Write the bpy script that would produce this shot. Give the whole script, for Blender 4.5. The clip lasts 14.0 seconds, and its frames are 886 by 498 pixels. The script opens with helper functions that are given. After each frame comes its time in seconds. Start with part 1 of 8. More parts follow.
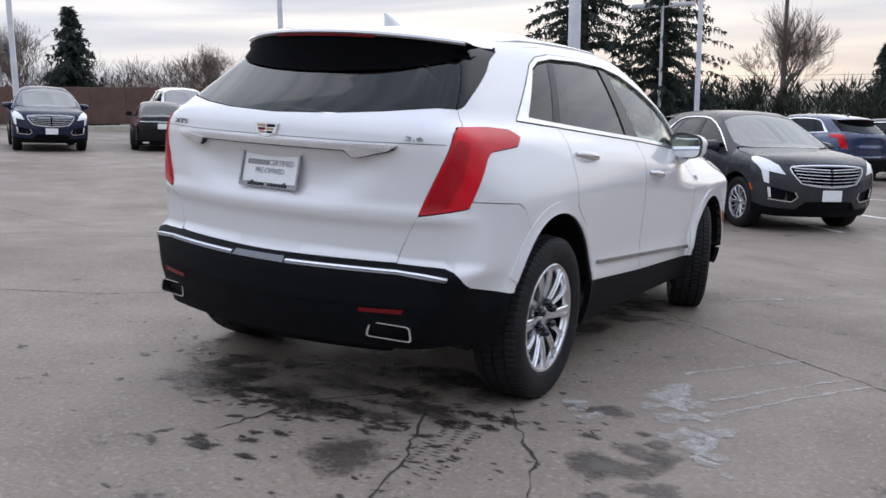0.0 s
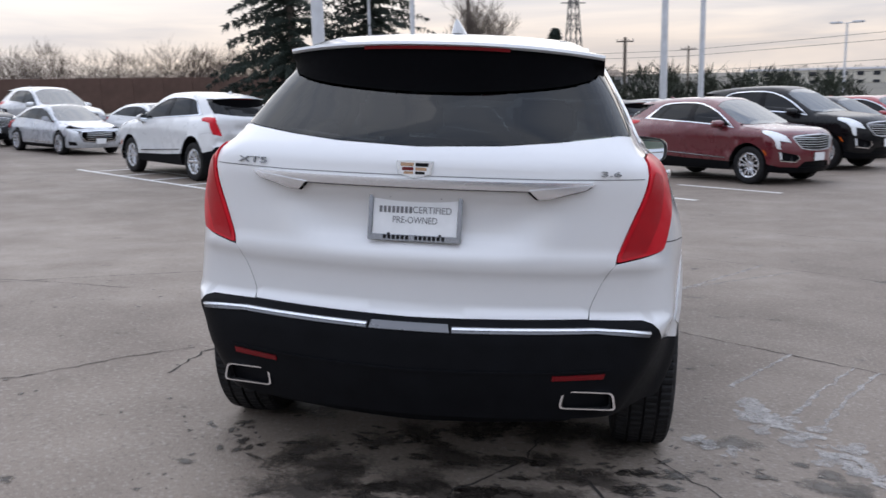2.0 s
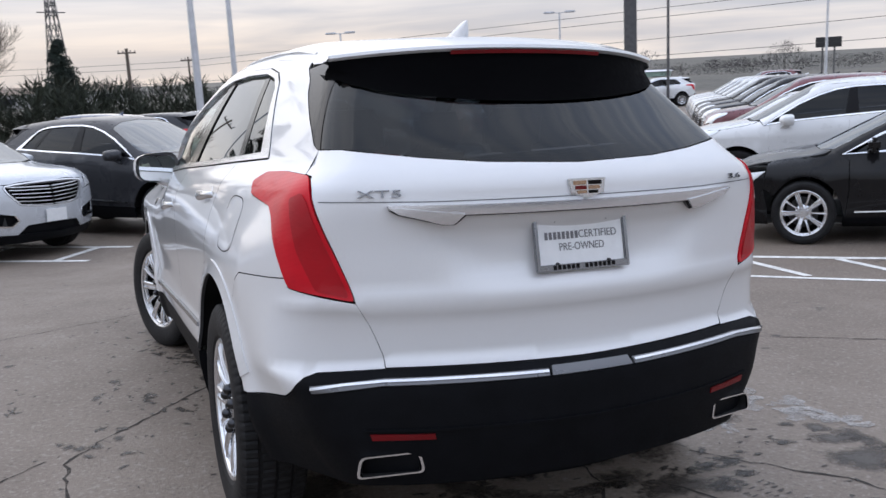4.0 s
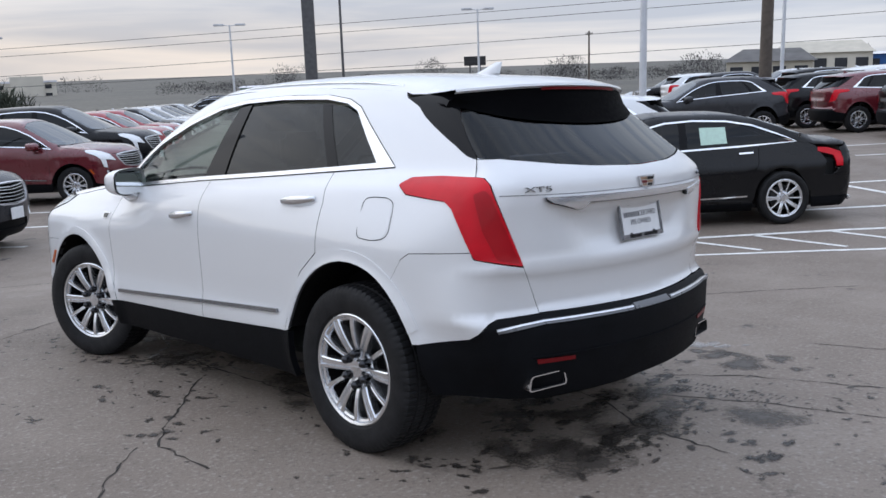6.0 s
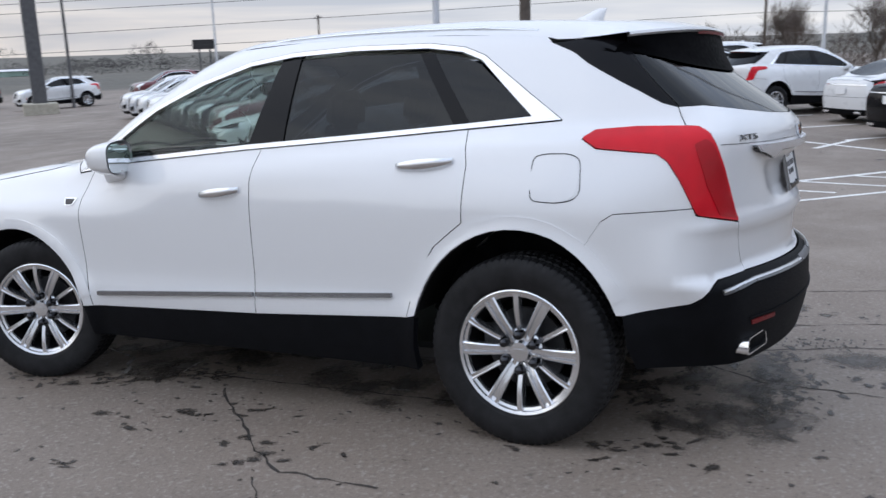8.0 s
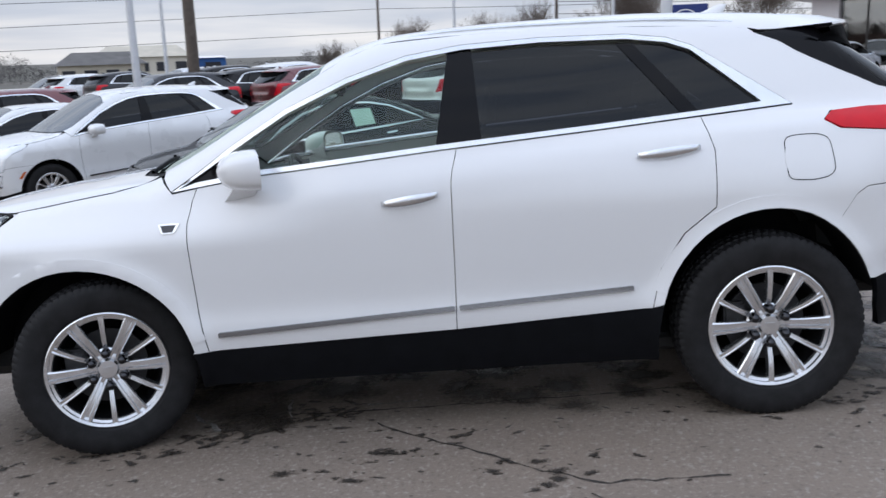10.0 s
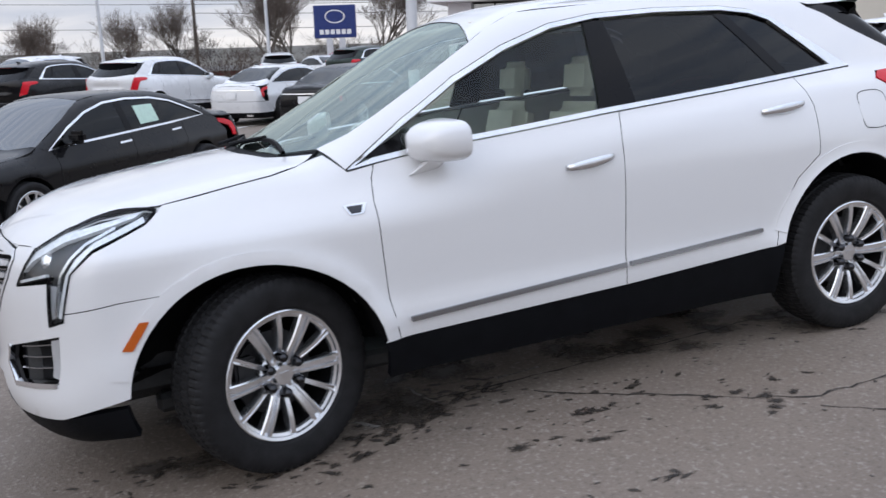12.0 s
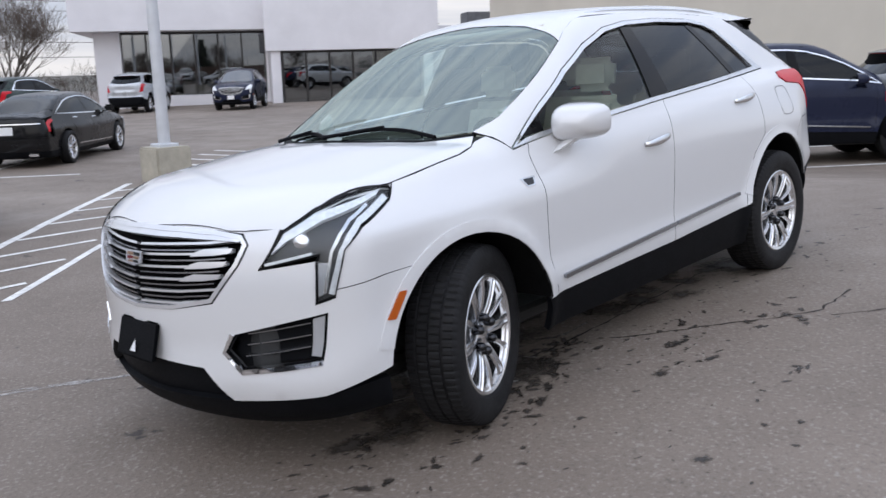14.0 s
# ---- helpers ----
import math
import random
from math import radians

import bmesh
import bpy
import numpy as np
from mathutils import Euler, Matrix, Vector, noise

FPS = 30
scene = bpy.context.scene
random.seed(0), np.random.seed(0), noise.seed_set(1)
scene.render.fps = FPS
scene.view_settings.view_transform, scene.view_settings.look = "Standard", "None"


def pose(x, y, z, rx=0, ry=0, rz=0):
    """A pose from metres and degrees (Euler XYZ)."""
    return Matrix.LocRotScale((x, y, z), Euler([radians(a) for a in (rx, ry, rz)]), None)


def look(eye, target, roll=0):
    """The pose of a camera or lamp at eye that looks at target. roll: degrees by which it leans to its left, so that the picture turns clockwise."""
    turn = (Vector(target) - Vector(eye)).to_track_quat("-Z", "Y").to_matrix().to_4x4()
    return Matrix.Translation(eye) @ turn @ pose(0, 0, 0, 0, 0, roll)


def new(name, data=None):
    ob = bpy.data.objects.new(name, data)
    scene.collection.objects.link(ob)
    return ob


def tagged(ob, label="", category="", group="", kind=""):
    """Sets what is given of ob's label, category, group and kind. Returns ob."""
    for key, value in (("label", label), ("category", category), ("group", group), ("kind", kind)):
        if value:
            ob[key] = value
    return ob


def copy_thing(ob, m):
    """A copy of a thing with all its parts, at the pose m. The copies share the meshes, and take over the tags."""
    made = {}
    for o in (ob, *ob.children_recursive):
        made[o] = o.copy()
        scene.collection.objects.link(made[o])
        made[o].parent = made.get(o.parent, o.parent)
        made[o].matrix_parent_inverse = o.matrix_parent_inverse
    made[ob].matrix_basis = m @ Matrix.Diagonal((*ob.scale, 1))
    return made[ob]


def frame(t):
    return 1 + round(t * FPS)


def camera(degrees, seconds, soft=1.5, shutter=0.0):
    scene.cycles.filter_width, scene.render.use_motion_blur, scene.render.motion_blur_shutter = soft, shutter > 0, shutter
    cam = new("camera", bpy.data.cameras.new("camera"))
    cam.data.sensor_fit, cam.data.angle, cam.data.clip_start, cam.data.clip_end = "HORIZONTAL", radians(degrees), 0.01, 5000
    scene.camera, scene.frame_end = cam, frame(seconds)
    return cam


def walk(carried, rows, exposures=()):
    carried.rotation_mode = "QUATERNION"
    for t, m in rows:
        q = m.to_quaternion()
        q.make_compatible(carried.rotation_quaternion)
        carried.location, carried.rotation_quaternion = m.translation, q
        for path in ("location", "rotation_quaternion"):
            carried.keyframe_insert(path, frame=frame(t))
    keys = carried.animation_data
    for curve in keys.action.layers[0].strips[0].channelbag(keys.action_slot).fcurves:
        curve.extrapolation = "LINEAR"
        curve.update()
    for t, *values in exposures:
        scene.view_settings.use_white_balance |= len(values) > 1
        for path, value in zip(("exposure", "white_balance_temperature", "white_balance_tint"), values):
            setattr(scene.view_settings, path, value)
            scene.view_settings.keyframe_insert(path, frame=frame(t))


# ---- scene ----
cam = camera(53.3, 14.0, shutter=0.3)
# The lot falls to the north-east, and the white car stands square on it: UPRIGHT turns the car's own frame into the world.
UPRIGHT = Vector((-0.0485, -0.0523, 0.9975)).rotation_difference(Vector((0, 0, 1))).to_matrix().to_4x4()
PATH = [
    (0, (2.490, -5.196, 1.270), (1.513, -3.476, 0.978), 3.65),
    (0.5, (2.124, -5.267, 1.267), (1.184, -3.531, 0.947), 3.57),
    (1, (1.648, -5.257, 1.289), (0.823, -3.465, 0.964), 3.14),
    (1.5, (1.122, -5.302, 1.331), (0.556, -3.409, 1.023), 2.63),
    (2, (0.555, -5.247, 1.351), (0.250, -3.293, 1.058), 1.90),
    (2.5, (-0.009, -5.176, 1.361), (-0.061, -3.196, 1.080), 1.17),
    (3, (-0.537, -5.032, 1.338), (-0.291, -3.066, 1.069), 0.27),
    (3.5, (-0.978, -4.806, 1.346), (-0.431, -2.900, 1.082), -0.57),
    (3.7, (-1.183, -4.711, 1.351), (-0.531, -2.839, 1.087), -0.97),
    (5.5, (-2.542, -4.383, 1.419), (-1.335, -2.814, 1.141), -2.30),
    (5.8, (-3.330, -4.529, 1.444), (-1.955, -3.102, 1.176), -2.04),
    (6, (-3.334, -4.495, 1.424), (-1.951, -3.075, 1.162), -2.03),
    (6.5, (-3.419, -4.237, 1.338), (-1.999, -2.856, 1.066), -2.04),
    (7, (-3.546, -3.857, 1.333), (-2.046, -2.569, 1.033), -2.19),
    (7.5, (-3.758, -3.353, 1.353), (-2.137, -2.225, 1.041), -2.54),
    (8, (-4.040, -2.786, 1.359), (-2.301, -1.853, 1.039), -3.10),
    (8.5, (-4.244, -2.177, 1.345), (-2.399, -1.472, 1.030), -3.58),
    (9, (-4.477, -1.533, 1.400), (-2.567, -1.036, 1.079), -3.95),
    (9.2, (-4.548, -1.284, 1.396), (-2.622, -0.850, 1.075), -4.08),
    (11.3, (-4.439, 1.159, 1.483), (-2.534, 0.693, 1.089), -5.55),
    (11.5, (-4.360, 1.372, 1.471), (-2.476, 0.835, 1.072), -5.58),
    (12, (-4.181, 1.920, 1.485), (-2.348, 1.233, 1.076), -5.76),
    (12.5, (-3.959, 2.426, 1.478), (-2.200, 1.571, 1.060), -5.86),
    (13, (-3.696, 2.879, 1.476), (-2.048, 1.830, 1.047), -5.85),
    (13.5, (-3.474, 3.447, 1.505), (-1.966, 2.207, 1.072), -5.79),
    (14, (-3.366, 4.010, 1.520), (-1.974, 2.635, 1.106), -5.71),
]
walk(cam, [(t, UPRIGHT @ look(e, g, r)) for t, e, g, r in PATH], exposures=((0, 0.09, 6500, 10), (3.7, 0.06, 6450, 10), (6.5, -0.02, 6300, 8), (9.2, 0.0, 6300, 8), (12.5, 0.08, 6450, 10), (14, 0.05, 6450, 10)))

# ---- daylight: a closed, thin cloud cover late in the day ----
world = bpy.data.worlds.new("overcast_sky")
scene.world = world
world.use_nodes = True
wn, wl = world.node_tree.nodes, world.node_tree.links
wn.clear()
sky = wn.new("ShaderNodeTexSky")
sky.sky_type, sky.sun_disc = "NISHITA", False
sky.sun_elevation, sky.sun_rotation = radians(27), radians(338)
sky.air_density, sky.dust_density, sky.ozone_density = 1.2, 2.5, 1.0
way = wn.new("ShaderNodeTexCoord")
split = wn.new("ShaderNodeSeparateXYZ")
wl.new(way.outputs["Generated"], split.inputs[0])
# cloud colour by height above the horizon
ramp = wn.new("ShaderNodeValToRGB")
wl.new(split.outputs["Z"], ramp.inputs[0])
cr = ramp.color_ramp
cr.elements[0].position, cr.elements[0].color = 0.0, (0.82, 0.82, 0.84, 1)
cr.elements[1].position, cr.elements[1].color = 1.0, (1.28, 1.40, 1.66, 1)
for pos, col in ((0.08, (0.80, 0.815, 0.86, 1)), (0.2, (0.73, 0.775, 0.86, 1)), (0.32, (0.80, 0.86, 0.98, 1)), (0.6, (1.14, 1.25, 1.48, 1))):
    e = cr.elements.new(pos)
    e.color = col
stretch = wn.new("ShaderNodeMapping")
stretch.inputs["Scale"].default_value = (1.0, 1.0, 11.0)
wl.new(way.outputs["Generated"], stretch.inputs["Vector"])
clouds = wn.new("ShaderNodeTexNoise")
clouds.inputs["Scale"].default_value, clouds.inputs["Detail"].default_value, clouds.inputs["Distortion"].default_value = 2.6, 6.0, 0.5
wl.new(stretch.outputs[0], clouds.inputs["Vector"])
bands = wn.new("ShaderNodeValToRGB")
wl.new(clouds.outputs["Fac"], bands.inputs[0])
bands.color_ramp.elements[0].position, bands.color_ramp.elements[0].color = 0.36, (0.80, 0.84, 0.93, 1)
bands.color_ramp.elements[1].position, bands.color_ramp.elements[1].color = 0.64, (1.24, 1.20, 1.17, 1)
# a warm band low in the north, where the sun stands behind the cloud
toward = wn.new("ShaderNodeVectorMath")
toward.operation = "DOT_PRODUCT"
toward.inputs[1].default_value = (0.10, 0.995, 0.0)
wl.new(way.outputs["Generated"], toward.inputs[0])
side = wn.new("ShaderNodeMapRange")
side.inputs["From Min"].default_value, side.inputs["From Max"].default_value = 0.50, 1.0
wl.new(toward.outputs["Value"], side.inputs["Value"])
low = wn.new("ShaderNodeMapRange")
low.inputs["From Min"].default_value, low.inputs["From Max"].default_value = 0.11, 0.03
wl.new(split.outputs["Z"], low.inputs["Value"])
warm = wn.new("ShaderNodeMath")
warm.operation = "MULTIPLY"
wl.new(side.outputs[0], warm.inputs[0])
wl.new(low.outputs[0], warm.inputs[1])
glow = wn.new("ShaderNodeMix")
glow.data_type = "RGBA"
wl.new(warm.outputs[0], glow.inputs["Factor"])
wl.new(ramp.outputs["Color"], glow.inputs["A"])
glow.inputs["B"].default_value = (0.86, 0.77, 0.70, 1)
lit = wn.new("ShaderNodeVectorMath")
lit.operation = "MULTIPLY"
wl.new(glow.outputs["Result"], lit.inputs[0])
wl.new(bands.outputs[0], lit.inputs[1])
blue = wn.new("ShaderNodeVectorMath")
blue.operation = "SCALE"
blue.inputs["Scale"].default_value = 0.05
wl.new(sky.outputs[0], blue.inputs[0])
both = wn.new("ShaderNodeMix")
both.data_type = "RGBA"
both.inputs["Factor"].default_value = 0.88
wl.new(blue.outputs[0], both.inputs["A"])
wl.new(lit.outputs[0], both.inputs["B"])
bg = wn.new("ShaderNodeBackground")
bg.inputs["Strength"].default_value = 1.0
wl.new(both.outputs["Result"], bg.inputs["Color"])
wo = wn.new("ShaderNodeOutputWorld")
wl.new(bg.outputs[0], wo.inputs["Surface"])
sun = new("sun", bpy.data.lights.new("sun", "SUN"))
sun.data.energy, sun.data.angle, sun.data.color = 0.8, radians(85), (1.0, 0.94, 0.88)
sun.matrix_world = pose(0, 0, 30, 63, 0, 202)


# ---- materials ----
def tree_of(name):
    m = bpy.data.materials.new(name)
    m.use_nodes = True
    nt = m.node_tree
    return m, nt, nt.nodes["Principled BSDF"]


def noise_node(nt, scale, detail=4.0, rough=0.55, coord="Object", stretch=None):
    tc = nt.nodes.new("ShaderNodeTexCoord")
    n = nt.nodes.new("ShaderNodeTexNoise")
    n.inputs["Scale"].default_value, n.inputs["Detail"].default_value, n.inputs["Roughness"].default_value = scale, detail, rough
    src = tc.outputs[coord]
    if stretch:
        mp = nt.nodes.new("ShaderNodeMapping")
        mp.inputs["Scale"].default_value = stretch
        nt.links.new(src, mp.inputs["Vector"])
        src = mp.outputs[0]
    nt.links.new(src, n.inputs["Vector"])
    return n.outputs["Fac"]


def ramp_node(nt, fac, *stops):
    r = nt.nodes.new("ShaderNodeValToRGB")
    els = r.color_ramp.elements
    els[0].position, els[0].color = stops[0][0], (*stops[0][1], 1)
    els[1].position, els[1].color = stops[-1][0], (*stops[-1][1], 1)
    for p, c in stops[1:-1]:
        els.new(p).color = (*c, 1)
    nt.links.new(fac, r.inputs[0])
    return r.outputs["Color"]


def blend(nt, fac, a, b, how="MIX"):
    m = nt.nodes.new("ShaderNodeMix")
    m.data_type, m.blend_type = "RGBA", how
    for sock, v in (("Factor", fac), ("A", a), ("B", b)):
        if isinstance(v, (float, int)):
            m.inputs[sock].default_value = v
        elif isinstance(v, tuple):
            m.inputs[sock].default_value = (*v, 1)
        else:
            nt.links.new(v, m.inputs[sock])
    return m.outputs["Result"]


def span(nt, fac, lo, hi, a, b):
    m = nt.nodes.new("ShaderNodeMapRange")
    for k, v in (("From Min", lo), ("From Max", hi), ("To Min", a), ("To Max", b)):
        m.inputs[k].default_value = v
    nt.links.new(fac, m.inputs["Value"])
    return m.outputs[0]


def bump(nt, bsdf, fac, strength, distance):
    b = nt.nodes.new("ShaderNodeBump")
    b.inputs["Strength"].default_value, b.inputs["Distance"].default_value = strength, distance
    nt.links.new(fac, b.inputs["Height"])
    nt.links.new(b.outputs[0], bsdf.inputs["Normal"])


def plain(name, color, rough=0.5, metal=0.0, vary=0.12, scale=6.0, grain=0.0, coat=0.0, spec=0.5):
    """A surface of one colour, with slight stains and grain."""
    m, nt, b = tree_of(name)
    n1, n2 = noise_node(nt, scale, 5), noise_node(nt, scale * 14, 3)
    dark = tuple(c * (1 - vary) for c in color)
    light = tuple(min(1, c * (1 + vary)) for c in color)
    col = ramp_node(nt, n1, (0.3, dark), (0.7, light))
    nt.links.new(col, b.inputs["Base Color"])
    nt.links.new(span(nt, n2, 0.3, 0.7, max(0.02, rough * 0.85), min(1, rough * 1.15)), b.inputs["Roughness"])
    b.inputs["Metallic"].default_value, b.inputs["Coat Weight"].default_value = metal, coat
    b.inputs["Coat Roughness"].default_value, b.inputs["Specular IOR Level"].default_value = 0.04, spec
    if grain:
        bump(nt, b, n2, grain, 0.004)
    return m


def car_paint(name, color, flake=0.0, rough=0.28):
    """Clear-coated paint with a film of road dust towards the sills."""
    m, nt, b = tree_of(name)
    n1, n2 = noise_node(nt, 3.0, 4), noise_node(nt, 900.0, 1)
    base = blend(nt, span(nt, n2, 0.4, 0.6, 0.0, flake), color, tuple(min(1, c * 1.8 + 0.008) for c in color))
    dust = noise_node(nt, 9.0, 6, 0.65)
    col = blend(nt, span(nt, dust, 0.55, 0.85, 0.0, 0.012 if max(color) < 0.06 else 0.02), base, (0.42, 0.38, 0.33))
    nt.links.new(col, b.inputs["Base Color"])
    b.inputs["Metallic"].default_value = 0.25 * flake
    nt.links.new(span(nt, n1, 0.3, 0.7, rough * 0.9, rough * 1.15), b.inputs["Roughness"])
    dark = max(color) < 0.06
    b.inputs["Coat Weight"].default_value = 0.4 if dark else 1.0
    b.inputs["Specular IOR Level"].default_value = 0.1 if dark else 0.5
    nt.links.new(span(nt, dust, 0.4, 0.8, 0.03, 0.12), b.inputs["Coat Roughness"])
    return m


def glass(name, tint, gloss=1.45, film=(0.93, 0.95, 0.96)):
    """A pane: it lets tinted light through and mirrors by Fresnel."""
    m, nt, b = tree_of(name)
    nt.nodes.remove(b)
    clear = nt.nodes.new("ShaderNodeBsdfTransparent")
    clear.inputs["Color"].default_value = (*tint, 1)
    shine = nt.nodes.new("ShaderNodeBsdfGlossy")
    shine.inputs["Roughness"].default_value = 0.015
    shine.inputs["Color"].default_value = (*film, 1)
    # mirror share, alike from both sides: a base share that grows towards grazing views
    lean = nt.nodes.new("ShaderNodeLayerWeight")
    lean.inputs["Blend"].default_value = 0.5
    steep = nt.nodes.new("ShaderNodeMath")
    steep.operation = "POWER"
    steep.inputs[1].default_value = 5.0
    nt.links.new(lean.outputs["Facing"], steep.inputs[0])
    f0 = ((gloss - 1) / (gloss + 1)) ** 2
    fr = nt.nodes.new("ShaderNodeMapRange")
    fr.inputs["To Min"].default_value, fr.inputs["To Max"].default_value = f0, 1.0
    nt.links.new(steep.outputs[0], fr.inputs["Value"])
    mix = nt.nodes.new("ShaderNodeMixShader")
    nt.links.new(fr.outputs[0], mix.inputs[0])
    nt.links.new(clear.outputs[0], mix.inputs[1])
    nt.links.new(shine.outputs[0], mix.inputs[2])
    nt.links.new(mix.outputs[0], nt.nodes["Material Output"].inputs["Surface"])
    return m


def worn(material, scale, keep, soft=0.12, fine=6.0, rim=0.0):
    """Breaks a thin film up: it is missing where a noise falls below keep; with a rim it thins out towards the edge of each spot."""
    nt = material.node_tree
    out = nt.nodes["Material Output"]
    top = out.inputs["Surface"].links[0].from_socket
    n = blend(nt, 0.4, noise_node(nt, scale, 5, 0.7), noise_node(nt, scale * fine, 3, 0.7))
    if rim:
        uv = nt.nodes.new("ShaderNodeUVMap")
        apart = nt.nodes.new("ShaderNodeSeparateXYZ")
        nt.links.new(uv.outputs[0], apart.inputs[0])
        thin = nt.nodes.new("ShaderNodeMath")
        nt.links.new(n, thin.inputs[0])
        nt.links.new(span(nt, apart.outputs[0], 0, 1, rim * 0.45, -rim * 0.55), thin.inputs[1])
        n = thin.outputs[0]
    gone = nt.nodes.new("ShaderNodeBsdfTransparent")
    mix = nt.nodes.new("ShaderNodeMixShader")
    nt.links.new(span(nt, n, keep - soft, keep + soft, 0.0, 1.0), mix.inputs[0])
    nt.links.new(gone.outputs[0], mix.inputs[1])
    nt.links.new(top, mix.inputs[2])
    nt.links.new(mix.outputs[0], out.inputs["Surface"])
    return material


def lens_red(name, color=(0.45, 0.006, 0.012), ribs=90.0):
    m, nt, b = tree_of(name)
    tc = nt.nodes.new("ShaderNodeTexCoord")
    w = nt.nodes.new("ShaderNodeTexWave")
    w.inputs["Scale"].default_value, w.inputs["Distortion"].default_value = ribs, 0.3
    w.bands_direction = "Z"
    nt.links.new(tc.outputs["Object"], w.inputs["Vector"])
    n = noise_node(nt, 7.0, 3)
    deep = tuple(c * 0.62 for c in color)
    nt.links.new(blend(nt, span(nt, n, 0.35, 0.65, 0, 1), blend(nt, w.outputs["Fac"], deep, color), color), b.inputs["Base Color"])
    b.inputs["Roughness"].default_value, b.inputs["Coat Weight"].default_value, b.inputs["Coat Roughness"].default_value = 0.35, 0.28, 0.03
    b.inputs["Specular IOR Level"].default_value = 0.15
    bump(nt, b, w.outputs["Fac"], 0.25, 0.002)
    return m


WHITE_PAINT = car_paint("white_pearl_paint", (0.70, 0.705, 0.715), 0.15, 0.32)
BLACK_TRIM = plain("black_grained_plastic", (0.0045, 0.005, 0.0065), 0.58, 0, 0.2, 12, 0.15, 0.0, 0.09)
GLOSS_BLACK = plain("piano_black_trim", (0.005, 0.005, 0.006), 0.12, 0, 0.1, 4, 0, 0.0, 0.14)
SPOILER_BLACK = plain("satin_black_trim", (0.0016, 0.0016, 0.002), 0.6, 0, 0.15, 4, 0, 0.0, 0.02)
CHROME = plain("chrome", (0.82, 0.83, 0.85), 0.09, 1.0, 0.04, 10)
SATIN_CHROME = plain("satin_chrome", (0.70, 0.71, 0.73), 0.24, 1.0, 0.06, 10)
ALLOY = plain("silver_alloy", (0.75, 0.76, 0.78), 0.22, 0.95, 0.08, 9)
NUT_CHROME = plain("dark_chrome", (0.06, 0.061, 0.066), 0.16, 1.0, 0.1, 20)
GRILLE_CHROME = plain("bright_grille_trim", (0.78, 0.79, 0.81), 0.22, 0.6, 0.05, 10)
MOULD = plain("grey_bright_moulding", (0.27, 0.275, 0.29), 0.22, 0.9, 0.06, 10)
DARK_METAL = plain("dark_cast_metal", (0.05, 0.05, 0.052), 0.55, 0.7, 0.25, 12, 0.2)
RUBBER = plain("tyre_rubber", (0.012, 0.012, 0.013), 0.62, 0, 0.35, 16, 0.3, 0.0, 0.22)
PRIVACY = glass("privacy_glass", (0.035, 0.037, 0.042), 1.42)
DARK_SCREEN = glass("shaded_windscreen_glass", (0.10, 0.11, 0.11), 2.6)
TINTED = glass("green_tinted_glass", (0.74, 0.84, 0.79), 1.42)
SCREEN = glass("windscreen_glass", (0.60, 0.69, 0.65), 2.8, (0.82, 0.93, 0.88))
RED_LENS = lens_red("red_lamp_lens", (0.60, 0.004, 0.016))
INNER_RED = lens_red("deep_red_lens", (0.40, 0.003, 0.010), 240.0)
DARK_RED = lens_red("red_reflector", (0.16, 0.003, 0.006), 160.0)
AMBER = lens_red("amber_lens", (0.50, 0.10, 0.008), 120.0)
LAMP_CLEAR = glass("clear_lamp_cover", (0.92, 0.94, 0.95), 1.35)
BEIGE = plain("beige_leather", (0.66, 0.62, 0.55), 0.5, 0, 0.1, 8, 0.2)
CABIN = plain("dark_cabin_plastic", (0.02, 0.021, 0.022), 0.6, 0, 0.2, 8, 0.15)
PLATE = plain("white_plate_card", (0.78, 0.79, 0.80), 0.45, 0, 0.04, 20)
GREY_PRINT = plain("grey_print", (0.16, 0.16, 0.17), 0.5, 0, 0.05, 20)
BADGE_GOLD = plain("bronze_enamel", (0.45, 0.30, 0.20), 0.25, 0.8, 0.2, 60)
WELL = plain("wheel_well_liner", (0.005, 0.005, 0.0055), 0.9, 0, 0.3, 10, 0.2, 0.0, 0.1)
MIRROR = plain("mirror_silver", (0.86, 0.88, 0.88), 0.01, 1.0, 0.01, 4)
LAMP_GREY = plain("lamp_housing_grey", (0.055, 0.056, 0.06), 0.3, 0.4, 0.2, 30)
LAMP_RIBS = plain("ribbed_clear_lens", (0.46, 0.47, 0.49), 0.2, 0.3, 0.12, 8, 0.0, 0.6)
BAR_CHROME = plain("bright_satin_bar", (0.80, 0.81, 0.83), 0.22, 0.75, 0.03, 1.2)
STRIP_GREY = plain("grey_bumper_strip", (0.15, 0.153, 0.162), 0.3, 0.5, 0.05, 1.2)
SEAM = plain("shaded_panel_gap", (0.05, 0.05, 0.052), 0.9, 0, 0.1, 10, 0.0, 0.0, 0.0)
LAMP_PALE = plain("lamp_reflector", (0.80, 0.82, 0.84), 0.22, 0.2, 0.15, 60, 0.0, 1.0)


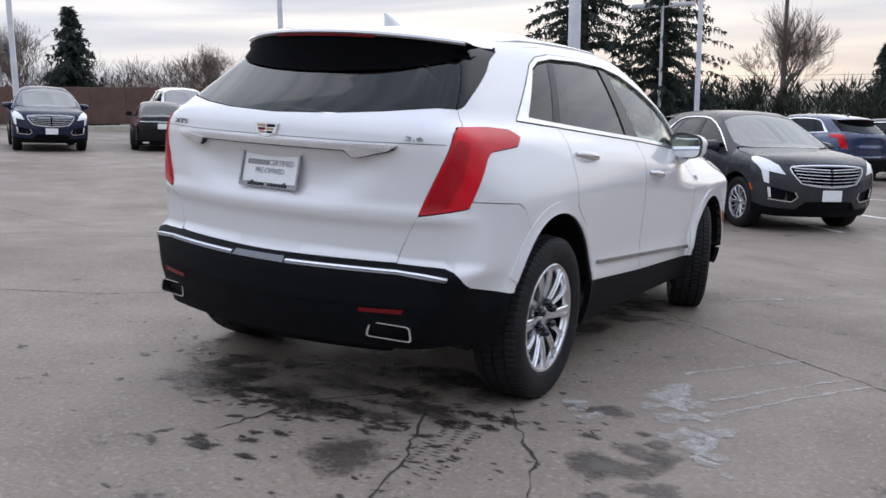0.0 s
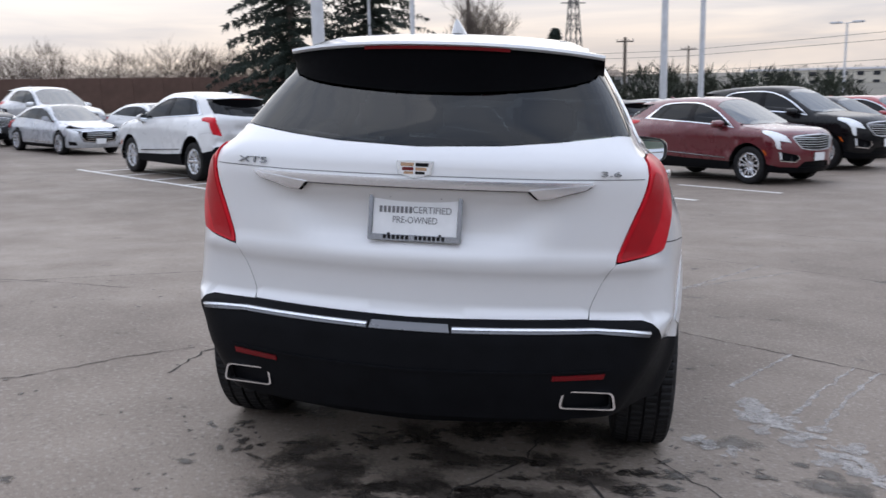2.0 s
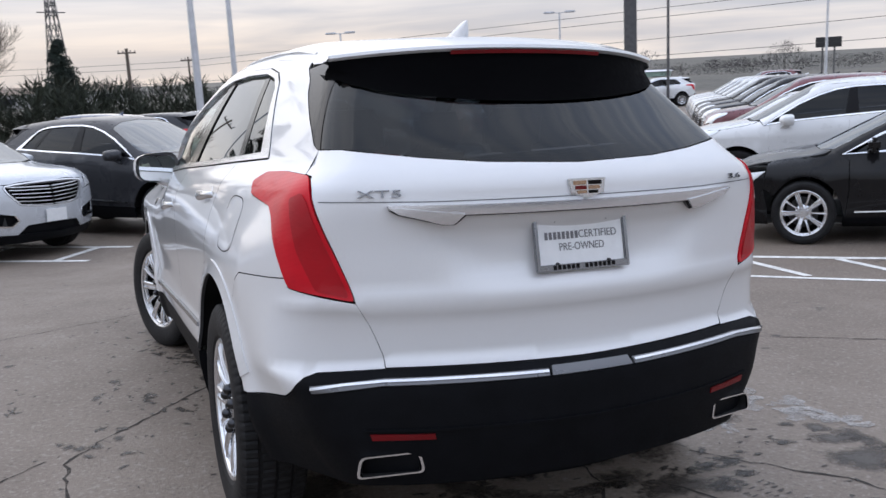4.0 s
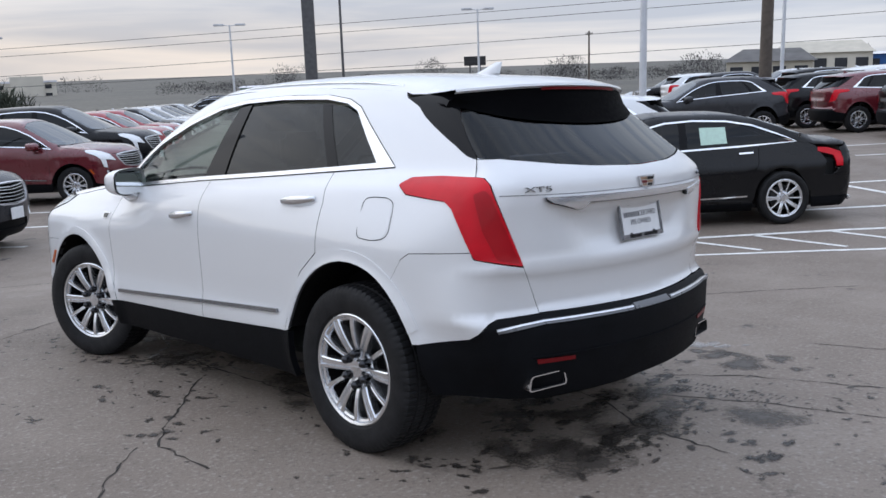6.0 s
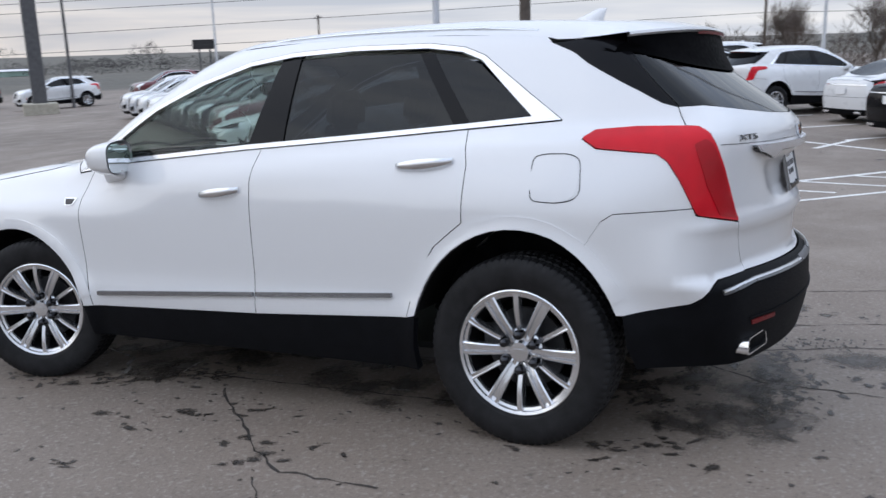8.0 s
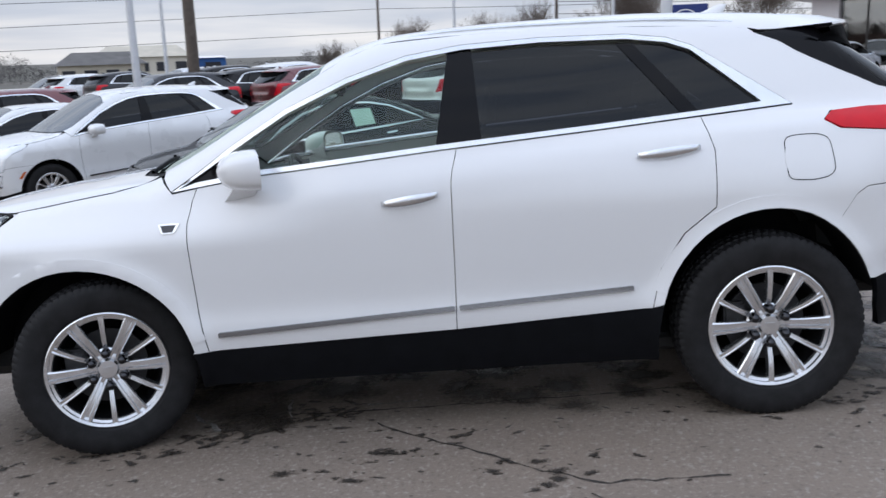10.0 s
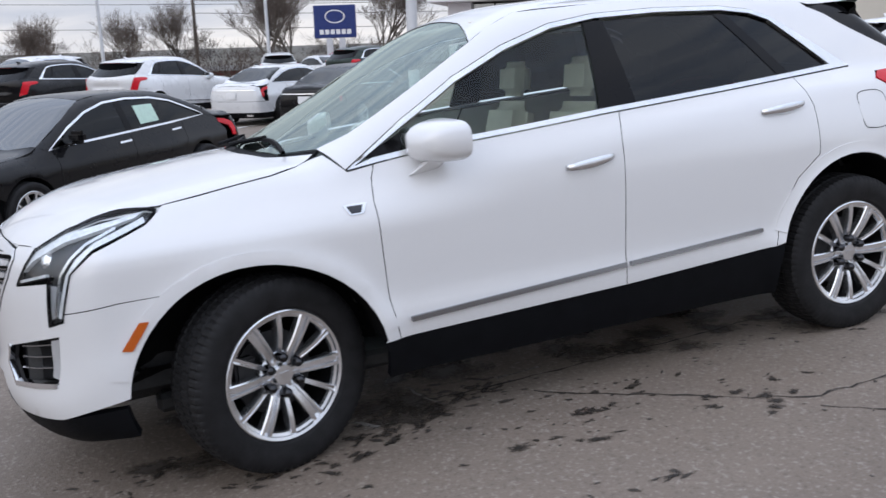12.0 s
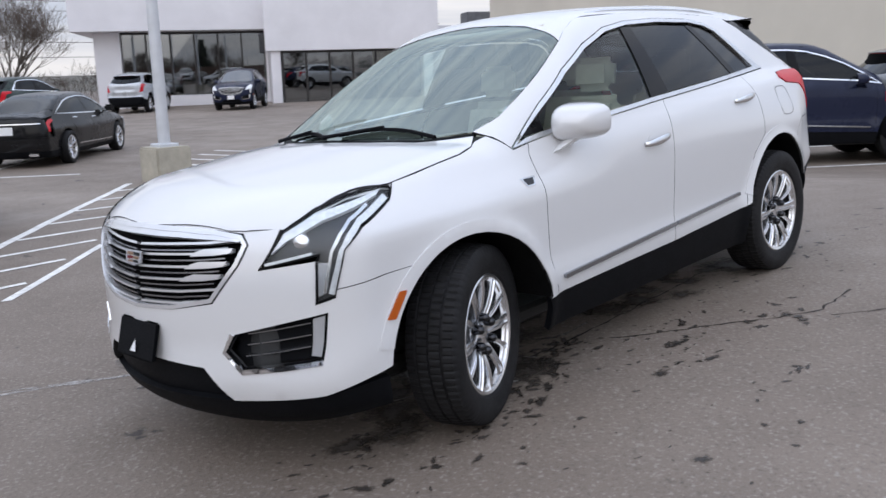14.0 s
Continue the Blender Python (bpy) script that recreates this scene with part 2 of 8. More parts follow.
# ---- smooth solids for car bodies: a body is where inside(x, y, z) < 0; y runs forward, x to the right ----
def curve_through(*pairs):
    """A smooth curve through pairs (v, value), with no overshoot."""
    xs = np.array([p[0] for p in pairs], float)
    ys = np.array([p[1] for p in pairs], float)
    h, d = np.diff(xs), np.diff(ys) / np.diff(xs)
    m = np.zeros_like(ys)
    m[0], m[-1] = d[0], d[-1]
    for i in range(1, len(xs) - 1):
        if d[i - 1] * d[i] > 0:
            w1, w2 = 2 * h[i] + h[i - 1], h[i] + 2 * h[i - 1]
            m[i] = (w1 + w2) / (w1 / d[i - 1] + w2 / d[i])

    def value(v):
        v = np.clip(np.asarray(v, float), xs[0], xs[-1])
        i = np.clip(np.searchsorted(xs, v) - 1, 0, len(xs) - 2)
        t = (v - xs[i]) / h[i]
        return ((1 + 2 * t) * (1 - t) ** 2 * ys[i] + t * (1 - t) ** 2 * h[i] * m[i]
                + t * t * (3 - 2 * t) * ys[i + 1] + t * t * (t - 1) * h[i] * m[i + 1])
    return value


def smax(a, b, k):
    h = np.maximum(k - np.abs(a - b), 0) / k
    return np.maximum(a, b) + h * h * k * 0.25


def smin(a, b, k):
    return -smax(-a, -b, k)


class Body:
    """The solid of one kind of car, from its side, plan and end profiles."""

    def __init__(self, low, plan, glass_side, lean, tail, nose, hood, roof, screen, wheels, arch=0.43, tail_bow=0.22,
                 nose_bow=0.30, rear_screen=None, flare=0.014, rail=0.10, lean2=0.35, glass_z=1.15, floor=0.2, ledge=0.035, hood_crown=0.06, recess=0.0, belt=((-3, 1.3), (3, 1.3)), shoulder=((-3, 0), (3, 0)), tuck=0.0, glass_bow=0.0, ridge=0.0, tail_turn=0.0):
        self.low, self.plan, self.glass_side, self.tail, self.nose = (curve_through(*c) for c in (low, plan, glass_side, tail, nose))
        self.hood, self.roof, self.screen, self.rear_screen = curve_through(*hood), curve_through(*roof), screen, rear_screen
        self.lean, self.lean2, self.glass_z, self.wheels, self.arch = lean, lean2, glass_z, wheels, arch
        self.tail_bow, self.nose_bow, self.flare, self.rail, self.floor, self.ledge = tail_bow, nose_bow, flare, rail, floor, ledge
        self.hood_crown, self.recess, self.tuck, self.glass_bow, self.ridge, self.tail_turn = hood_crown, recess, tuck, glass_bow, ridge, tail_turn
        self.belt, self.shoulder = curve_through(*belt), curve_through(*shoulder)
        self.back, self.front = wheels[1] - 0.15, wheels[0] + 0.0

    def width(self, y, z):
        w = self.low(z) + self.plan(y) - self.tuck * np.clip(0.70 - z, 0, 0.4) * np.clip((-1.72 - y) / 0.4, 0, 1) - 0.1 * self.tuck * np.clip((z - 0.72) / 0.2, 0, 1) * np.clip((-1.8 - y) / 0.3, 0, 1)
        w = w + self.ridge * np.exp(-((z - 1.105 + 0.062 * y) / 0.045) ** 2) / (1 + np.exp((y - 0.75) / 0.15)) / (1 + np.exp((-1.75 - y) / 0.1))
        for wy in self.wheels:
            r = np.hypot(y - wy, z - 0.385)
            w = w + self.flare * np.exp(-((r - self.arch - 0.02) / 0.06) ** 2)
        dz = np.maximum(z - self.glass_z, -0.2)
        g = self.glass_side(y) - self.lean * dz - self.lean2 * dz * np.abs(dz)
        below = 1 / (1 + np.exp((z - self.belt(y) + 0.035) / 0.016))
        return smin(w, g + self.shoulder(y) * below, self.ledge)

    def top(self, x, y):
        z0, y0, slope, bow = self.screen
        glass = z0 + (y0 - bow * x * x - y) * slope
        house = smin(glass, self.roof(y) - 0.10 * x * x, 0.10)
        if self.rear_screen:
            rz, ry, rs, rb = self.rear_screen
            house = smin(house, rz + (y - ry - rb * x * x) * rs, 0.10)
        return smax(self.hood(y) - self.hood_crown * x * x, house, 0.02)

    def inside(self, x, y, z):
        x = np.abs(x)
        f = smax(x - self.width(y, z), z - self.top(x, y), self.rail)
        dent = self.recess * np.exp(-((z - 1.045) / 0.085) ** 4) / (1 + (x / (0.40 + 0.6 * (z - 1.04))) ** 10)
        f = smax(f, self.tail(z) + (self.tail_bow + self.glass_bow * np.clip((z - 1.2) / 0.14, 0, 1)) * x * x + dent - y, 0.10)
        f = smax(f, y - self.nose(z) + self.nose_bow * x * x, 0.12)
        return smax(f, self.floor - z, 0.05)

    def march(self, p, d, far):
        """The outermost crossing along rays from p by d, bisected."""
        lo, hi = np.zeros(len(p)), np.full(len(p), far)
        for _ in range(40):
            mid = (lo + hi) / 2
            q = p + d * mid[:, None]
            inn = self.inside(q[:, 0], q[:, 1], q[:, 2]) < 0
            lo, hi = np.where(inn, mid, lo), np.where(inn, hi, mid)
        return p + d * ((lo + hi) / 2)[:, None]

    def round_side(self, sz):
        """Points (s, z) of the chart that runs round the left side: s is y between the axles, and turns round the tail and the nose beyond."""
        sz = np.asarray(sz, float).reshape(-1, 2)
        s, z = sz[:, 0], sz[:, 1]
        y = np.clip(s, self.back, self.front)
        behind = np.minimum(s - self.back, 0.0)
        a = np.where(s < self.back, behind - self.tail_turn * np.sin(2 * behind), np.where(s > self.front, s - self.front, 0.0))
        d = np.stack([-np.cos(a), np.sin(a), np.zeros_like(a)], 1)
        return self.march(np.stack([np.zeros_like(y), y, z], 1), d, 2.5)

    def over_top(self, xy):
        """Points (x, y) of the chart seen from above."""
        xy = np.asarray(xy, float).reshape(-1, 2)
        p = np.stack([xy[:, 0], xy[:, 1], np.full(len(xy), 0.7)], 1)
        return self.march(p, np.array([[0, 0, 1.0]]).repeat(len(p), 0), 2.5)

    def chart(self, x, y, z):
        """The (s, z) of a place on the left side."""
        if y < self.back:
            a = turned = math.atan2(self.back - y, abs(x))
            for _ in range(12):
                a = turned + self.tail_turn * math.sin(2 * a)
            return self.back - a, z
        if y > self.front:
            return self.front + math.atan2(y - self.front, abs(x)), z
        return y, z

    def rear(self, x, z):
        """The (s, z) of a place on the tail, |x| from the middle."""
        y = self.march(np.array([[x, -1.5, z]]), np.array([[0, -1.0, 0]]), 2.0)[0][1]
        return self.chart(x, y, z)

    def face(self, x, z):
        """The (s, z) of a place on the nose."""
        y = self.march(np.array([[x, 1.5, z]]), np.array([[0, 1.0, 0]]), 2.0)[0][1]
        return self.chart(x, y, z)

    def normals(self, p):
        e = 0.004
        g = np.stack([self.inside(*(p + o).T) - self.inside(*(p - o).T) for o in np.eye(3) * e], 1)
        return g / np.maximum(np.linalg.norm(g, axis=1)[:, None], 1e-9)


CROSSOVER = dict(
    low=((0.18, 0.84), (0.30, 0.91), (0.42, 0.940), (0.53, 0.953), (0.63, 0.944), (0.80, 0.952), (0.95, 0.957), (1.05, 0.952), (1.3, 0.93), (1.7, 0.9)),
    plan=((-2.45, -0.16), (-2.2, -0.080), (-1.9, -0.026), (-1.4, 0.004), (0, 0.0), (1.4, 0.01), (1.9, 0.012), (2.2, -0.05), (2.45, -0.14)),
    glass_side=((-2.4, 0.74), (-2.0, 0.80), (-1.57, 0.84), (-0.8, 0.89), (0.2, 0.915), (1.04, 0.905), (1.4, 0.88), (2.4, 0.86)),
    belt=((-2.3, 1.30), (-1.57, 1.30), (-0.9, 1.265), (0, 1.20), (1.04, 1.13), (1.5, 1.1)),
    shoulder=((-2.3, 0.06), (-1.6, 0.06), (-0.9, 0.03), (0.2, 0.01), (1.04, 0.0)),
    lean=0.40, lean2=0.30, tuck=0.42, glass_bow=0.02, ridge=0.009, tail_bow=0.29, tail_turn=0.035, recess=0.045, nose_bow=0.38, flare=0.026,
    tail=((0.2, -2.28), (0.40, -2.36), (0.55, -2.39), (0.66, -2.39), (0.70, -2.36), (0.73, -2.32), (0.78, -2.322), (0.86, -2.334), (0.905, -2.355), (0.95, -2.345),
          (1.05, -2.345), (1.12, -2.348), (1.17, -2.35), (1.24, -2.345), (1.28, -2.318), (1.305, -2.29), (1.437, -2.115), (1.566, -1.945), (1.65, -1.835), (1.8, -1.64)),
    nose=((0.2, 2.22), (0.30, 2.32), (0.45, 2.37), (0.6, 2.39), (0.75, 2.385), (0.9, 2.36), (0.98, 2.32), (1.05, 2.25), (1.2, 2.0), (1.7, 1.0)),
    hood=((-2.4, 0.9), (0.8, 1.16), (1.0, 1.21), (1.25, 1.205), (1.6, 1.17), (2.0, 1.12), (2.25, 1.065), (2.42, 1.0)),
    roof=((-2.4, 1.53), (-1.9, 1.674), (-1.4, 1.737), (-0.9, 1.766), (-0.4, 1.771), (0.1, 1.752), (0.5, 1.709), (1.2, 1.59)),
    screen=(1.205, 1.28, 0.53, 0.30), wheels=(1.4285, -1.4285))

SALOON = dict(
    low=((0.16, 0.80), (0.28, 0.87), (0.45, 0.91), (0.65, 0.925), (0.80, 0.922), (0.92, 0.90), (1.02, 0.86), (1.5, 0.72)),
    plan=((-2.65, -0.16), (-2.3, -0.06), (-1.8, 0.0), (1.6, 0.0), (2.1, -0.05), (2.5, -0.18)),
    glass_side=((-2.6, 0.66), (-1.6, 0.74), (-0.8, 0.80), (0.3, 0.82), (1.1, 0.80), (2.5, 0.76)), glass_z=0.98, lean=0.42, lean2=0.2,
    tail=((0.16, -2.48), (0.35, -2.57), (0.6, -2.6), (0.8, -2.59), (0.95, -2.565), (1.05, -2.52), (1.5, -2.3)),
    nose=((0.16, 2.33), (0.3, 2.43), (0.5, 2.48), (0.65, 2.465), (0.75, 2.42), (0.85, 2.32), (1.5, 1.0)),
    hood=((-2.6, 1.02), (-2.45, 1.06), (-1.75, 1.07), (-1.0, 0.98), (0.9, 0.95), (1.2, 1.0), (1.6, 0.965), (2.1, 0.885), (2.45, 0.79)),
    roof=((-1.9, 1.30), (-1.2, 1.425), (-0.5, 1.48), (0, 1.485), (0.5, 1.455), (1.0, 1.38)),
    screen=(1.0, 1.38, 0.46, 0.25), rear_screen=(1.075, -1.98, 0.40, -0.22), wheels=(1.52, -1.52), arch=0.38, flare=0.012, tail_bow=0.20, nose_bow=0.32, floor=0.18, rail=0.09)


# ---- mesh helpers ----
def empty(name, m=None, parent=None):
    ob = new(name)
    ob.empty_display_size = 0.2
    if parent:
        ob.parent = parent
    if m is not None:
        ob.matrix_basis = m
    return ob


def mesh_object(name, verts, faces, material, parent=None, label="", normals=None, smooth=True):
    me = bpy.data.meshes.new(name)
    me.from_pydata([tuple(v) for v in verts], [], [tuple(int(i) for i in f) for f in faces])
    me.materials.append(material)
    if smooth:
        me.polygons.foreach_set("use_smooth", [True] * len(me.polygons))
    if normals is not None:
        me.normals_split_custom_set_from_vertices([tuple(n) for n in normals])
    me.update()
    ob = new(name, me)
    if parent:
        ob.parent = parent
    return tagged(ob, label)


def part(name, bm, material, parent=None, label="", m=None, smooth=False, sharp=35):
    """Links a bmesh as one object; smooth shades it, with edges sharper than some degrees kept."""
    bmesh.ops.recalc_face_normals(bm, faces=bm.faces)
    if smooth:
        for f in bm.faces:
            f.smooth = True
        for e in bm.edges:
            e.smooth = len(e.link_faces) == 2 and e.calc_face_angle(0) < radians(sharp)
    me = bpy.data.meshes.new(name)
    bm.to_mesh(me)
    bm.free()
    for mat in material if isinstance(material, (list, tuple)) else [material]:
        me.materials.append(mat)
    ob = new(name, me)
    if parent:
        ob.parent = parent
    if m is not None:
        ob.matrix_basis = m
    return tagged(ob, label)


def add_box(bm, size, m=None, bevel=0.0, segments=2, taper=1.0):
    """A box of that size round the origin of m, bevelled; taper narrows its top."""
    r = bmesh.ops.create_cube(bm, size=1.0)
    vs = r["verts"]
    for v in vs:
        v.co = Vector((v.co.x * size[0], v.co.y * size[1], v.co.z * size[2]))
        if v.co.z > 0:
            v.co.x, v.co.y = v.co.x * taper, v.co.y * taper
    if bevel:
        es = list({e for v in vs for e in v.link_edges})
        out = bmesh.ops.bevel(bm, geom=es, offset=bevel, segments=segments, affect="EDGES", clamp_overlap=True)
        vs = list({v for f in out["faces"] for v in f.verts} | {v for v in vs if v.is_valid})
    if m is not None:
        bmesh.ops.transform(bm, matrix=m, verts=vs)
    return vs


def add_tube(bm, p, q, r0, r1=None, n=12, caps=True):
    """A tapered tube from p to q."""
    p, q = Vector(p), Vector(q)
    d = q - p
    out = bmesh.ops.create_cone(bm, cap_ends=caps, segments=n, radius1=r0, radius2=r0 if r1 is None else r1, depth=d.length)
    m = Matrix.Translation((p + q) / 2) @ d.to_track_quat("Z", "Y").to_matrix().to_4x4()
    bmesh.ops.transform(bm, matrix=m, verts=out["verts"])
    return out["verts"]


def add_spin(bm, profile, n=48, axis="X", closed=False):
    """Turns a profile of (along the axis, radius) round the axis."""
    rings = []
    for i in range(n):
        a = 2 * math.pi * i / n
        c, s = math.cos(a), math.sin(a)
        rings.append([bm.verts.new((u, r * c, r * s) if axis == "X" else (r * c, r * s, u)) for u, r in profile])
    k = len(profile)
    for i in range(n):
        a, b = rings[i], rings[(i + 1) % n]
        for j in range(k if closed else k - 1):
            bm.faces.new((a[j], a[(j + 1) % k], b[(j + 1) % k], b[j]))
    return rings


def add_prism(bm, outline, depth, m=None, bevel=0.0):
    """A flat outline in x, y, pulled out by depth along z."""
    vs = [bm.verts.new((x, y, 0)) for x, y in outline]
    f = bm.faces.new(vs)
    r = bmesh.ops.extrude_face_region(bm, geom=[f])
    top = [v for v in r["geom"] if isinstance(v, bmesh.types.BMVert)]
    bmesh.ops.translate(bm, verts=top, vec=(0, 0, depth))
    allv = vs + top
    if bevel:
        es = [e for e in {e for v in top for e in v.link_edges} if all(v in top for v in e.verts)]
        out = bmesh.ops.bevel(bm, geom=es, offset=bevel, segments=2, affect="EDGES", clamp_overlap=True)
        allv = list({v for f2 in out["faces"] for v in f2.verts} | {v for v in allv if v.is_valid})
    if m is not None:
        bmesh.ops.transform(bm, matrix=m, verts=allv)
    return allv


def words(name, text, size, material, parent, m, depth=0.002, width=None, label=""):
    """Built-in letters as a mesh, in the x, y plane of m, centred; width squeezes them to a length."""
    cu = bpy.data.curves.new(name, "FONT")
    cu.body, cu.size, cu.extrude, cu.align_x, cu.align_y = text, size, depth, "CENTER", "CENTER"
    tmp = new(name + "_curve", cu)
    dg = bpy.context.evaluated_depsgraph_get()
    me = bpy.data.meshes.new_from_object(tmp.evaluated_get(dg))
    bpy.data.objects.remove(tmp)
    me.materials.clear()
    me.materials.append(material)
    ob = new(name, me)
    ob.parent = parent
    s = 1.0
    if width:
        xs = [v.co.x for v in me.vertices]
        s = width / max(1e-6, max(xs) - min(xs))
    ob.matrix_basis = m @ Matrix.Diagonal((s, 1, 1, 1))
    return tagged(ob, label)


# ---- panels laid on a car's solid ----
from mathutils.geometry import delaunay_2d_cdt


def fillet(pts, r):
    """Rounds the corners of a closed outline by a short cut of r."""
    if not r:
        return list(pts)
    out, n = [], len(pts)
    for i in range(n):
        a, b, c = (np.array(pts[j % n], float) for j in (i - 1, i, i + 1))
        la, lc = np.linalg.norm(a - b), np.linalg.norm(c - b)
        p, q = b + (a - b) * min(r / la, 0.45), b + (c - b) * min(r / lc, 0.45)
        out += [tuple(p * (1 - t) ** 2 + 2 * b * t * (1 - t) + q * t * t) for t in (0, 0.33, 0.67, 1)]
    return out


def in_outline(p, poly):
    x, y = p[:, 0], p[:, 1]
    inn = np.zeros(len(p), bool)
    for (x1, y1), (x2, y2) in zip(poly, poly[1:] + poly[:1]):
        if y1 != y2:
            cross = ((y1 > y) != (y2 > y)) & (x < (x2 - x1) * (y - y1) / (y2 - y1) + x1)
            inn ^= cross
    return inn


def edge_distance(p, poly):
    d = np.full(len(p), 1e9)
    for a, b in zip(poly, poly[1:] + poly[:1]):
        a, b = np.array(a), np.array(b)
        ab = b - a
        t = np.clip(((p - a) @ ab) / max(ab @ ab, 1e-12), 0, 1)
        d = np.minimum(d, np.linalg.norm(p - a - t[:, None] * ab, axis=1))
    return d


def dense(poly, step):
    out = []
    for a, b in zip(poly, poly[1:] + poly[:1]):
        a, b = np.array(a, float), np.array(b, float)
        k = max(1, int(math.ceil(np.linalg.norm(b - a) / step)))
        out += [tuple(a + (b - a) * i / k) for i in range(k)]
    return out


def mirrored(pts, middle):
    """A half outline, from the middle outwards, completed on the other side."""
    half = list(pts)
    other = [(2 * middle - s, z) for s, z in reversed(half) if abs(s - middle) > 1e-3]
    return half + other


def panel(name, body, outline, material, parent, holes=(), top=False, right=False, step=0.05, lift=0.0, skirt=0.012, soft=0.0, label=""):
    """One sheet of a car's skin: an outline in the body's chart, filled with small triangles, laid on the solid, its rim turned inwards."""
    if material.name.endswith("paint") and not soft and name != "handle_cup":
        outline = shrink(outline, -0.0012)
    rings = [dense(fillet(outline, soft), step)] + [dense(h, step) for h in holes]
    pts = [p for r in rings for p in r]
    edges, at = [], 0
    for r in rings:
        edges += [(at + i, at + (i + 1) % len(r)) for i in range(len(r))]
        at += len(r)
    box = np.array(rings[0])
    gx = np.arange(box[:, 0].min() + step / 2, box[:, 0].max(), step)
    gy = np.arange(box[:, 1].min() + step / 2, box[:, 1].max(), step)
    g = np.array([(x + (j % 2) * step / 2, y) for j, y in enumerate(gy) for x in gx]) if len(gx) and len(gy) else np.zeros((0, 2))
    if len(g):
        ok = in_outline(g, rings[0]) & (edge_distance(g, rings[0]) > step * 0.45)
        for h in rings[1:]:
            ok &= ~in_outline(g, h) & (edge_distance(g, h) > step * 0.45)
        g = g[ok]
    allp = [Vector(p) for p in pts] + [Vector(p) for p in g]
    vs, _, fs, _, _, _ = delaunay_2d_cdt(allp, edges, [], 0, 1e-6)
    flat = np.array([tuple(v) for v in vs])
    fs = np.array([f for f in fs if len(f) == 3])
    mid = flat[fs].mean(axis=1)
    keep = in_outline(mid, rings[0])
    for h in rings[1:]:
        keep &= ~in_outline(mid, h)
    fs = fs[keep]
    used = np.unique(fs)
    again = np.full(len(flat), -1)
    again[used] = np.arange(len(used))
    flat, fs = flat[used], again[fs]
    p = body.over_top(flat) if top else body.round_side(flat)
    nor = body.normals(p)
    p = p + nor * lift
    turn = np.einsum("ij,ij->i", np.cross(p[fs[:, 1]] - p[fs[:, 0]], p[fs[:, 2]] - p[fs[:, 0]]), nor[fs[:, 0]]) < 0
    fs[turn] = fs[turn][:, ::-1]
    verts, norms, faces = [p], [nor], [f for f in fs]
    sheet = len(faces)
    if skirt:
        count = {}
        for f in fs:
            for a, b in ((f[0], f[1]), (f[1], f[2]), (f[2], f[0])):
                count[(a, b)] = 1
        rim = [(a, b) for a, b in count if (b, a) not in count]
        k = len(p)
        v2, n2 = [], []
        for a, b in rim:
            out = np.cross(p[b] - p[a], nor[a])
            out /= max(np.linalg.norm(out), 1e-9)
            i = k + len(v2)
            v2 += [p[a], p[b], p[b] - nor[b] * skirt, p[a] - nor[a] * skirt]
            n2 += [out] * 4
            faces.append((i + 1, i, i + 3, i + 2))
        if v2:
            verts.append(np.array(v2))
            norms.append(np.array(n2))
    verts, norms = np.concatenate(verts), np.concatenate(norms)
    if right:
        verts, norms = verts * (-1, 1, 1), norms * (-1, 1, 1)
        faces = [tuple(f)[::-1] for f in faces]
    ob = mesh_object(name, verts, faces, material, parent, label, norms)
    # painted panels get dark rims: the shade of the gaps is put in the colour
    if material.name.endswith("paint") and not soft and sheet < len(faces) and name not in ("handle_cup", "arch_lip", "bonnet_lip", "lamp_bed"):
        ob.data.materials.append(SEAM)
        ob.data.polygons.foreach_set("material_index", [0] * sheet + [1] * (len(faces) - sheet))
    return ob


def strip(line, width):
    """A narrow band round an open line in a chart, as a closed outline."""
    q = np.array(line, float)
    d = np.gradient(q, axis=0)
    d /= np.linalg.norm(d, axis=1)[:, None]
    n = np.stack([-d[:, 1], d[:, 0]], 1) * width / 2
    return [tuple(v) for v in q + n] + [tuple(v) for v in (q - n)[::-1]]


def shrink(poly, d):
    """An outline drawn in by d."""
    q = np.array(poly, float)
    area = sum(a[0] * b[1] - b[0] * a[1] for a, b in zip(poly, poly[1:] + poly[:1]))
    a, b = np.roll(q, 1, 0), np.roll(q, -1, 0)
    e1, e2 = q - a, b - q
    n1 = np.stack([-e1[:, 1], e1[:, 0]], 1) / np.maximum(np.linalg.norm(e1, axis=1)[:, None], 1e-9)
    n2 = np.stack([-e2[:, 1], e2[:, 0]], 1) / np.maximum(np.linalg.norm(e2, axis=1)[:, None], 1e-9)
    n = n1 + n2
    n /= np.maximum((n * n).sum(1)[:, None] / 2, 0.35)
    return [tuple(v) for v in q + n * d * (1 if area > 0 else -1)]


def bow(cy, cz, rx, rz, a0, a1, n=14):
    """Points on an arch, angles in degrees from forward, over the top."""
    return [(cy + rx * math.cos(radians(a0 + (a1 - a0) * i / n)), cz + rz * math.sin(radians(a0 + (a1 - a0) * i / n))) for i in range(n + 1)]


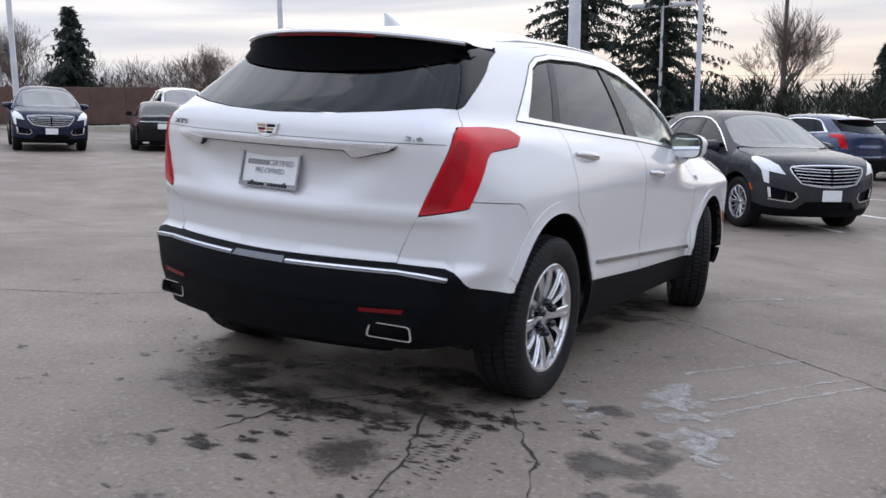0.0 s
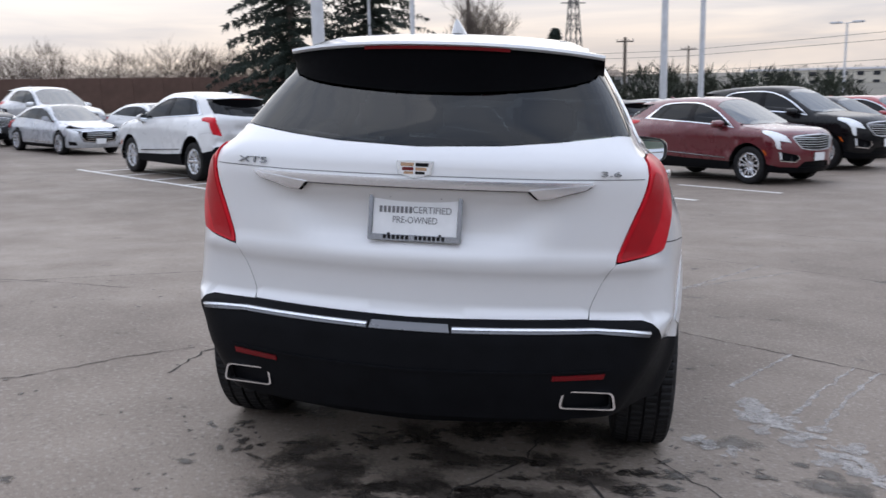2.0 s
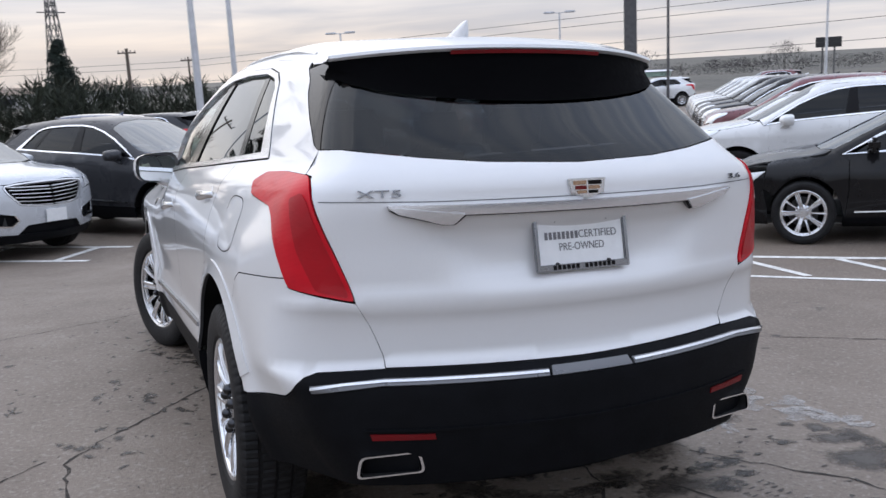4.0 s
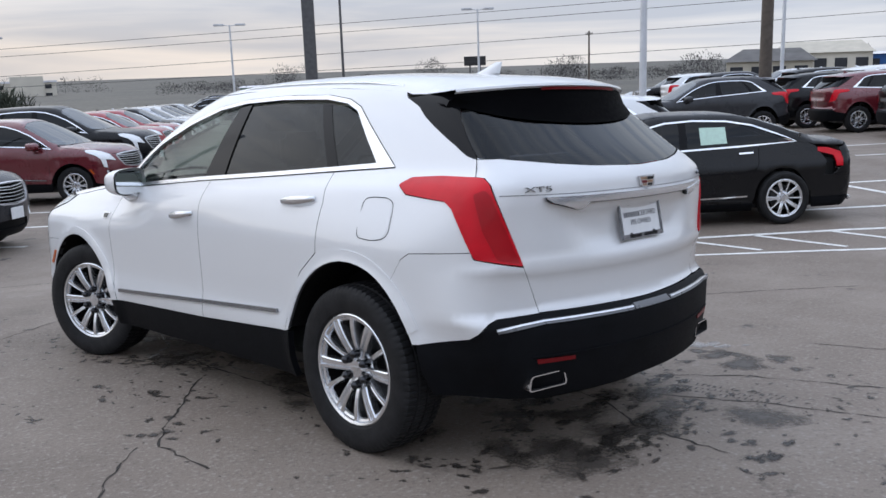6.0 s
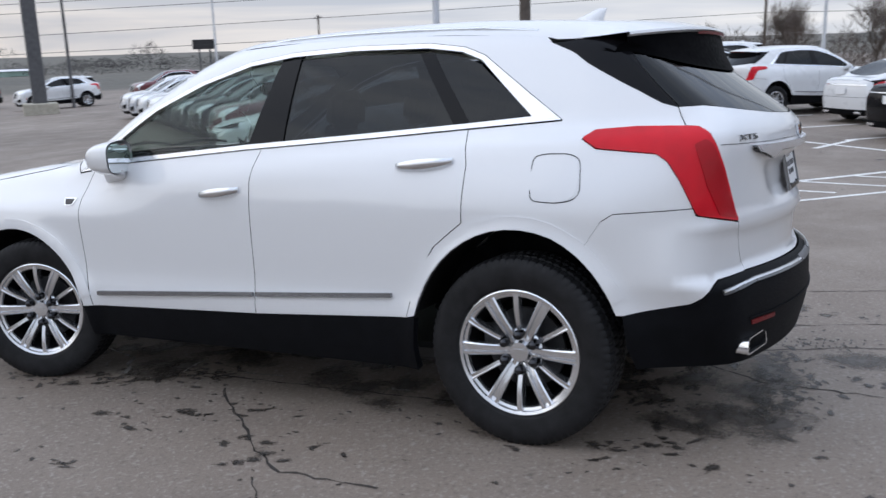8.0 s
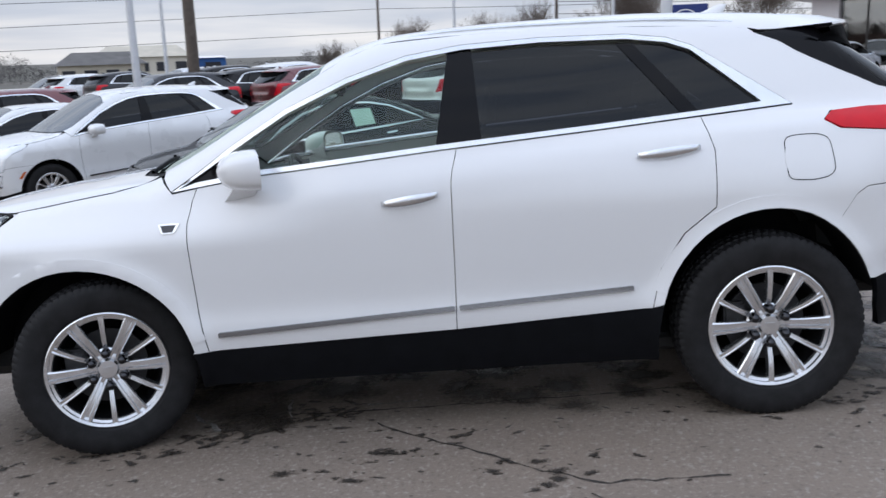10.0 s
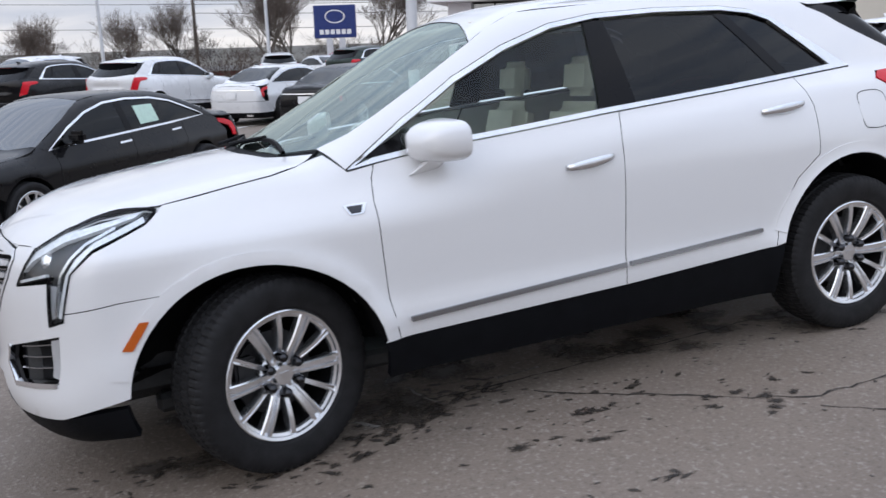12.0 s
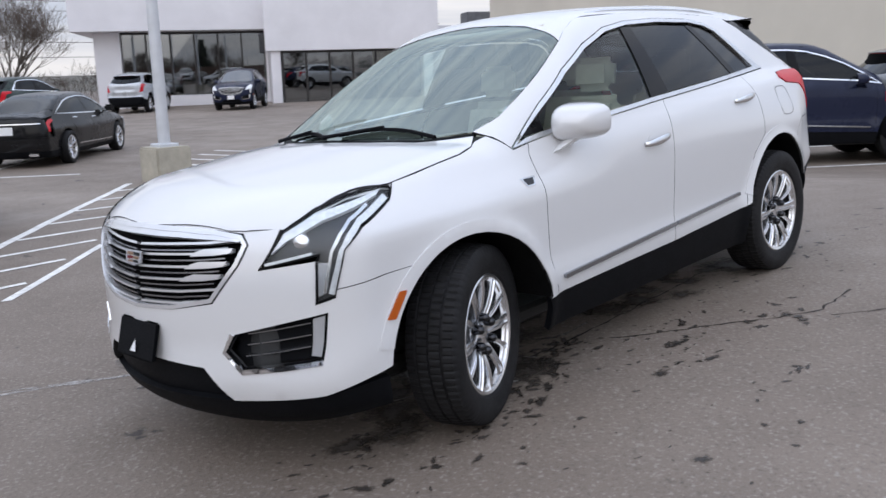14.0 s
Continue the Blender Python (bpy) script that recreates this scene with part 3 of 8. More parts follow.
# ---- ground ----
def height(x, y):
    """The lot: the near slab follows the slope that the white car stands on, and beyond it the land falls gently north."""
    w = 1 / (1 + (np.hypot(x, y + 0.5) / 6) ** 6)
    cx, cy = np.clip(x, -60, 60), np.clip(y, -60, 60)
    west = 1 / (1 + np.exp(np.clip(cx / 2.5, -30, 30)))
    east = (-0.006 + 0.008 / (1 + np.exp(np.clip(-cy / 2, -30, 30)))) * np.maximum(cx, 0)
    lot = -0.29 + east + (0.03 - 0.031 * np.minimum(cx, 0)) * west - 0.0285 * np.maximum(cy, 0) - 0.010 * np.minimum(cy, 0)
    return w * (-0.0486 * x - 0.0524 * y) + (1 - w) * lot


def ground_mesh(name, material):
    ring = np.concatenate([np.linspace(0, 14, 57), np.linspace(14.6, 40, 40), np.geomspace(42, 3000, 26)])
    axis = np.concatenate([-ring[:0:-1], ring])
    n = len(axis)
    gx, gy = np.meshgrid(axis, axis, indexing="ij")
    far = np.clip((np.hypot(gx, gy) - 90) / 400, 0, 1)
    z = height(gx, gy) * (1 - far) + far * -2.0
    verts = np.stack([gx, gy, z], -1).reshape(-1, 3)
    faces = [(i * n + j, (i + 1) * n + j, (i + 1) * n + j + 1, i * n + j + 1) for i in range(n - 1) for j in range(n - 1)]
    return mesh_object(name, verts, faces, material)


def lot_material():
    m, nt, b = tree_of("worn_concrete_lot")
    broad, mid, grit = noise_node(nt, 0.16, 5, 0.6), noise_node(nt, 1.1, 6, 0.62), noise_node(nt, 120.0, 3, 0.7)
    base = ramp_node(nt, broad, (0.32, (0.172, 0.137, 0.108)), (0.5, (0.226, 0.184, 0.149)), (0.68, (0.290, 0.243, 0.202)))
    base = blend(nt, span(nt, mid, 0.35, 0.7, 0.0, 0.35), base, (0.145, 0.125, 0.110))
    base = blend(nt, span(nt, grit, 0.35, 0.65, 0.0, 0.5), base, (0.36, 0.33, 0.30), "OVERLAY")
    speck = noise_node(nt, 46.0, 2, 0.6)
    base = blend(nt, span(nt, speck, 0.57, 0.68, 0.0, 0.42), base, (0.40, 0.37, 0.33))
    base = blend(nt, span(nt, speck, 0.42, 0.30, 0.0, 0.42), base, (0.07, 0.058, 0.05))
    # dark oily spots
    spots = noise_node(nt, 2.3, 5, 0.72)
    oil = span(nt, spots, 0.645, 0.70, 0.0, 0.8)
    base = blend(nt, oil, base, (0.035, 0.031, 0.03))
    # beyond the lot and the road: winter fields
    tc = nt.nodes.new("ShaderNodeTexCoord")
    reach = nt.nodes.new("ShaderNodeVectorMath")
    reach.operation = "LENGTH"
    nt.links.new(tc.outputs["Object"], reach.inputs[0])
    field = ramp_node(nt, noise_node(nt, 0.03, 5, 0.65), (0.35, (0.055, 0.050, 0.036)), (0.65, (0.105, 0.092, 0.066)))
    base = blend(nt, span(nt, reach.outputs["Value"], 88, 96, 0.0, 1.0), base, field)
    nt.links.new(base, b.inputs["Base Color"])
    nt.links.new(span(nt, mid, 0.3, 0.7, 0.52, 0.82), b.inputs["Roughness"])
    bump(nt, b, blend(nt, 0.5, grit, speck), 0.8, 0.008)
    return m


LOT = lot_material()
ground = tagged(ground_mesh("ground", LOT), "worn grey-brown concrete car lot, stained and gritty", "ground", kind="structure")


# ---- wheels ----
def tyre_profile(r, rim, half):
    """Across the tyre: (along the axle, radius); outer face first."""
    return [(-half * 0.80, rim - 0.004), (-half * 0.92, rim + 0.012), (-half * 1.02, rim + (r - rim) * 0.42), (-half * 0.99, rim + (r - rim) * 0.70),
            (-half * 0.93, r - 0.020), (-half * 0.84, r - 0.007), (-half * 0.52, r - 0.001), (-half * 0.49, r - 0.009), (-half * 0.43, r - 0.009), (-half * 0.40, r),
            (-half * 0.05, r + 0.001), (-half * 0.03, r - 0.009), (half * 0.03, r - 0.009), (half * 0.05, r + 0.001),
            (half * 0.40, r), (half * 0.43, r - 0.009), (half * 0.49, r - 0.009), (half * 0.52, r - 0.001), (half * 0.84, r - 0.007), (half * 0.93, r - 0.020),
            (half * 1.0, rim + (r - rim) * 0.5), (half * 0.80, rim - 0.004)]


def add_spoke(bm, a, w0, w1, r0, r1, x0, x1, thick, groove):
    """A spoke at angle a: a bar from the hub to the rim, bowed outwards, with a groove along its middle when it is wide."""
    c, s = math.cos(a), math.sin(a)
    cut = ((-0.5, thick), (-0.5, 0.005), (-0.40, 0.0), (-0.22, 0.0), (-0.13, groove), (0.13, groove), (0.22, 0.0), (0.40, 0.0), (0.5, 0.005), (0.5, thick))
    rows = []
    for k in range(9):
        t = k / 8
        r, w = r0 + (r1 - r0) * t, w0 + (w1 - w0) * t ** 1.3
        x = x0 + (x1 - x0) * t - 0.010 * math.sin(math.pi * t)
        rows.append([bm.verts.new((x + d, r * c - u * w * s, r * s + u * w * c)) for u, d in cut])
    for p, q in zip(rows, rows[1:]):
        for i in range(len(cut) - 1):
            bm.faces.new((p[i], p[i + 1], q[i + 1], q[i]))
    bm.faces.new(rows[-1])


def build_wheel(name, parent, m, r=0.385, rim=0.252, half=0.118, spokes=12, fine=True, metal=None):
    """One wheel; its axle is x and its outer face looks to -x."""
    metal = metal or ALLOY
    wheel = empty(name, m, parent)
    n = 304 if fine else 28
    bm = bmesh.new()
    rings = add_spin(bm, tyre_profile(r, rim, half), n)
    if fine:
        # cross cuts between the tread blocks, staggered from rib to rib
        for i, ring in enumerate(rings):
            for js, ph in (((4, 5, 6), 0), ((9, 10), 2), ((13, 14), 0), ((17, 18, 19), 2)):
                if (i + ph) % 4 == 0:
                    for j in js:
                        v = ring[j]
                        k = 1 - 0.0055 / r
                        v.co.y, v.co.z = v.co.y * k, v.co.z * k
    part("tyre", bm, RUBBER, wheel, "black rubber all-season tyre", smooth=True, sharp=24)
    bm = bmesh.new()
    face = -half * 0.82
    add_spin(bm, [(face + 0.012, rim - 0.001), (face - 0.005, rim), (face - 0.008, rim - 0.005), (face - 0.004, rim - 0.016), (face + 0.006, rim - 0.019), (face + 0.010, rim - 0.030), (face + 0.022, rim - 0.034)], n)
    part("rim", bm, metal, wheel, "silver alloy rim with a stepped lip", smooth=True, sharp=50)
    bm = bmesh.new()
    for i in range(spokes):
        a = 2 * math.pi * i / spokes
        if i % 2 == 0:
            add_spoke(bm, a, 0.040, 0.056, 0.046, rim - 0.010, face + 0.030, face - 0.002, 0.04, 0.012)
        else:
            add_spoke(bm, a, 0.022, 0.027, 0.078, rim - 0.012, face + 0.028, face + 0.000, 0.045, 0.002)
    add_spin(bm, [(face + 0.07, 0.092), (face + 0.044, 0.090), (face + 0.036, 0.080), (face + 0.034, 0.046), (face + 0.018, 0.042), (face + 0.014, 0.039), (face + 0.013, 0.02), (face + 0.0125, 0.001)], 36 if fine else 16)
    part("spokes", bm, metal, wheel, "silver alloy spokes, wide grooved ones between thin ones", smooth=True, sharp=40)
    if fine:
        for i in range(6):
            a = 2 * math.pi * (i + 0.5) / 6
            bm = bmesh.new()
            add_spin(bm, [(0.030, 0.020), (0.003, 0.020), (-0.010, 0.018), (-0.018, 0.012), (-0.021, 0.0005)], 16)
            part("lug_nut", bm, NUT_CHROME, wheel, "dark chrome domed lug nut", Matrix.Translation((face + 0.008, 0.072 * math.cos(a), 0.072 * math.sin(a))), True, 60)
        bm = bmesh.new()
        add_prism(bm, [(-0.022, 0.012), (0.022, 0.012), (0.016, -0.005), (0, -0.014), (-0.016, -0.005)], 0.0025, pose(face + 0.0125, 0, 0, 90, 0, -90))
        part("hub_badge", bm, SATIN_CHROME, wheel, "small shield on the hub cap")
    bm = bmesh.new()
    add_spin(bm, [(face + 0.095, 0.06), (face + 0.093, 0.165), (face + 0.11, 0.165), (face + 0.11, 0.06)], 40 if fine else 16, closed=True)
    add_box(bm, (0.06, 0.09, 0.13), pose(face + 0.09, 0.13, 0.03), 0.01)
    part("brake", bm, DARK_METAL, wheel, "dark brake disc and caliper", smooth=True)
    # barrel coloured black to paint the shade between the spokes
    bm = bmesh.new()
    add_spin(bm, [(half * 0.6, 0.001), (half * 0.6, rim - 0.052), (face + 0.022, rim - 0.034)], 36)
    part("inner_dish", bm, WELL, wheel)
    return wheel


# ---- the crossover, drawn in its own frame: y forward, the left side at -x, wheels on z = 0 ----
TAIL_MID, NOSE_MID = -1.4285 - 0.15 - math.pi / 2, 1.4285 + math.pi / 2
RAIL_X = 0.575


def top_line(body, pts):
    """Places (x, y) on the top, as (s, z) of the side chart."""
    return [body.chart(*q) for q in body.over_top(pts)]


def build_crossover(root, paint, fine=True, steer=0.0, metal=None):
    b = Body(**CROSSOVER)
    st = 0.035 if fine else 0.11
    sk = 0.012 if fine else 0.02
    sides = (False, True)
    rear_arch = bow(-1.43, 0.385, 0.465, 0.52, 18, 162)
    front_arch = bow(1.4285, 0.385, 0.452, 0.455, 8, 172)
    screen_edge = [(-0.745, 1.10), (-0.785, 0.98), (-0.745, 0.75), (-0.70, 0.55), (-0.66, 0.40)]
    rail = [(-0.62, 0.30), (-RAIL_X, 0.15), (-RAIL_X, -0.3), (-RAIL_X, -0.8), (-RAIL_X, -1.3), (-RAIL_X, -1.45)]
    belt = [(1.035, 1.128), (0.93, 1.143), (0.65, 1.178), (-0.10, 1.228), (-0.18, 1.232), (-0.76, 1.262), (-1.19, 1.287), (-1.575, 1.308)]
    crown = [(-1.575, 1.308), (-1.20, 1.58), (-1.10, 1.62), (-0.93, 1.647), (-0.56, 1.661), (-0.22, 1.655), (0.02, 1.626), (0.28, 1.55), (0.54, 1.44), (0.79, 1.295), (1.035, 1.128)]
    pillar_black = [(-1.48, 1.612), (-1.68, 1.523), (-1.86, 1.455), (-2.0, 1.398), (-2.09, 1.354), (-2.13, 1.343)]

    for rt in sides:
        # body side: screen pillar, roof rail and rear quarter
        quarter = (top_line(b, screen_edge + rail) + pillar_black + [(-2.151, 1.338), (-2.159, 1.274), (-1.97, 1.278), (-1.765, 1.271), (-1.702, 1.237), (-1.775, 1.197), (-2.03, 1.174),
                   (-2.064, 1.147), (-2.103, 1.08), (-2.150, 0.982), (-1.85, 0.968), (-1.80, 0.94), (-1.745, 0.868)]
                   + bow(-1.43, 0.385, 0.465, 0.52, 125, 17)
                   + [(-0.948, 0.527), (-0.988, 0.68), (-1.086, 0.822), (-1.216, 0.922), (-1.227, 1.15), (-1.196, 1.281)] + [(-1.575, 1.302), (-1.583, 1.308)]
                   + [(s, z + 0.006) for s, z in crown[1:-1]] + [(1.04, 1.134)])
        panel("body_side", b, quarter, paint, root, right=rt, step=st, skirt=sk, label="white rear quarter, roof rail and screen pillar" if fine else "")
        fender = ([(0.99, 0.449), (0.932, 0.452), (0.958, 0.62), (0.965, 0.80), (0.97, 1.0), (0.955, 1.09), (0.938, 1.135), (1.036, 1.12), (1.10, 1.19), (1.20, 1.158), (1.29, 1.138),
                   (1.57, 1.10), (1.70, 1.086), (1.735, 1.05), (1.76, 1.03), (1.92, 0.965), (2.005, 0.895), (2.035, 0.80), (2.045, 0.765), (1.87, 0.784)]
                  + bow(1.4285, 0.385, 0.452, 0.455, 62, 171))
        panel("front_fender", b, fender, paint, root, right=rt, step=st, skirt=sk)
        panel("front_door", b, [(0.926, 0.453), (0.952, 0.62), (0.959, 0.80), (0.964, 1.0), (0.949, 1.09), (0.931, 1.137), (0.65, 1.172), (-0.10, 1.222), (-0.176, 1.226), (-0.155, 1.15),
              (-0.146, 1.10), (-0.137, 0.75), (-0.127, 0.482)], paint, root, right=rt, step=st, skirt=sk)
        panel("rear_door", b, [(-0.133, 0.482), (-0.143, 0.75), (-0.152, 1.10), (-0.161, 1.15), (-0.182, 1.226), (-0.76, 1.256), (-1.190, 1.281), (-1.221, 1.15), (-1.21, 0.926), (-1.08, 0.826),
              (-0.982, 0.684), (-0.942, 0.525)], paint, root, right=rt, step=st, skirt=sk)
        panel("rocker_cladding", b, [(0.995, 0.444), (-0.13, 0.476), (-0.945, 0.521), (-0.985, 0.527), (-0.965, 0.40), (-0.965, 0.285), (0.975, 0.285), (0.978, 0.40)], BLACK_TRIM, root,
              right=rt, step=st, skirt=0.03, lift=-0.004, label="black grained plastic sill cladding" if fine else "")
        # glass, with its bright frame
        dlo = belt + crown[1:-1]
        inner = shrink(dlo, 0.020)
        k = min(range(len(inner)), key=lambda i: inner[i][0])
        inner[k] = (inner[k][0] + 0.085, inner[k][1] + 0.006)
        panel("window_trim", b, dlo, SATIN_CHROME if fine else CHROME, root, holes=[inner], right=rt, step=st, lift=0.004, skirt=0.02, label="bright chrome window surround" if fine else "")
        panel("front_door_window", b, [(0.80, 1.188), (0.66, 1.205), (-0.10, 1.255), (-0.165, 1.622), (0.02, 1.597), (0.27, 1.527), (0.52, 1.42), (0.72, 1.30), (0.81, 1.235)],
              TINTED if fine else PRIVACY, root, right=rt, step=st, lift=-0.012, skirt=0)
        panel("sail_trim", b, [(0.97, 1.168), (0.80, 1.182), (0.805, 1.236), (0.80, 1.255)], GLOSS_BLACK, root, right=rt, step=st, lift=-0.008, skirt=0.01)
        panel("pillar_trim", b, [(-0.095, 1.253), (-0.16, 1.626), (-0.265, 1.63), (-0.285, 1.263)], GLOSS_BLACK, root, right=rt, step=st, lift=-0.006, skirt=0.02, label="black pillar between the side windows" if fine else "")
        panel("rear_door_window", b, [(-0.285, 1.266), (-0.265, 1.63), (-0.56, 1.63), (-0.905, 1.615), (-1.135, 1.31)], PRIVACY, root, right=rt, step=st, lift=-0.012, skirt=0)
        panel("window_divider", b, [(-0.885, 1.617), (-0.955, 1.614), (-1.19, 1.312), (-1.12, 1.306)], GLOSS_BLACK, root, right=rt, step=st, lift=-0.009, skirt=0.01)
        panel("quarter_window", b, [(-0.955, 1.613), (-1.08, 1.592), (-1.18, 1.555), (-1.45, 1.335), (-1.465, 1.323), (-1.19, 1.312)], PRIVACY, root, right=rt, step=st, lift=-0.011, skirt=0)
        # lamps
        panel("tail_light", b, [(-1.708, 1.238), (-1.77, 1.266), (-1.97, 1.273), (-2.15, 1.269), (-2.205, 1.266), (-2.235, 1.243), (-2.368, 0.915), (-2.17, 0.954), (-2.156, 0.976), (-2.107, 1.08),
              (-2.068, 1.15), (-2.025, 1.178), (-1.78, 1.201)], RED_LENS, root, right=rt, step=st, lift=0.006, skirt=0.04, soft=0.012, label="red L-shaped wrap-round tail lamp")
        if fine:
            panel("inner_lens", b, [(-2.168, 1.205), (-2.215, 1.222), (-2.240, 1.200), (-2.352, 0.925), (-2.262, 0.945), (-2.205, 1.06)], INNER_RED, root, right=rt, step=st, lift=0.0085, skirt=0.002, soft=0.01, label="deep red ribbed inner lens")
        head = [(2.312, 0.846), (2.205, 0.975), (2.06, 1.040), (1.93, 1.074), (1.84, 1.085), (1.765, 1.086), (1.722, 1.078), (1.752, 1.038), (1.92, 0.973), (2.0, 0.90), (2.05, 0.735), (2.118, 0.715), (2.102, 0.868), (2.092, 0.888)]
        lamp = panel("headlight", b, head, LAMP_GREY if fine else LAMP_PALE, root, right=rt, step=st, lift=-0.02 if fine else 0.004, skirt=0.0, label="clear headlamp with a vertical light blade")
        if fine:
            panel("lamp_rim", b, head, GLOSS_BLACK, lamp, holes=[shrink(head, 0.0045)], right=rt, step=st, lift=0.004, skirt=0.02)
            panel("lamp_cover", b, shrink(head, 0.006), LAMP_CLEAR, lamp, right=rt, step=st, lift=0.003, skirt=0)
            panel("light_blade", b, [(1.77, 1.080), (2.06, 1.030), (2.200, 0.970), (2.262, 0.898), (2.20, 0.942), (2.05, 1.004), (1.80, 1.062)], LAMP_PALE, lamp, right=rt, step=st, lift=-0.004, skirt=0.015, label="silver light blade")
            panel("light_blade", b, strip([(1.765, 1.052), (1.92, 0.990), (1.975, 0.945), (2.012, 0.895), (2.062, 0.745)], 0.021), LAMP_PALE, lamp, right=rt, step=st, lift=-0.004, skirt=0.015)
            panel("light_blade", b, strip([(1.86, 1.040), (1.955, 0.998), (2.005, 0.955), (2.046, 0.90), (2.086, 0.750)], 0.010), SATIN_CHROME, lamp, right=rt, step=st, lift=-0.006, skirt=0.012)
            panel("leg_lens", b, [(2.052, 0.86), (2.078, 0.752), (2.108, 0.738), (2.096, 0.862)], LAMP_RIBS, lamp, right=rt, step=st, lift=-0.008, skirt=0.012, label="ribbed clear lens")
            panel("light_blade", b, strip([(2.288, 0.862), (2.20, 0.879), (2.112, 0.897)], 0.010), LAMP_PALE, lamp, right=rt, step=st, lift=-0.003, skirt=0.012)
            q = b.round_side([(2.165, 0.93)])[0]
            bm = bmesh.new()
            add_spin(bm, [(-0.012, 0.001), (-0.008, 0.022), (0.0, 0.034), (0.012, 0.038)], 24)
            part("projector", bm, CHROME, lamp, "round projector lens", Matrix.Translation((q[0] * (-1 if rt else 1), q[1] - 0.03, q[2])) @ pose(0, 0, 0, 0, 0, 235 if rt else -55), True)
        panel("side_marker", b, [(1.785, 0.70), (1.818, 0.702), (1.882, 0.608), (1.848, 0.603)], AMBER, root, right=rt, step=st, lift=0.010, skirt=0.012, soft=0.006, label="amber side marker lens")
        # fog lamp recess
        fog = [(2.445, 0.60), (2.14, 0.668), (2.08, 0.68), (2.108, 0.50), (2.41, 0.462), (2.49, 0.53)]
        panel("bumper_vent", b, fog, BLACK_TRIM, root, right=rt, step=st, lift=-0.045, skirt=0.01, label="black corner vent with thin fins")
        if fine:
            for z in (0.52, 0.565, 0.61):
                panel("vent_fin", b, strip([(2.42 - (z - 0.5) * 0.2, z - 0.012), (2.28, z + 0.006), (2.15, z + 0.03)], 0.005), MOULD, root, right=rt, step=st, lift=-0.022, skirt=0.02)
        fog_lens = [(2.142, 0.664), (2.085, 0.675), (2.112, 0.505), (2.160, 0.512)]
        fl = panel("fog_light", b, fog_lens, GLOSS_BLACK, root, right=rt, step=st, lift=-0.016, skirt=0.03, label="upright clear daytime lamp")
        panel("lens", b, shrink(fog_lens, 0.007), LAMP_PALE if not fine else LAMP_RIBS, fl, right=rt, step=st, lift=-0.010, skirt=0.006, label="pale ribbed lens")
        panel("vent_trim", b, strip([(2.455, 0.60), (2.497, 0.53), (2.415, 0.462), (2.25, 0.478), (2.11, 0.497)], 0.018), CHROME, root, right=rt, step=st, lift=0.004, skirt=0.02)
        # side details
        mould = [(0.88, 0.522), (0.4, 0.545), (-0.128, 0.571)]
        panel("door_moulding", b, strip(mould, 0.020), MOULD, root, right=rt, step=st, lift=0.016, skirt=0.016, soft=0.004)
        panel("door_moulding", b, strip([(-0.148, 0.572), (-0.5, 0.59), (-0.87, 0.61)], 0.020), MOULD, root, right=rt, step=st, lift=0.016, skirt=0.016, soft=0.004)
        panel("wheel_well", b, [(-0.9, 0.22)] + [(-1.43 + (s + 1.43) * 1.06, 0.385 + (z - 0.385) * 1.06) for s, z in rear_arch] + [(-1.95, 0.22)], WELL, root, right=rt, step=0.09, lift=-0.30, skirt=0)
        panel("wheel_well", b, [(0.9, 0.22)] + [(1.4285 + (s - 1.4285) * 1.08, 0.385 + (z - 0.385) * 1.08) for s, z in reversed(front_arch)] + [(1.95, 0.22)], WELL, root, right=rt, step=0.09, lift=-0.30, skirt=0)
        for arch in (rear_arch, front_arch):
            rim3 = b.round_side(arch) * ((-1 if rt else 1), 1, 1)
            inner3 = rim3 * (0.0, 1, 1) + (rim3[:, :1] * 0.66 * np.array([[1, 0, 0]]))
            kk = len(rim3)
            mesh_object("arch_liner", np.concatenate([rim3 * (0.995, 1, 1), inner3]), [(i, i + 1, kk + i + 1, kk + i) for i in range(kk - 1)], WELL, root)
        if fine:
            panel("fuel_door", b, [(-1.505, 1.03), (-1.495, 1.10), (-1.51, 1.165), (-1.56, 1.182), (-1.65, 1.18), (-1.695, 1.16), (-1.71, 1.09), (-1.69, 1.025), (-1.63, 1.008), (-1.55, 1.01)], paint, root,
                  right=rt, step=st, lift=0.0012, skirt=0.004, soft=0.03) if not rt else None
            for cy, rx, rz, a0, a1 in ((-1.43, 0.465, 0.52, 22, 152), (1.4285, 0.452, 0.455, 14, 166)):
                lip = bow(cy, 0.385, rx + 0.056, rz + 0.050, a0, a1, 26) + bow(cy, 0.385, rx + 0.001, rz + 0.001, a1, a0, 26)
                panel("arch_lip", b, lip, paint, root, right=rt, step=st, lift=0.0042, skirt=0.006)
            if not rt:
                flap = fillet([(-1.501, 1.012), (-1.499, 1.175), (-1.545, 1.188), (-1.66, 1.186), (-1.712, 1.165), (-1.716, 1.04), (-1.68, 1.012), (-1.60, 1.003)], 0.03)
                panel("flap_gap", b, flap, WELL, root, holes=[shrink(flap, 0.0035)], step=st, lift=0.0009, skirt=0, label="dark gap round the fuel flap")
            for y0, y1, z0, z1 in ((0.142, -0.092, 1.028, 1.052), (-0.908, -1.165, 1.148, 1.166)):
                handle(b, root, y0, y1, z0, z1, rt, paint)
            panel("fender_badge", b, [(1.085, 1.005), (0.995, 1.005), (1.015, 0.968), (1.065, 0.966)], SATIN_CHROME, root, right=rt, step=st, lift=0.004, skirt=0.006, soft=0.006, label="silver shield on the fender")
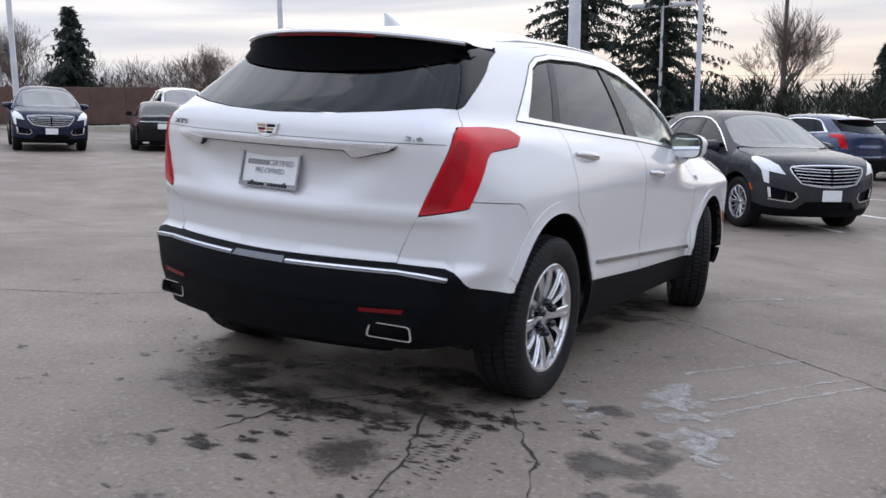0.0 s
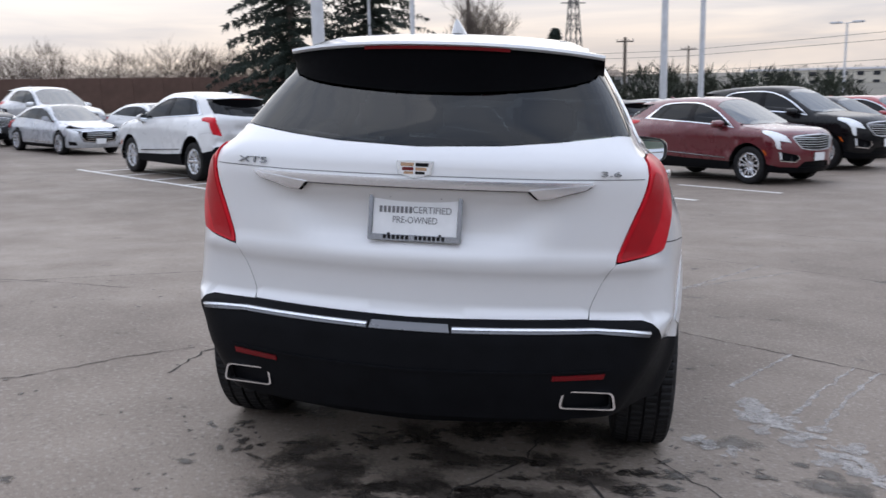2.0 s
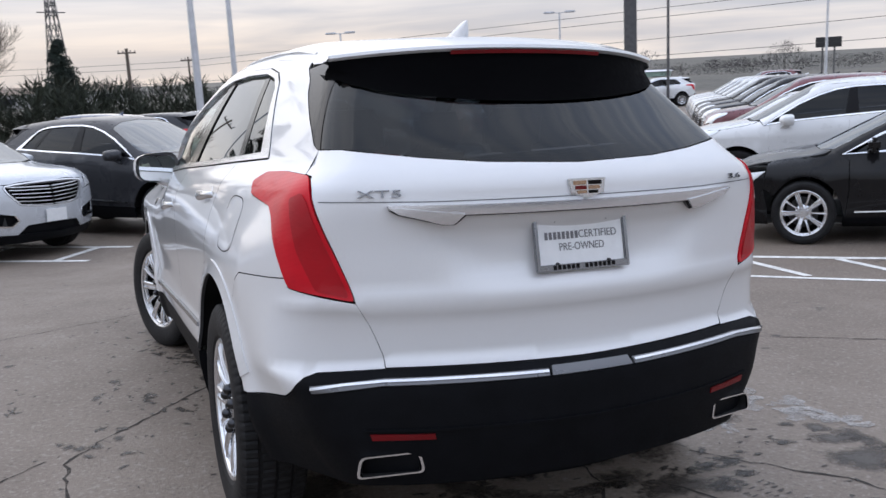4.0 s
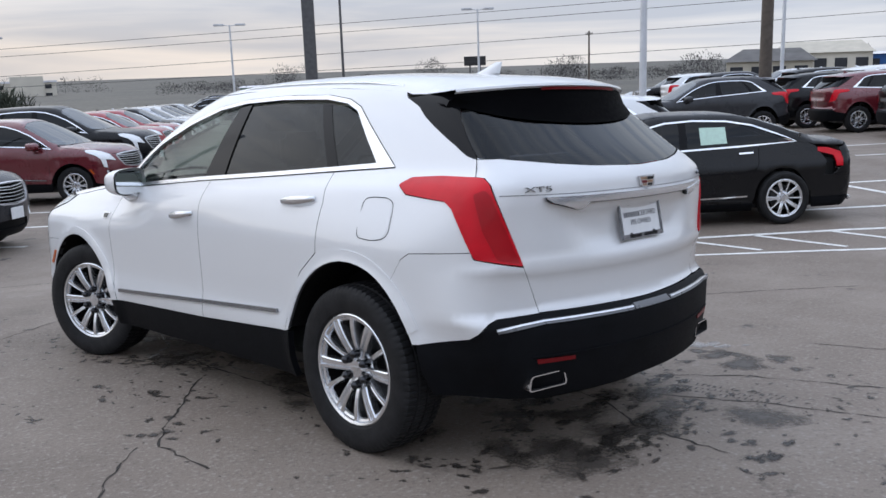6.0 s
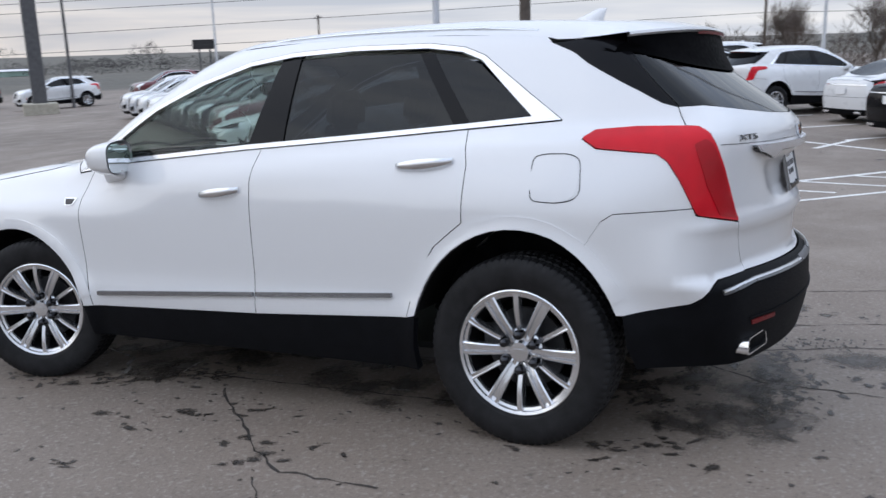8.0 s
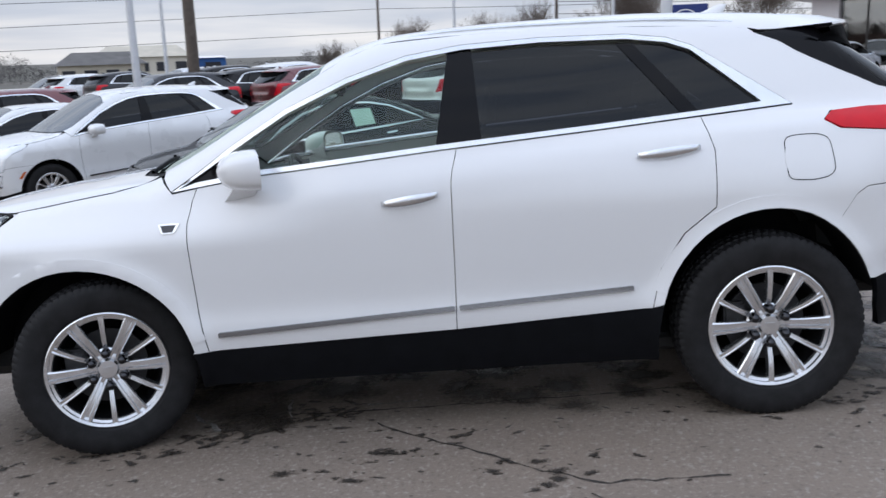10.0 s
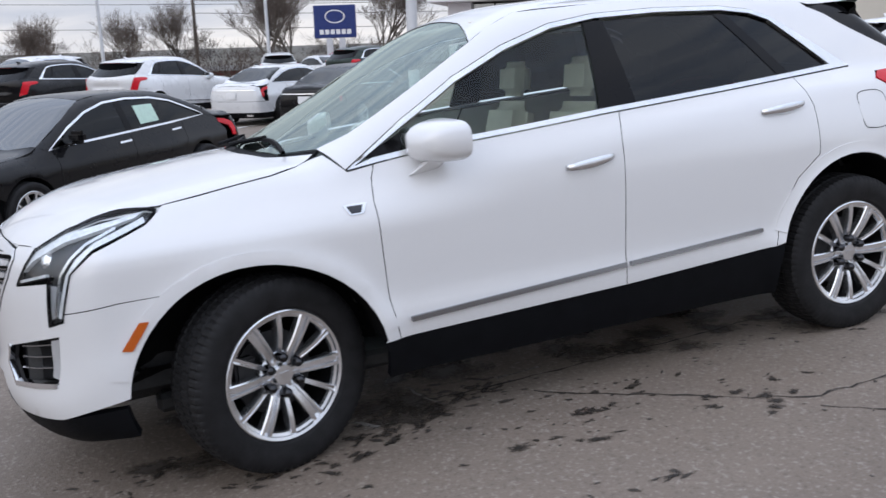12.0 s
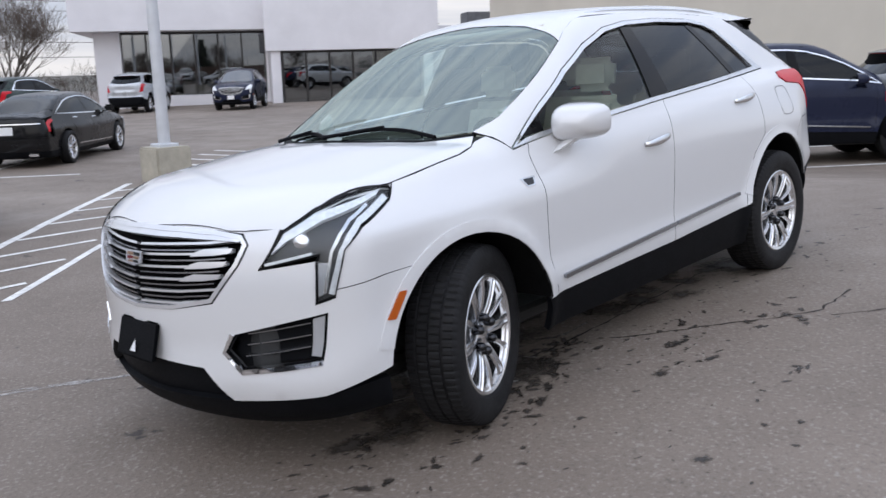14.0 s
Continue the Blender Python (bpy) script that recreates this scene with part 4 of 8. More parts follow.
            panel("badge_field", b, [(1.072, 0.999), (1.012, 0.999), (1.024, 0.974), (1.060, 0.973)], NUT_CHROME, root, right=rt, step=st, lift=0.0065, skirt=0.002)
        wing_mirror(b, root, rt, paint, fine)

    # nose
    grille = [(NOSE_MID, 0.998), (2.70, 0.994), (2.50, 0.985), (2.372, 0.968), (2.352, 0.935), (2.40, 0.86), (2.53, 0.722), (2.75, 0.685), (NOSE_MID, 0.672)]
    mid_in = [(NOSE_MID, 0.672), (2.75, 0.682), (2.525, 0.716), (2.39, 0.86), (2.342, 0.935), (2.362, 0.972), (2.21, 0.984), (2.318, 0.84), (2.098, 0.868), (2.122, 0.708), (2.048, 0.730),
              (2.043, 0.759), (1.868, 0.778)]
    nose = mid_in + bow(1.4285, 0.385, 0.452, 0.455, 61.2, 6, 9) + [ (2.10, 0.378), (2.47, 0.356), (2.60, 0.467), (2.96, 0.48), (NOSE_MID, 0.48)]
    fog_l = [(2.445, 0.60), (2.14, 0.668), (2.08, 0.68), (2.108, 0.50), (2.41, 0.462), (2.49, 0.53)]
    fog_r = [(2 * NOSE_MID - s, z) for s, z in reversed(fog_l)]
    panel("front_bumper", b, mirrored(nose, NOSE_MID), paint, root, holes=[fog_l, fog_r], step=st, skirt=0.03)
    panel("lower_grille", b, mirrored([(NOSE_MID, 0.478), (2.96, 0.478), (2.605, 0.463), (2.47, 0.35), (NOSE_MID, 0.335)], NOSE_MID), BLACK_TRIM, root, step=st, lift=-0.03, skirt=0.01, label="black lower intake")
    panel("front_lip", b, mirrored([(NOSE_MID, 0.34), (2.47, 0.352), (2.10, 0.373), (1.89, 0.395), (1.88, 0.27), (2.2, 0.235), (NOSE_MID, 0.235)], NOSE_MID), BLACK_TRIM, root, step=st, lift=-0.006, skirt=0.03)
    full_grille = mirrored(grille[::-1], NOSE_MID)
    panel("grille_backing", b, full_grille, SPOILER_BLACK, root, step=st, lift=-0.035, skirt=0.0)
    panel("grille_surround", b, full_grille, GRILLE_CHROME, root, holes=[shrink(full_grille, 0.016)], step=st, lift=0.003, skirt=0.03, label="chrome grille surround")
    if fine:
        panel("grille_header", b, mirrored([(NOSE_MID, 0.962), (2.70, 0.960), (2.50, 0.953), (2.385, 0.945), (2.372, 0.962), (2.50, 0.980), (2.70, 0.990), (NOSE_MID, 0.994)], NOSE_MID), GRILLE_CHROME, root, step=st, lift=0.001, skirt=0.02, label="wide bright header bar")
    for i, z in enumerate((0.945, 0.905, 0.857, 0.809, 0.761, 0.715)):
        half_w = 0.60 - 0.0 if z > 0.93 else 0.60 - (0.93 - z) * 0.62
        s0 = NOSE_MID - half_w * 1.02
        for side in (0, 1):
            flip = (lambda pts: [(2 * NOSE_MID - s, zz) for s, zz in pts]) if side else (lambda pts: pts)
            panel("grille_bar", b, flip(strip([(NOSE_MID - 0.02, z - 0.014), (NOSE_MID - 0.3, z - 0.004), (s0 + 0.16, z), (s0 + 0.02, z + 0.010)], 0.009)), GRILLE_CHROME, root, step=st, lift=-0.008, skirt=0.02)
            if fine and z > 0.74:
                panel("grille_rib", b, flip(strip([(NOSE_MID - 0.02, z - 0.038), (NOSE_MID - 0.3, z - 0.028), (s0 + 0.18, z - 0.024), (s0 + 0.06, z - 0.016)], 0.006)), MOULD, root, step=st, lift=-0.014, skirt=0.015, label="thin grey rib")
            if i in (1, 2, 3) and fine:
                panel("grille_blade", b, flip([(s0 + 0.015, z + 0.020), (s0 + 0.15, z + 0.018), (s0 + 0.20, z + 0.006), (s0 + 0.23, z - 0.012), (s0 + 0.10, z - 0.006), (s0 + 0.03, z + 0.002)]), GRILLE_CHROME, root, step=st, lift=-0.004, skirt=0.02)
    if fine:
        badge(b, root, NOSE_MID, 0.872, 0.95, "shield badge with gold and red fields on the grille")
        q = b.round_side([(NOSE_MID, 0.55)])[0]
        bm = bmesh.new()
        add_box(bm, (0.31, 0.016, 0.155), pose(0, 0, 0, 8), 0.012)
        add_box(bm, (0.035, 0.02, 0.035), pose(0.02, 0.002, -0.01), 0.004)
        part("plate_bracket", bm, BLACK_TRIM, root, "empty black number plate bracket", Matrix.Translation((0, q[1] + 0.012, 0.545)))
        bm = bmesh.new()
        add_prism(bm, [(-0.022, -0.022), (0.022, -0.022), (0.0, 0.022)], 0.002, pose(0, 0, 0, 90, 0, 180))
        part("bracket_sticker", bm, PLATE, root, "small white triangle", Matrix.Translation((0.0, q[1] + 0.036, 0.52)) @ pose(0, 0, 0, 8))
    else:
        q = b.round_side([(NOSE_MID, 0.56)])[0]
        bm = bmesh.new()
        add_box(bm, (0.31, 0.012, 0.16), None, 0.004)
        part("front_plate", bm, PLATE, root, "blank white dealer plate", Matrix.Translation((0, q[1] + 0.012, 0.56)))

    if fine:
        panel("bonnet_lip", b, mirrored([(NOSE_MID, 1.002), (2.70, 0.998), (2.50, 0.990), (2.365, 0.976), (2.222, 0.985), (2.20, 1.00), (2.35, 1.020), (2.60, 1.036), (NOSE_MID, 1.042)], NOSE_MID), paint, root, step=st, lift=-0.006, skirt=0.0)
        for rt in sides:
            panel("lamp_bed", b, [(2.225, 0.958), (2.06, 1.031), (1.93, 1.066), (1.765, 1.079), (1.725, 1.073), (1.70, 1.092), (1.765, 1.112), (2.06, 1.072), (2.225, 1.015)], paint, root, right=rt, step=st, lift=-0.009, skirt=0.0)
    # bonnet, screen and roof
    bonnet = [(0, 2.300), (-0.17, 2.278), (-0.50, 2.216), (-0.565, 2.192), (-0.72, 2.118), (-0.79, 2.01), (-0.868, 1.73), (-0.873, 1.69), (-0.866, 1.55), (-0.852, 1.29), (-0.825, 1.20), (-0.762, 1.125),
              (-0.53, 1.262), (-0.25, 1.32), (0, 1.335)]
    panel("bonnet", b, bonnet + [(-x, y) for x, y in reversed(bonnet[1:-1])], paint, root, top=True, step=st, skirt=sk)
    panel("cowl", b, [(0, 1.332), (-0.25, 1.317), (-0.53, 1.258), (-0.758, 1.122), (-0.742, 1.102), (-0.53, 1.215), (-0.25, 1.272), (0.25, 1.272), (0.53, 1.215),
          (0.742, 1.102), (0.758, 1.122), (0.53, 1.258), (0.25, 1.317)], BLACK_TRIM, root, top=True, step=st, lift=-0.008, skirt=0.01)
    ws = [(0, 1.285), (-0.25, 1.270), (-0.53, 1.213), (-0.738, 1.10), (-0.778, 0.98), (-0.738, 0.75), (-0.694, 0.55), (-0.655, 0.405), (-0.40, 0.335), (0, 0.31)]
    panel("windscreen", b, ws + [(-x, y) for x, y in reversed(ws[1:-1])], SCREEN if fine else DARK_SCREEN, root, top=True, step=st, lift=-0.003, skirt=0)
    rf = [(0, 0.305), (-0.40, 0.33), (-0.655, 0.40), (-0.618, 0.30), (-RAIL_X, 0.15), (-RAIL_X, -0.3), (-RAIL_X, -0.8), (-RAIL_X, -1.3), (-RAIL_X, -1.45), (-0.582, -1.50), (-0.575, -1.60), (-0.565, -1.645), (0, -1.70)]
    panel("roof", b, rf + [(-x, y) for x, y in reversed(rf[1:-1])], paint, root, top=True, step=st, skirt=sk)

    # tail
    tailgate = [(TAIL_MID, 0.712), (-2.442, 0.718), (-2.374, 0.908), (-2.242, 1.243), (-2.210, 1.271), (-2.165, 1.275), (-2.157, 1.338), (-2.27, 1.339), (-2.55, 1.312), (-2.78, 1.296), (TAIL_MID, 1.286)]
    panel("tailgate", b, mirrored(tailgate, TAIL_MID), paint, root, step=st, skirt=sk)
    panel("rear_window", b, mirrored([(TAIL_MID, 1.292), (-2.78, 1.302), (-2.55, 1.318), (-2.27, 1.345), (-2.163, 1.344), (-1.99, 1.53), (-1.95, 1.60), (-2.4, 1.61), (TAIL_MID, 1.61)], TAIL_MID), PRIVACY, root, step=st, lift=-0.003, skirt=0,
          label="dark privacy glass of the tailgate" if fine else "")
    for rt in sides:
        panel("pillar_glass", b, pillar_black + [(-2.159, 1.341), (-1.986, 1.53), (-1.945, 1.60), (-1.945, 1.640), (-1.74, 1.630), (-1.575, 1.620)], GLOSS_BLACK, root, right=rt, step=st, lift=-0.002, skirt=0.01)
        cover = [(-2.438, 0.716), (-2.370, 0.908), (-2.17, 0.948), (-2.162, 0.952), (-2.153, 0.976), (-1.85, 0.962), (-1.80, 0.934), (-1.75, 0.868)] \
            + bow(-1.43, 0.385, 0.465, 0.52, 125.5, 157, 6) + [(-1.885, 0.588), (-2.14, 0.632), (-2.18, 0.655), (-2.225, 0.70), (-2.255, 0.712)]
        panel("rear_bumper_cover", b, cover, paint, root, right=rt, step=st, skirt=sk)
    lower = [(TAIL_MID, 0.706), (-2.44, 0.712), (-2.258, 0.706), (-2.228, 0.694), (-2.183, 0.649), (-2.142, 0.626), (-1.883, 0.582), (-1.90, 0.46), (-1.94, 0.37), (-2.25, 0.365), (-2.42, 0.37), (TAIL_MID, 0.37)]
    panel("rear_bumper", b, mirrored(lower, TAIL_MID), BLACK_TRIM, root, step=st, skirt=0.03, lift=0.004, label="black grained plastic rear bumper" if fine else "")
    panel("diffuser", b, mirrored([(TAIL_MID, 0.38), (-2.42, 0.39), (-2.32, 0.395), (-2.45, 0.30), (TAIL_MID, 0.285)], TAIL_MID), BLACK_TRIM, root, step=st, skirt=0.02, lift=-0.07)
    spoiler(b, root, paint, st)
    if fine:
        tail_details(b, root, paint, st)
    fin_and_wipers(b, root, paint, fine)
    cabin(b, root, fine)
    # wheels
    for name, x, y, rt in (("rear_wheel", 0.815, -1.4285, False), ("rear_wheel", 0.815, -1.4285, True), ("front_wheel", 0.815, 1.4285, False), ("front_wheel", 0.815, 1.4285, True)):
        turn = (180 if rt else 0) + (steer if "front" in name else 0)
        x, z, r, rim = (0.842, 0.398 - 0.0066 * y, 0.386, 0.257) if fine else (x, 0.385, 0.385, 0.252)
        build_wheel(name, root, Matrix.Translation((x if rt else -x, y, z)) @ pose(0, 0, 0, 0, 0, turn), r, rim, fine=fine, metal=metal)
    return b


def badge(b, root, s, z, scale, label):
    """A shield badge: chrome edge, enamel fields in bands."""
    q = b.round_side([(s, z)])[0]
    n = b.normals(q[None])[0]
    m = Matrix.Translation(q) @ Vector(n).to_track_quat("Z", "Y").to_matrix().to_4x4()
    if n[1] < -0.5 or n[1] > 0.5:
        ax = Vector((1, 0, 0)) if n[1] < 0 else Vector((-1, 0, 0))
        zz = Vector(n)
        yy = zz.cross(ax)
        m = Matrix((ax, yy, zz)).transposed().to_4x4()
        m.translation = q
    out = [(x * scale, y * scale) for x, y in ((-0.074, 0.032), (0.074, 0.032), (0.066, -0.018), (0.0, -0.036), (-0.066, -0.018))]
    bm = bmesh.new()
    add_prism(bm, out, 0.008, None, 0.003)
    bd = part("badge", bm, SATIN_CHROME, root, label, m)
    for i, (y0, y1, mat) in enumerate(((0.024, 0.010, BADGE_GOLD), (0.007, -0.006, DARK_RED), (-0.009, -0.020, BADGE_GOLD))):
        for x0, x1, mm in ((-0.055 + i * 0.007, -0.004, mat), (0.004, 0.055 - i * 0.007, GLOSS_BLACK if i != 1 else BADGE_GOLD)):
            bm = bmesh.new()
            add_box(bm, ((x1 - x0) * scale, (y0 - y1) * scale, 0.002), Matrix.Translation(((x0 + x1) / 2 * scale, (y0 + y1) / 2 * scale, 0.0088)), 0.0006, 1)
            part("badge_field", bm, mm, bd)
    return bd


def handle(b, root, y0, y1, z0, z1, rt, paint):
    """A chrome strap handle over a shallow cup."""
    q0, q1 = b.round_side([(y0, z0), (y1, z1)])
    sx = -1 if rt else 1
    mid = (q0 + q1) / 2
    n = b.normals(mid[None])[0]
    bm = bmesh.new()
    rows = []
    for k in range(13):
        t = k / 12
        p = q0 + (q1 - q0) * t
        off = 0.006 + 0.030 * math.sin(math.pi * min(1, max(0, t))) ** 0.45
        w = 0.012 + 0.008 * math.sin(math.pi * t)
        row = []
        for a in range(8):
            ang = 2 * math.pi * a / 8
            row.append(bm.verts.new(((p[0] + n[0] * (off + 0.009 * math.cos(ang))) * sx, p[1], p[2] + w * math.sin(ang))))
        rows.append(row)
    for r0, r1 in zip(rows, rows[1:]):
        for a in range(8):
            bm.faces.new((r0[a], r0[(a + 1) % 8], r1[(a + 1) % 8], r1[a]))
    bm.faces.new(rows[0])
    bm.faces.new(rows[-1])
    part("door_handle", bm, SATIN_CHROME, root, "chrome strap door handle", smooth=True, sharp=60)
    yc, zc = (y0 + y1) / 2, (z0 + z1) / 2
    cup = [(yc + 0.075 * math.cos(a), zc + 0.004 + 0.034 * math.sin(a)) for a in np.linspace(0, 2 * math.pi, 16, endpoint=False)]
    panel("handle_cup", b, cup, paint, root, right=rt, step=0.03, lift=0.0015, skirt=0.003)


def wing_mirror(b, root, rt, paint, fine):
    """A wing mirror on a foot: shell, glass and lower trim."""
    sx = 1 if rt else -1
    m = Matrix.Translation((sx * 1.000, 0.69, 1.205)) @ pose(0, 0, 0, 0, 0, -20 * sx) @ Matrix.Diagonal((0.96, 0.95, 1.08, 1))
    mir = empty("wing_mirror", m, root)
    bm = bmesh.new()
    rows = []
    for k in range(9):
        t = k / 8
        y = -0.055 + 0.18 * t
        f = math.sqrt(max(0.0, 1 - t ** 2.4)) if t > 0 else 1.0
        row = []
        for a in range(20):
            ang = 2 * math.pi * a / 20
            c, s = math.cos(ang), math.sin(ang)
            x = 0.132 * math.copysign(abs(c) ** 0.55, c) * (0.35 + 0.65 * f)
            z = 0.078 * math.copysign(abs(s) ** 0.62, s) * (0.12 + 0.88 * f) * (1.0 + 0.12 * sx * math.copysign(abs(c) ** 0.55, c) * -1)
            row.append(bm.verts.new((x, y, z)))
        rows.append(row)
    for p, q in zip(rows, rows[1:]):
        for a in range(20):
            bm.faces.new((p[a], p[(a + 1) % 20], q[(a + 1) % 20], q[a]))
    bm.faces.new(rows[-1])
    part("mirror_shell", bm, paint, mir, smooth=True, sharp=50)
    bm = bmesh.new()
    out = []
    for a in range(20):
        ang = 2 * math.pi * a / 20
        c, s = math.cos(ang), math.sin(ang)
        out.append((0.112 * math.copysign(abs(c) ** 0.55, c), 0.066 * math.copysign(abs(s) ** 0.62, s)))
    add_prism(bm, out, 0.004, pose(0, -0.048, 0, 90, 0, 0))
    part("mirror_glass", bm, MIRROR, mir, "mirror glass")
    bm = bmesh.new()
    for t0, t1 in ((0, 1),):
        rows = []
        for k in range(6):
            t = k / 5
            c = Vector((-sx * (0.01 + 0.085 * t), 0.0 + 0.03 * t, -0.055 - 0.06 * t))
            w, d = 0.085 - 0.03 * t, 0.055 + 0.012 * t
            rows.append([bm.verts.new(c + Vector((w * math.cos(a), d * math.sin(a), 0.02 * math.cos(a) * sx))) for a in np.linspace(0, 2 * math.pi, 12, endpoint=False)])
        for p, q in zip(rows, rows[1:]):
            for a in range(12):
                bm.faces.new((p[a], p[(a + 1) % 12], q[(a + 1) % 12], q[a]))
        bm.faces.new(rows[0])
        bm.faces.new(rows[-1])
    part("mirror_foot", bm, paint, mir, smooth=True, sharp=50)


def spoiler(b, root, paint, st):
    """The roof spoiler: a body-coloured blade over a black wedge."""
    n = 25
    top_v, low_v = [], []
    for i in range(n):
        u = -1 + 2 * i / (n - 1)
        x = 0.612 * u
        arch = 1 - abs(u) ** 2.4
        y_root = -1.60 - 0.07 * (1 - u * u)
        zr = float(b.over_top([(x * 0.94, y_root)])[0][2])
        y_lip, z_lip = -1.80 - 0.215 * arch, 1.632 + 0.024 * arch
        top_v.append([(x * 0.94, y_root + 0.02, zr + 0.002), (x * 0.95, y_root * 0.7 + y_lip * 0.3, zr * 0.7 + z_lip * 0.3 + 0.011 * (1 - u ** 4)), (x * 0.97, y_root * 0.35 + y_lip * 0.65, zr * 0.35 + z_lip * 0.65 + 0.013 * (1 - u ** 4)), (x, y_lip, z_lip), (x, y_lip - 0.004, z_lip - 0.010), (x, y_lip + 0.01, z_lip - 0.018)])
        z_low = 1.475 + 0.055 * u * u + 0.03 * abs(u) ** 8
        yl = float(b.round_side([b.rear(abs(x), z_low)])[0][1])
        low_v.append([(x, y_lip + 0.012, z_lip - 0.018), (x, y_lip + 0.004, z_lip - 0.034), (x, (y_lip + yl) / 2 + 0.012, (z_lip + z_low) / 2 - 0.012), (x, yl - 0.006, z_low), (x, yl + 0.05, z_low + 0.02)])
    for name, rows, mat, lab in (("spoiler_blade", top_v, paint, "body-coloured roof spoiler"), ("spoiler_wedge", low_v, SPOILER_BLACK, "black underside of the spoiler")):
        k = len(rows[0])
        verts = [v for r in rows for v in r]
        faces = [(i * k + j, i * k + j + 1, (i + 1) * k + j + 1, (i + 1) * k + j) for i in range(n - 1) for j in range(k - 1)]
        bm = bmesh.new()
        vs = [bm.verts.new(v) for v in verts]
        for f in faces:
            bm.faces.new([vs[j] for j in f])
        part(name, bm, mat, root, lab, smooth=True, sharp=50)
    bm = bmesh.new()
    for i in range(9):
        x0, x1 = -0.27 + 0.06 * i, -0.21 + 0.06 * i
        yy = [-1.80 - 0.215 * (1 - abs(x / 0.612) ** 2.4) for x in (x0, x1)]
        zz = [1.632 + 0.024 * (1 - abs(x / 0.612) ** 2.4) - 0.020 for x in (x0, x1)]
        bm.faces.new([bm.verts.new(v) for v in ((x0, yy[0] - 0.007, zz[0] + 0.004), (x1, yy[1] - 0.007, zz[1] + 0.004), (x1, yy[1] - 0.004, zz[1] - 0.008), (x0, yy[0] - 0.004, zz[0] - 0.008))])
    bmesh.ops.remove_doubles(bm, verts=bm.verts, dist=1e-5)
    part("brake_light", bm, DARK_RED, root, "red high-level brake lamp strip")


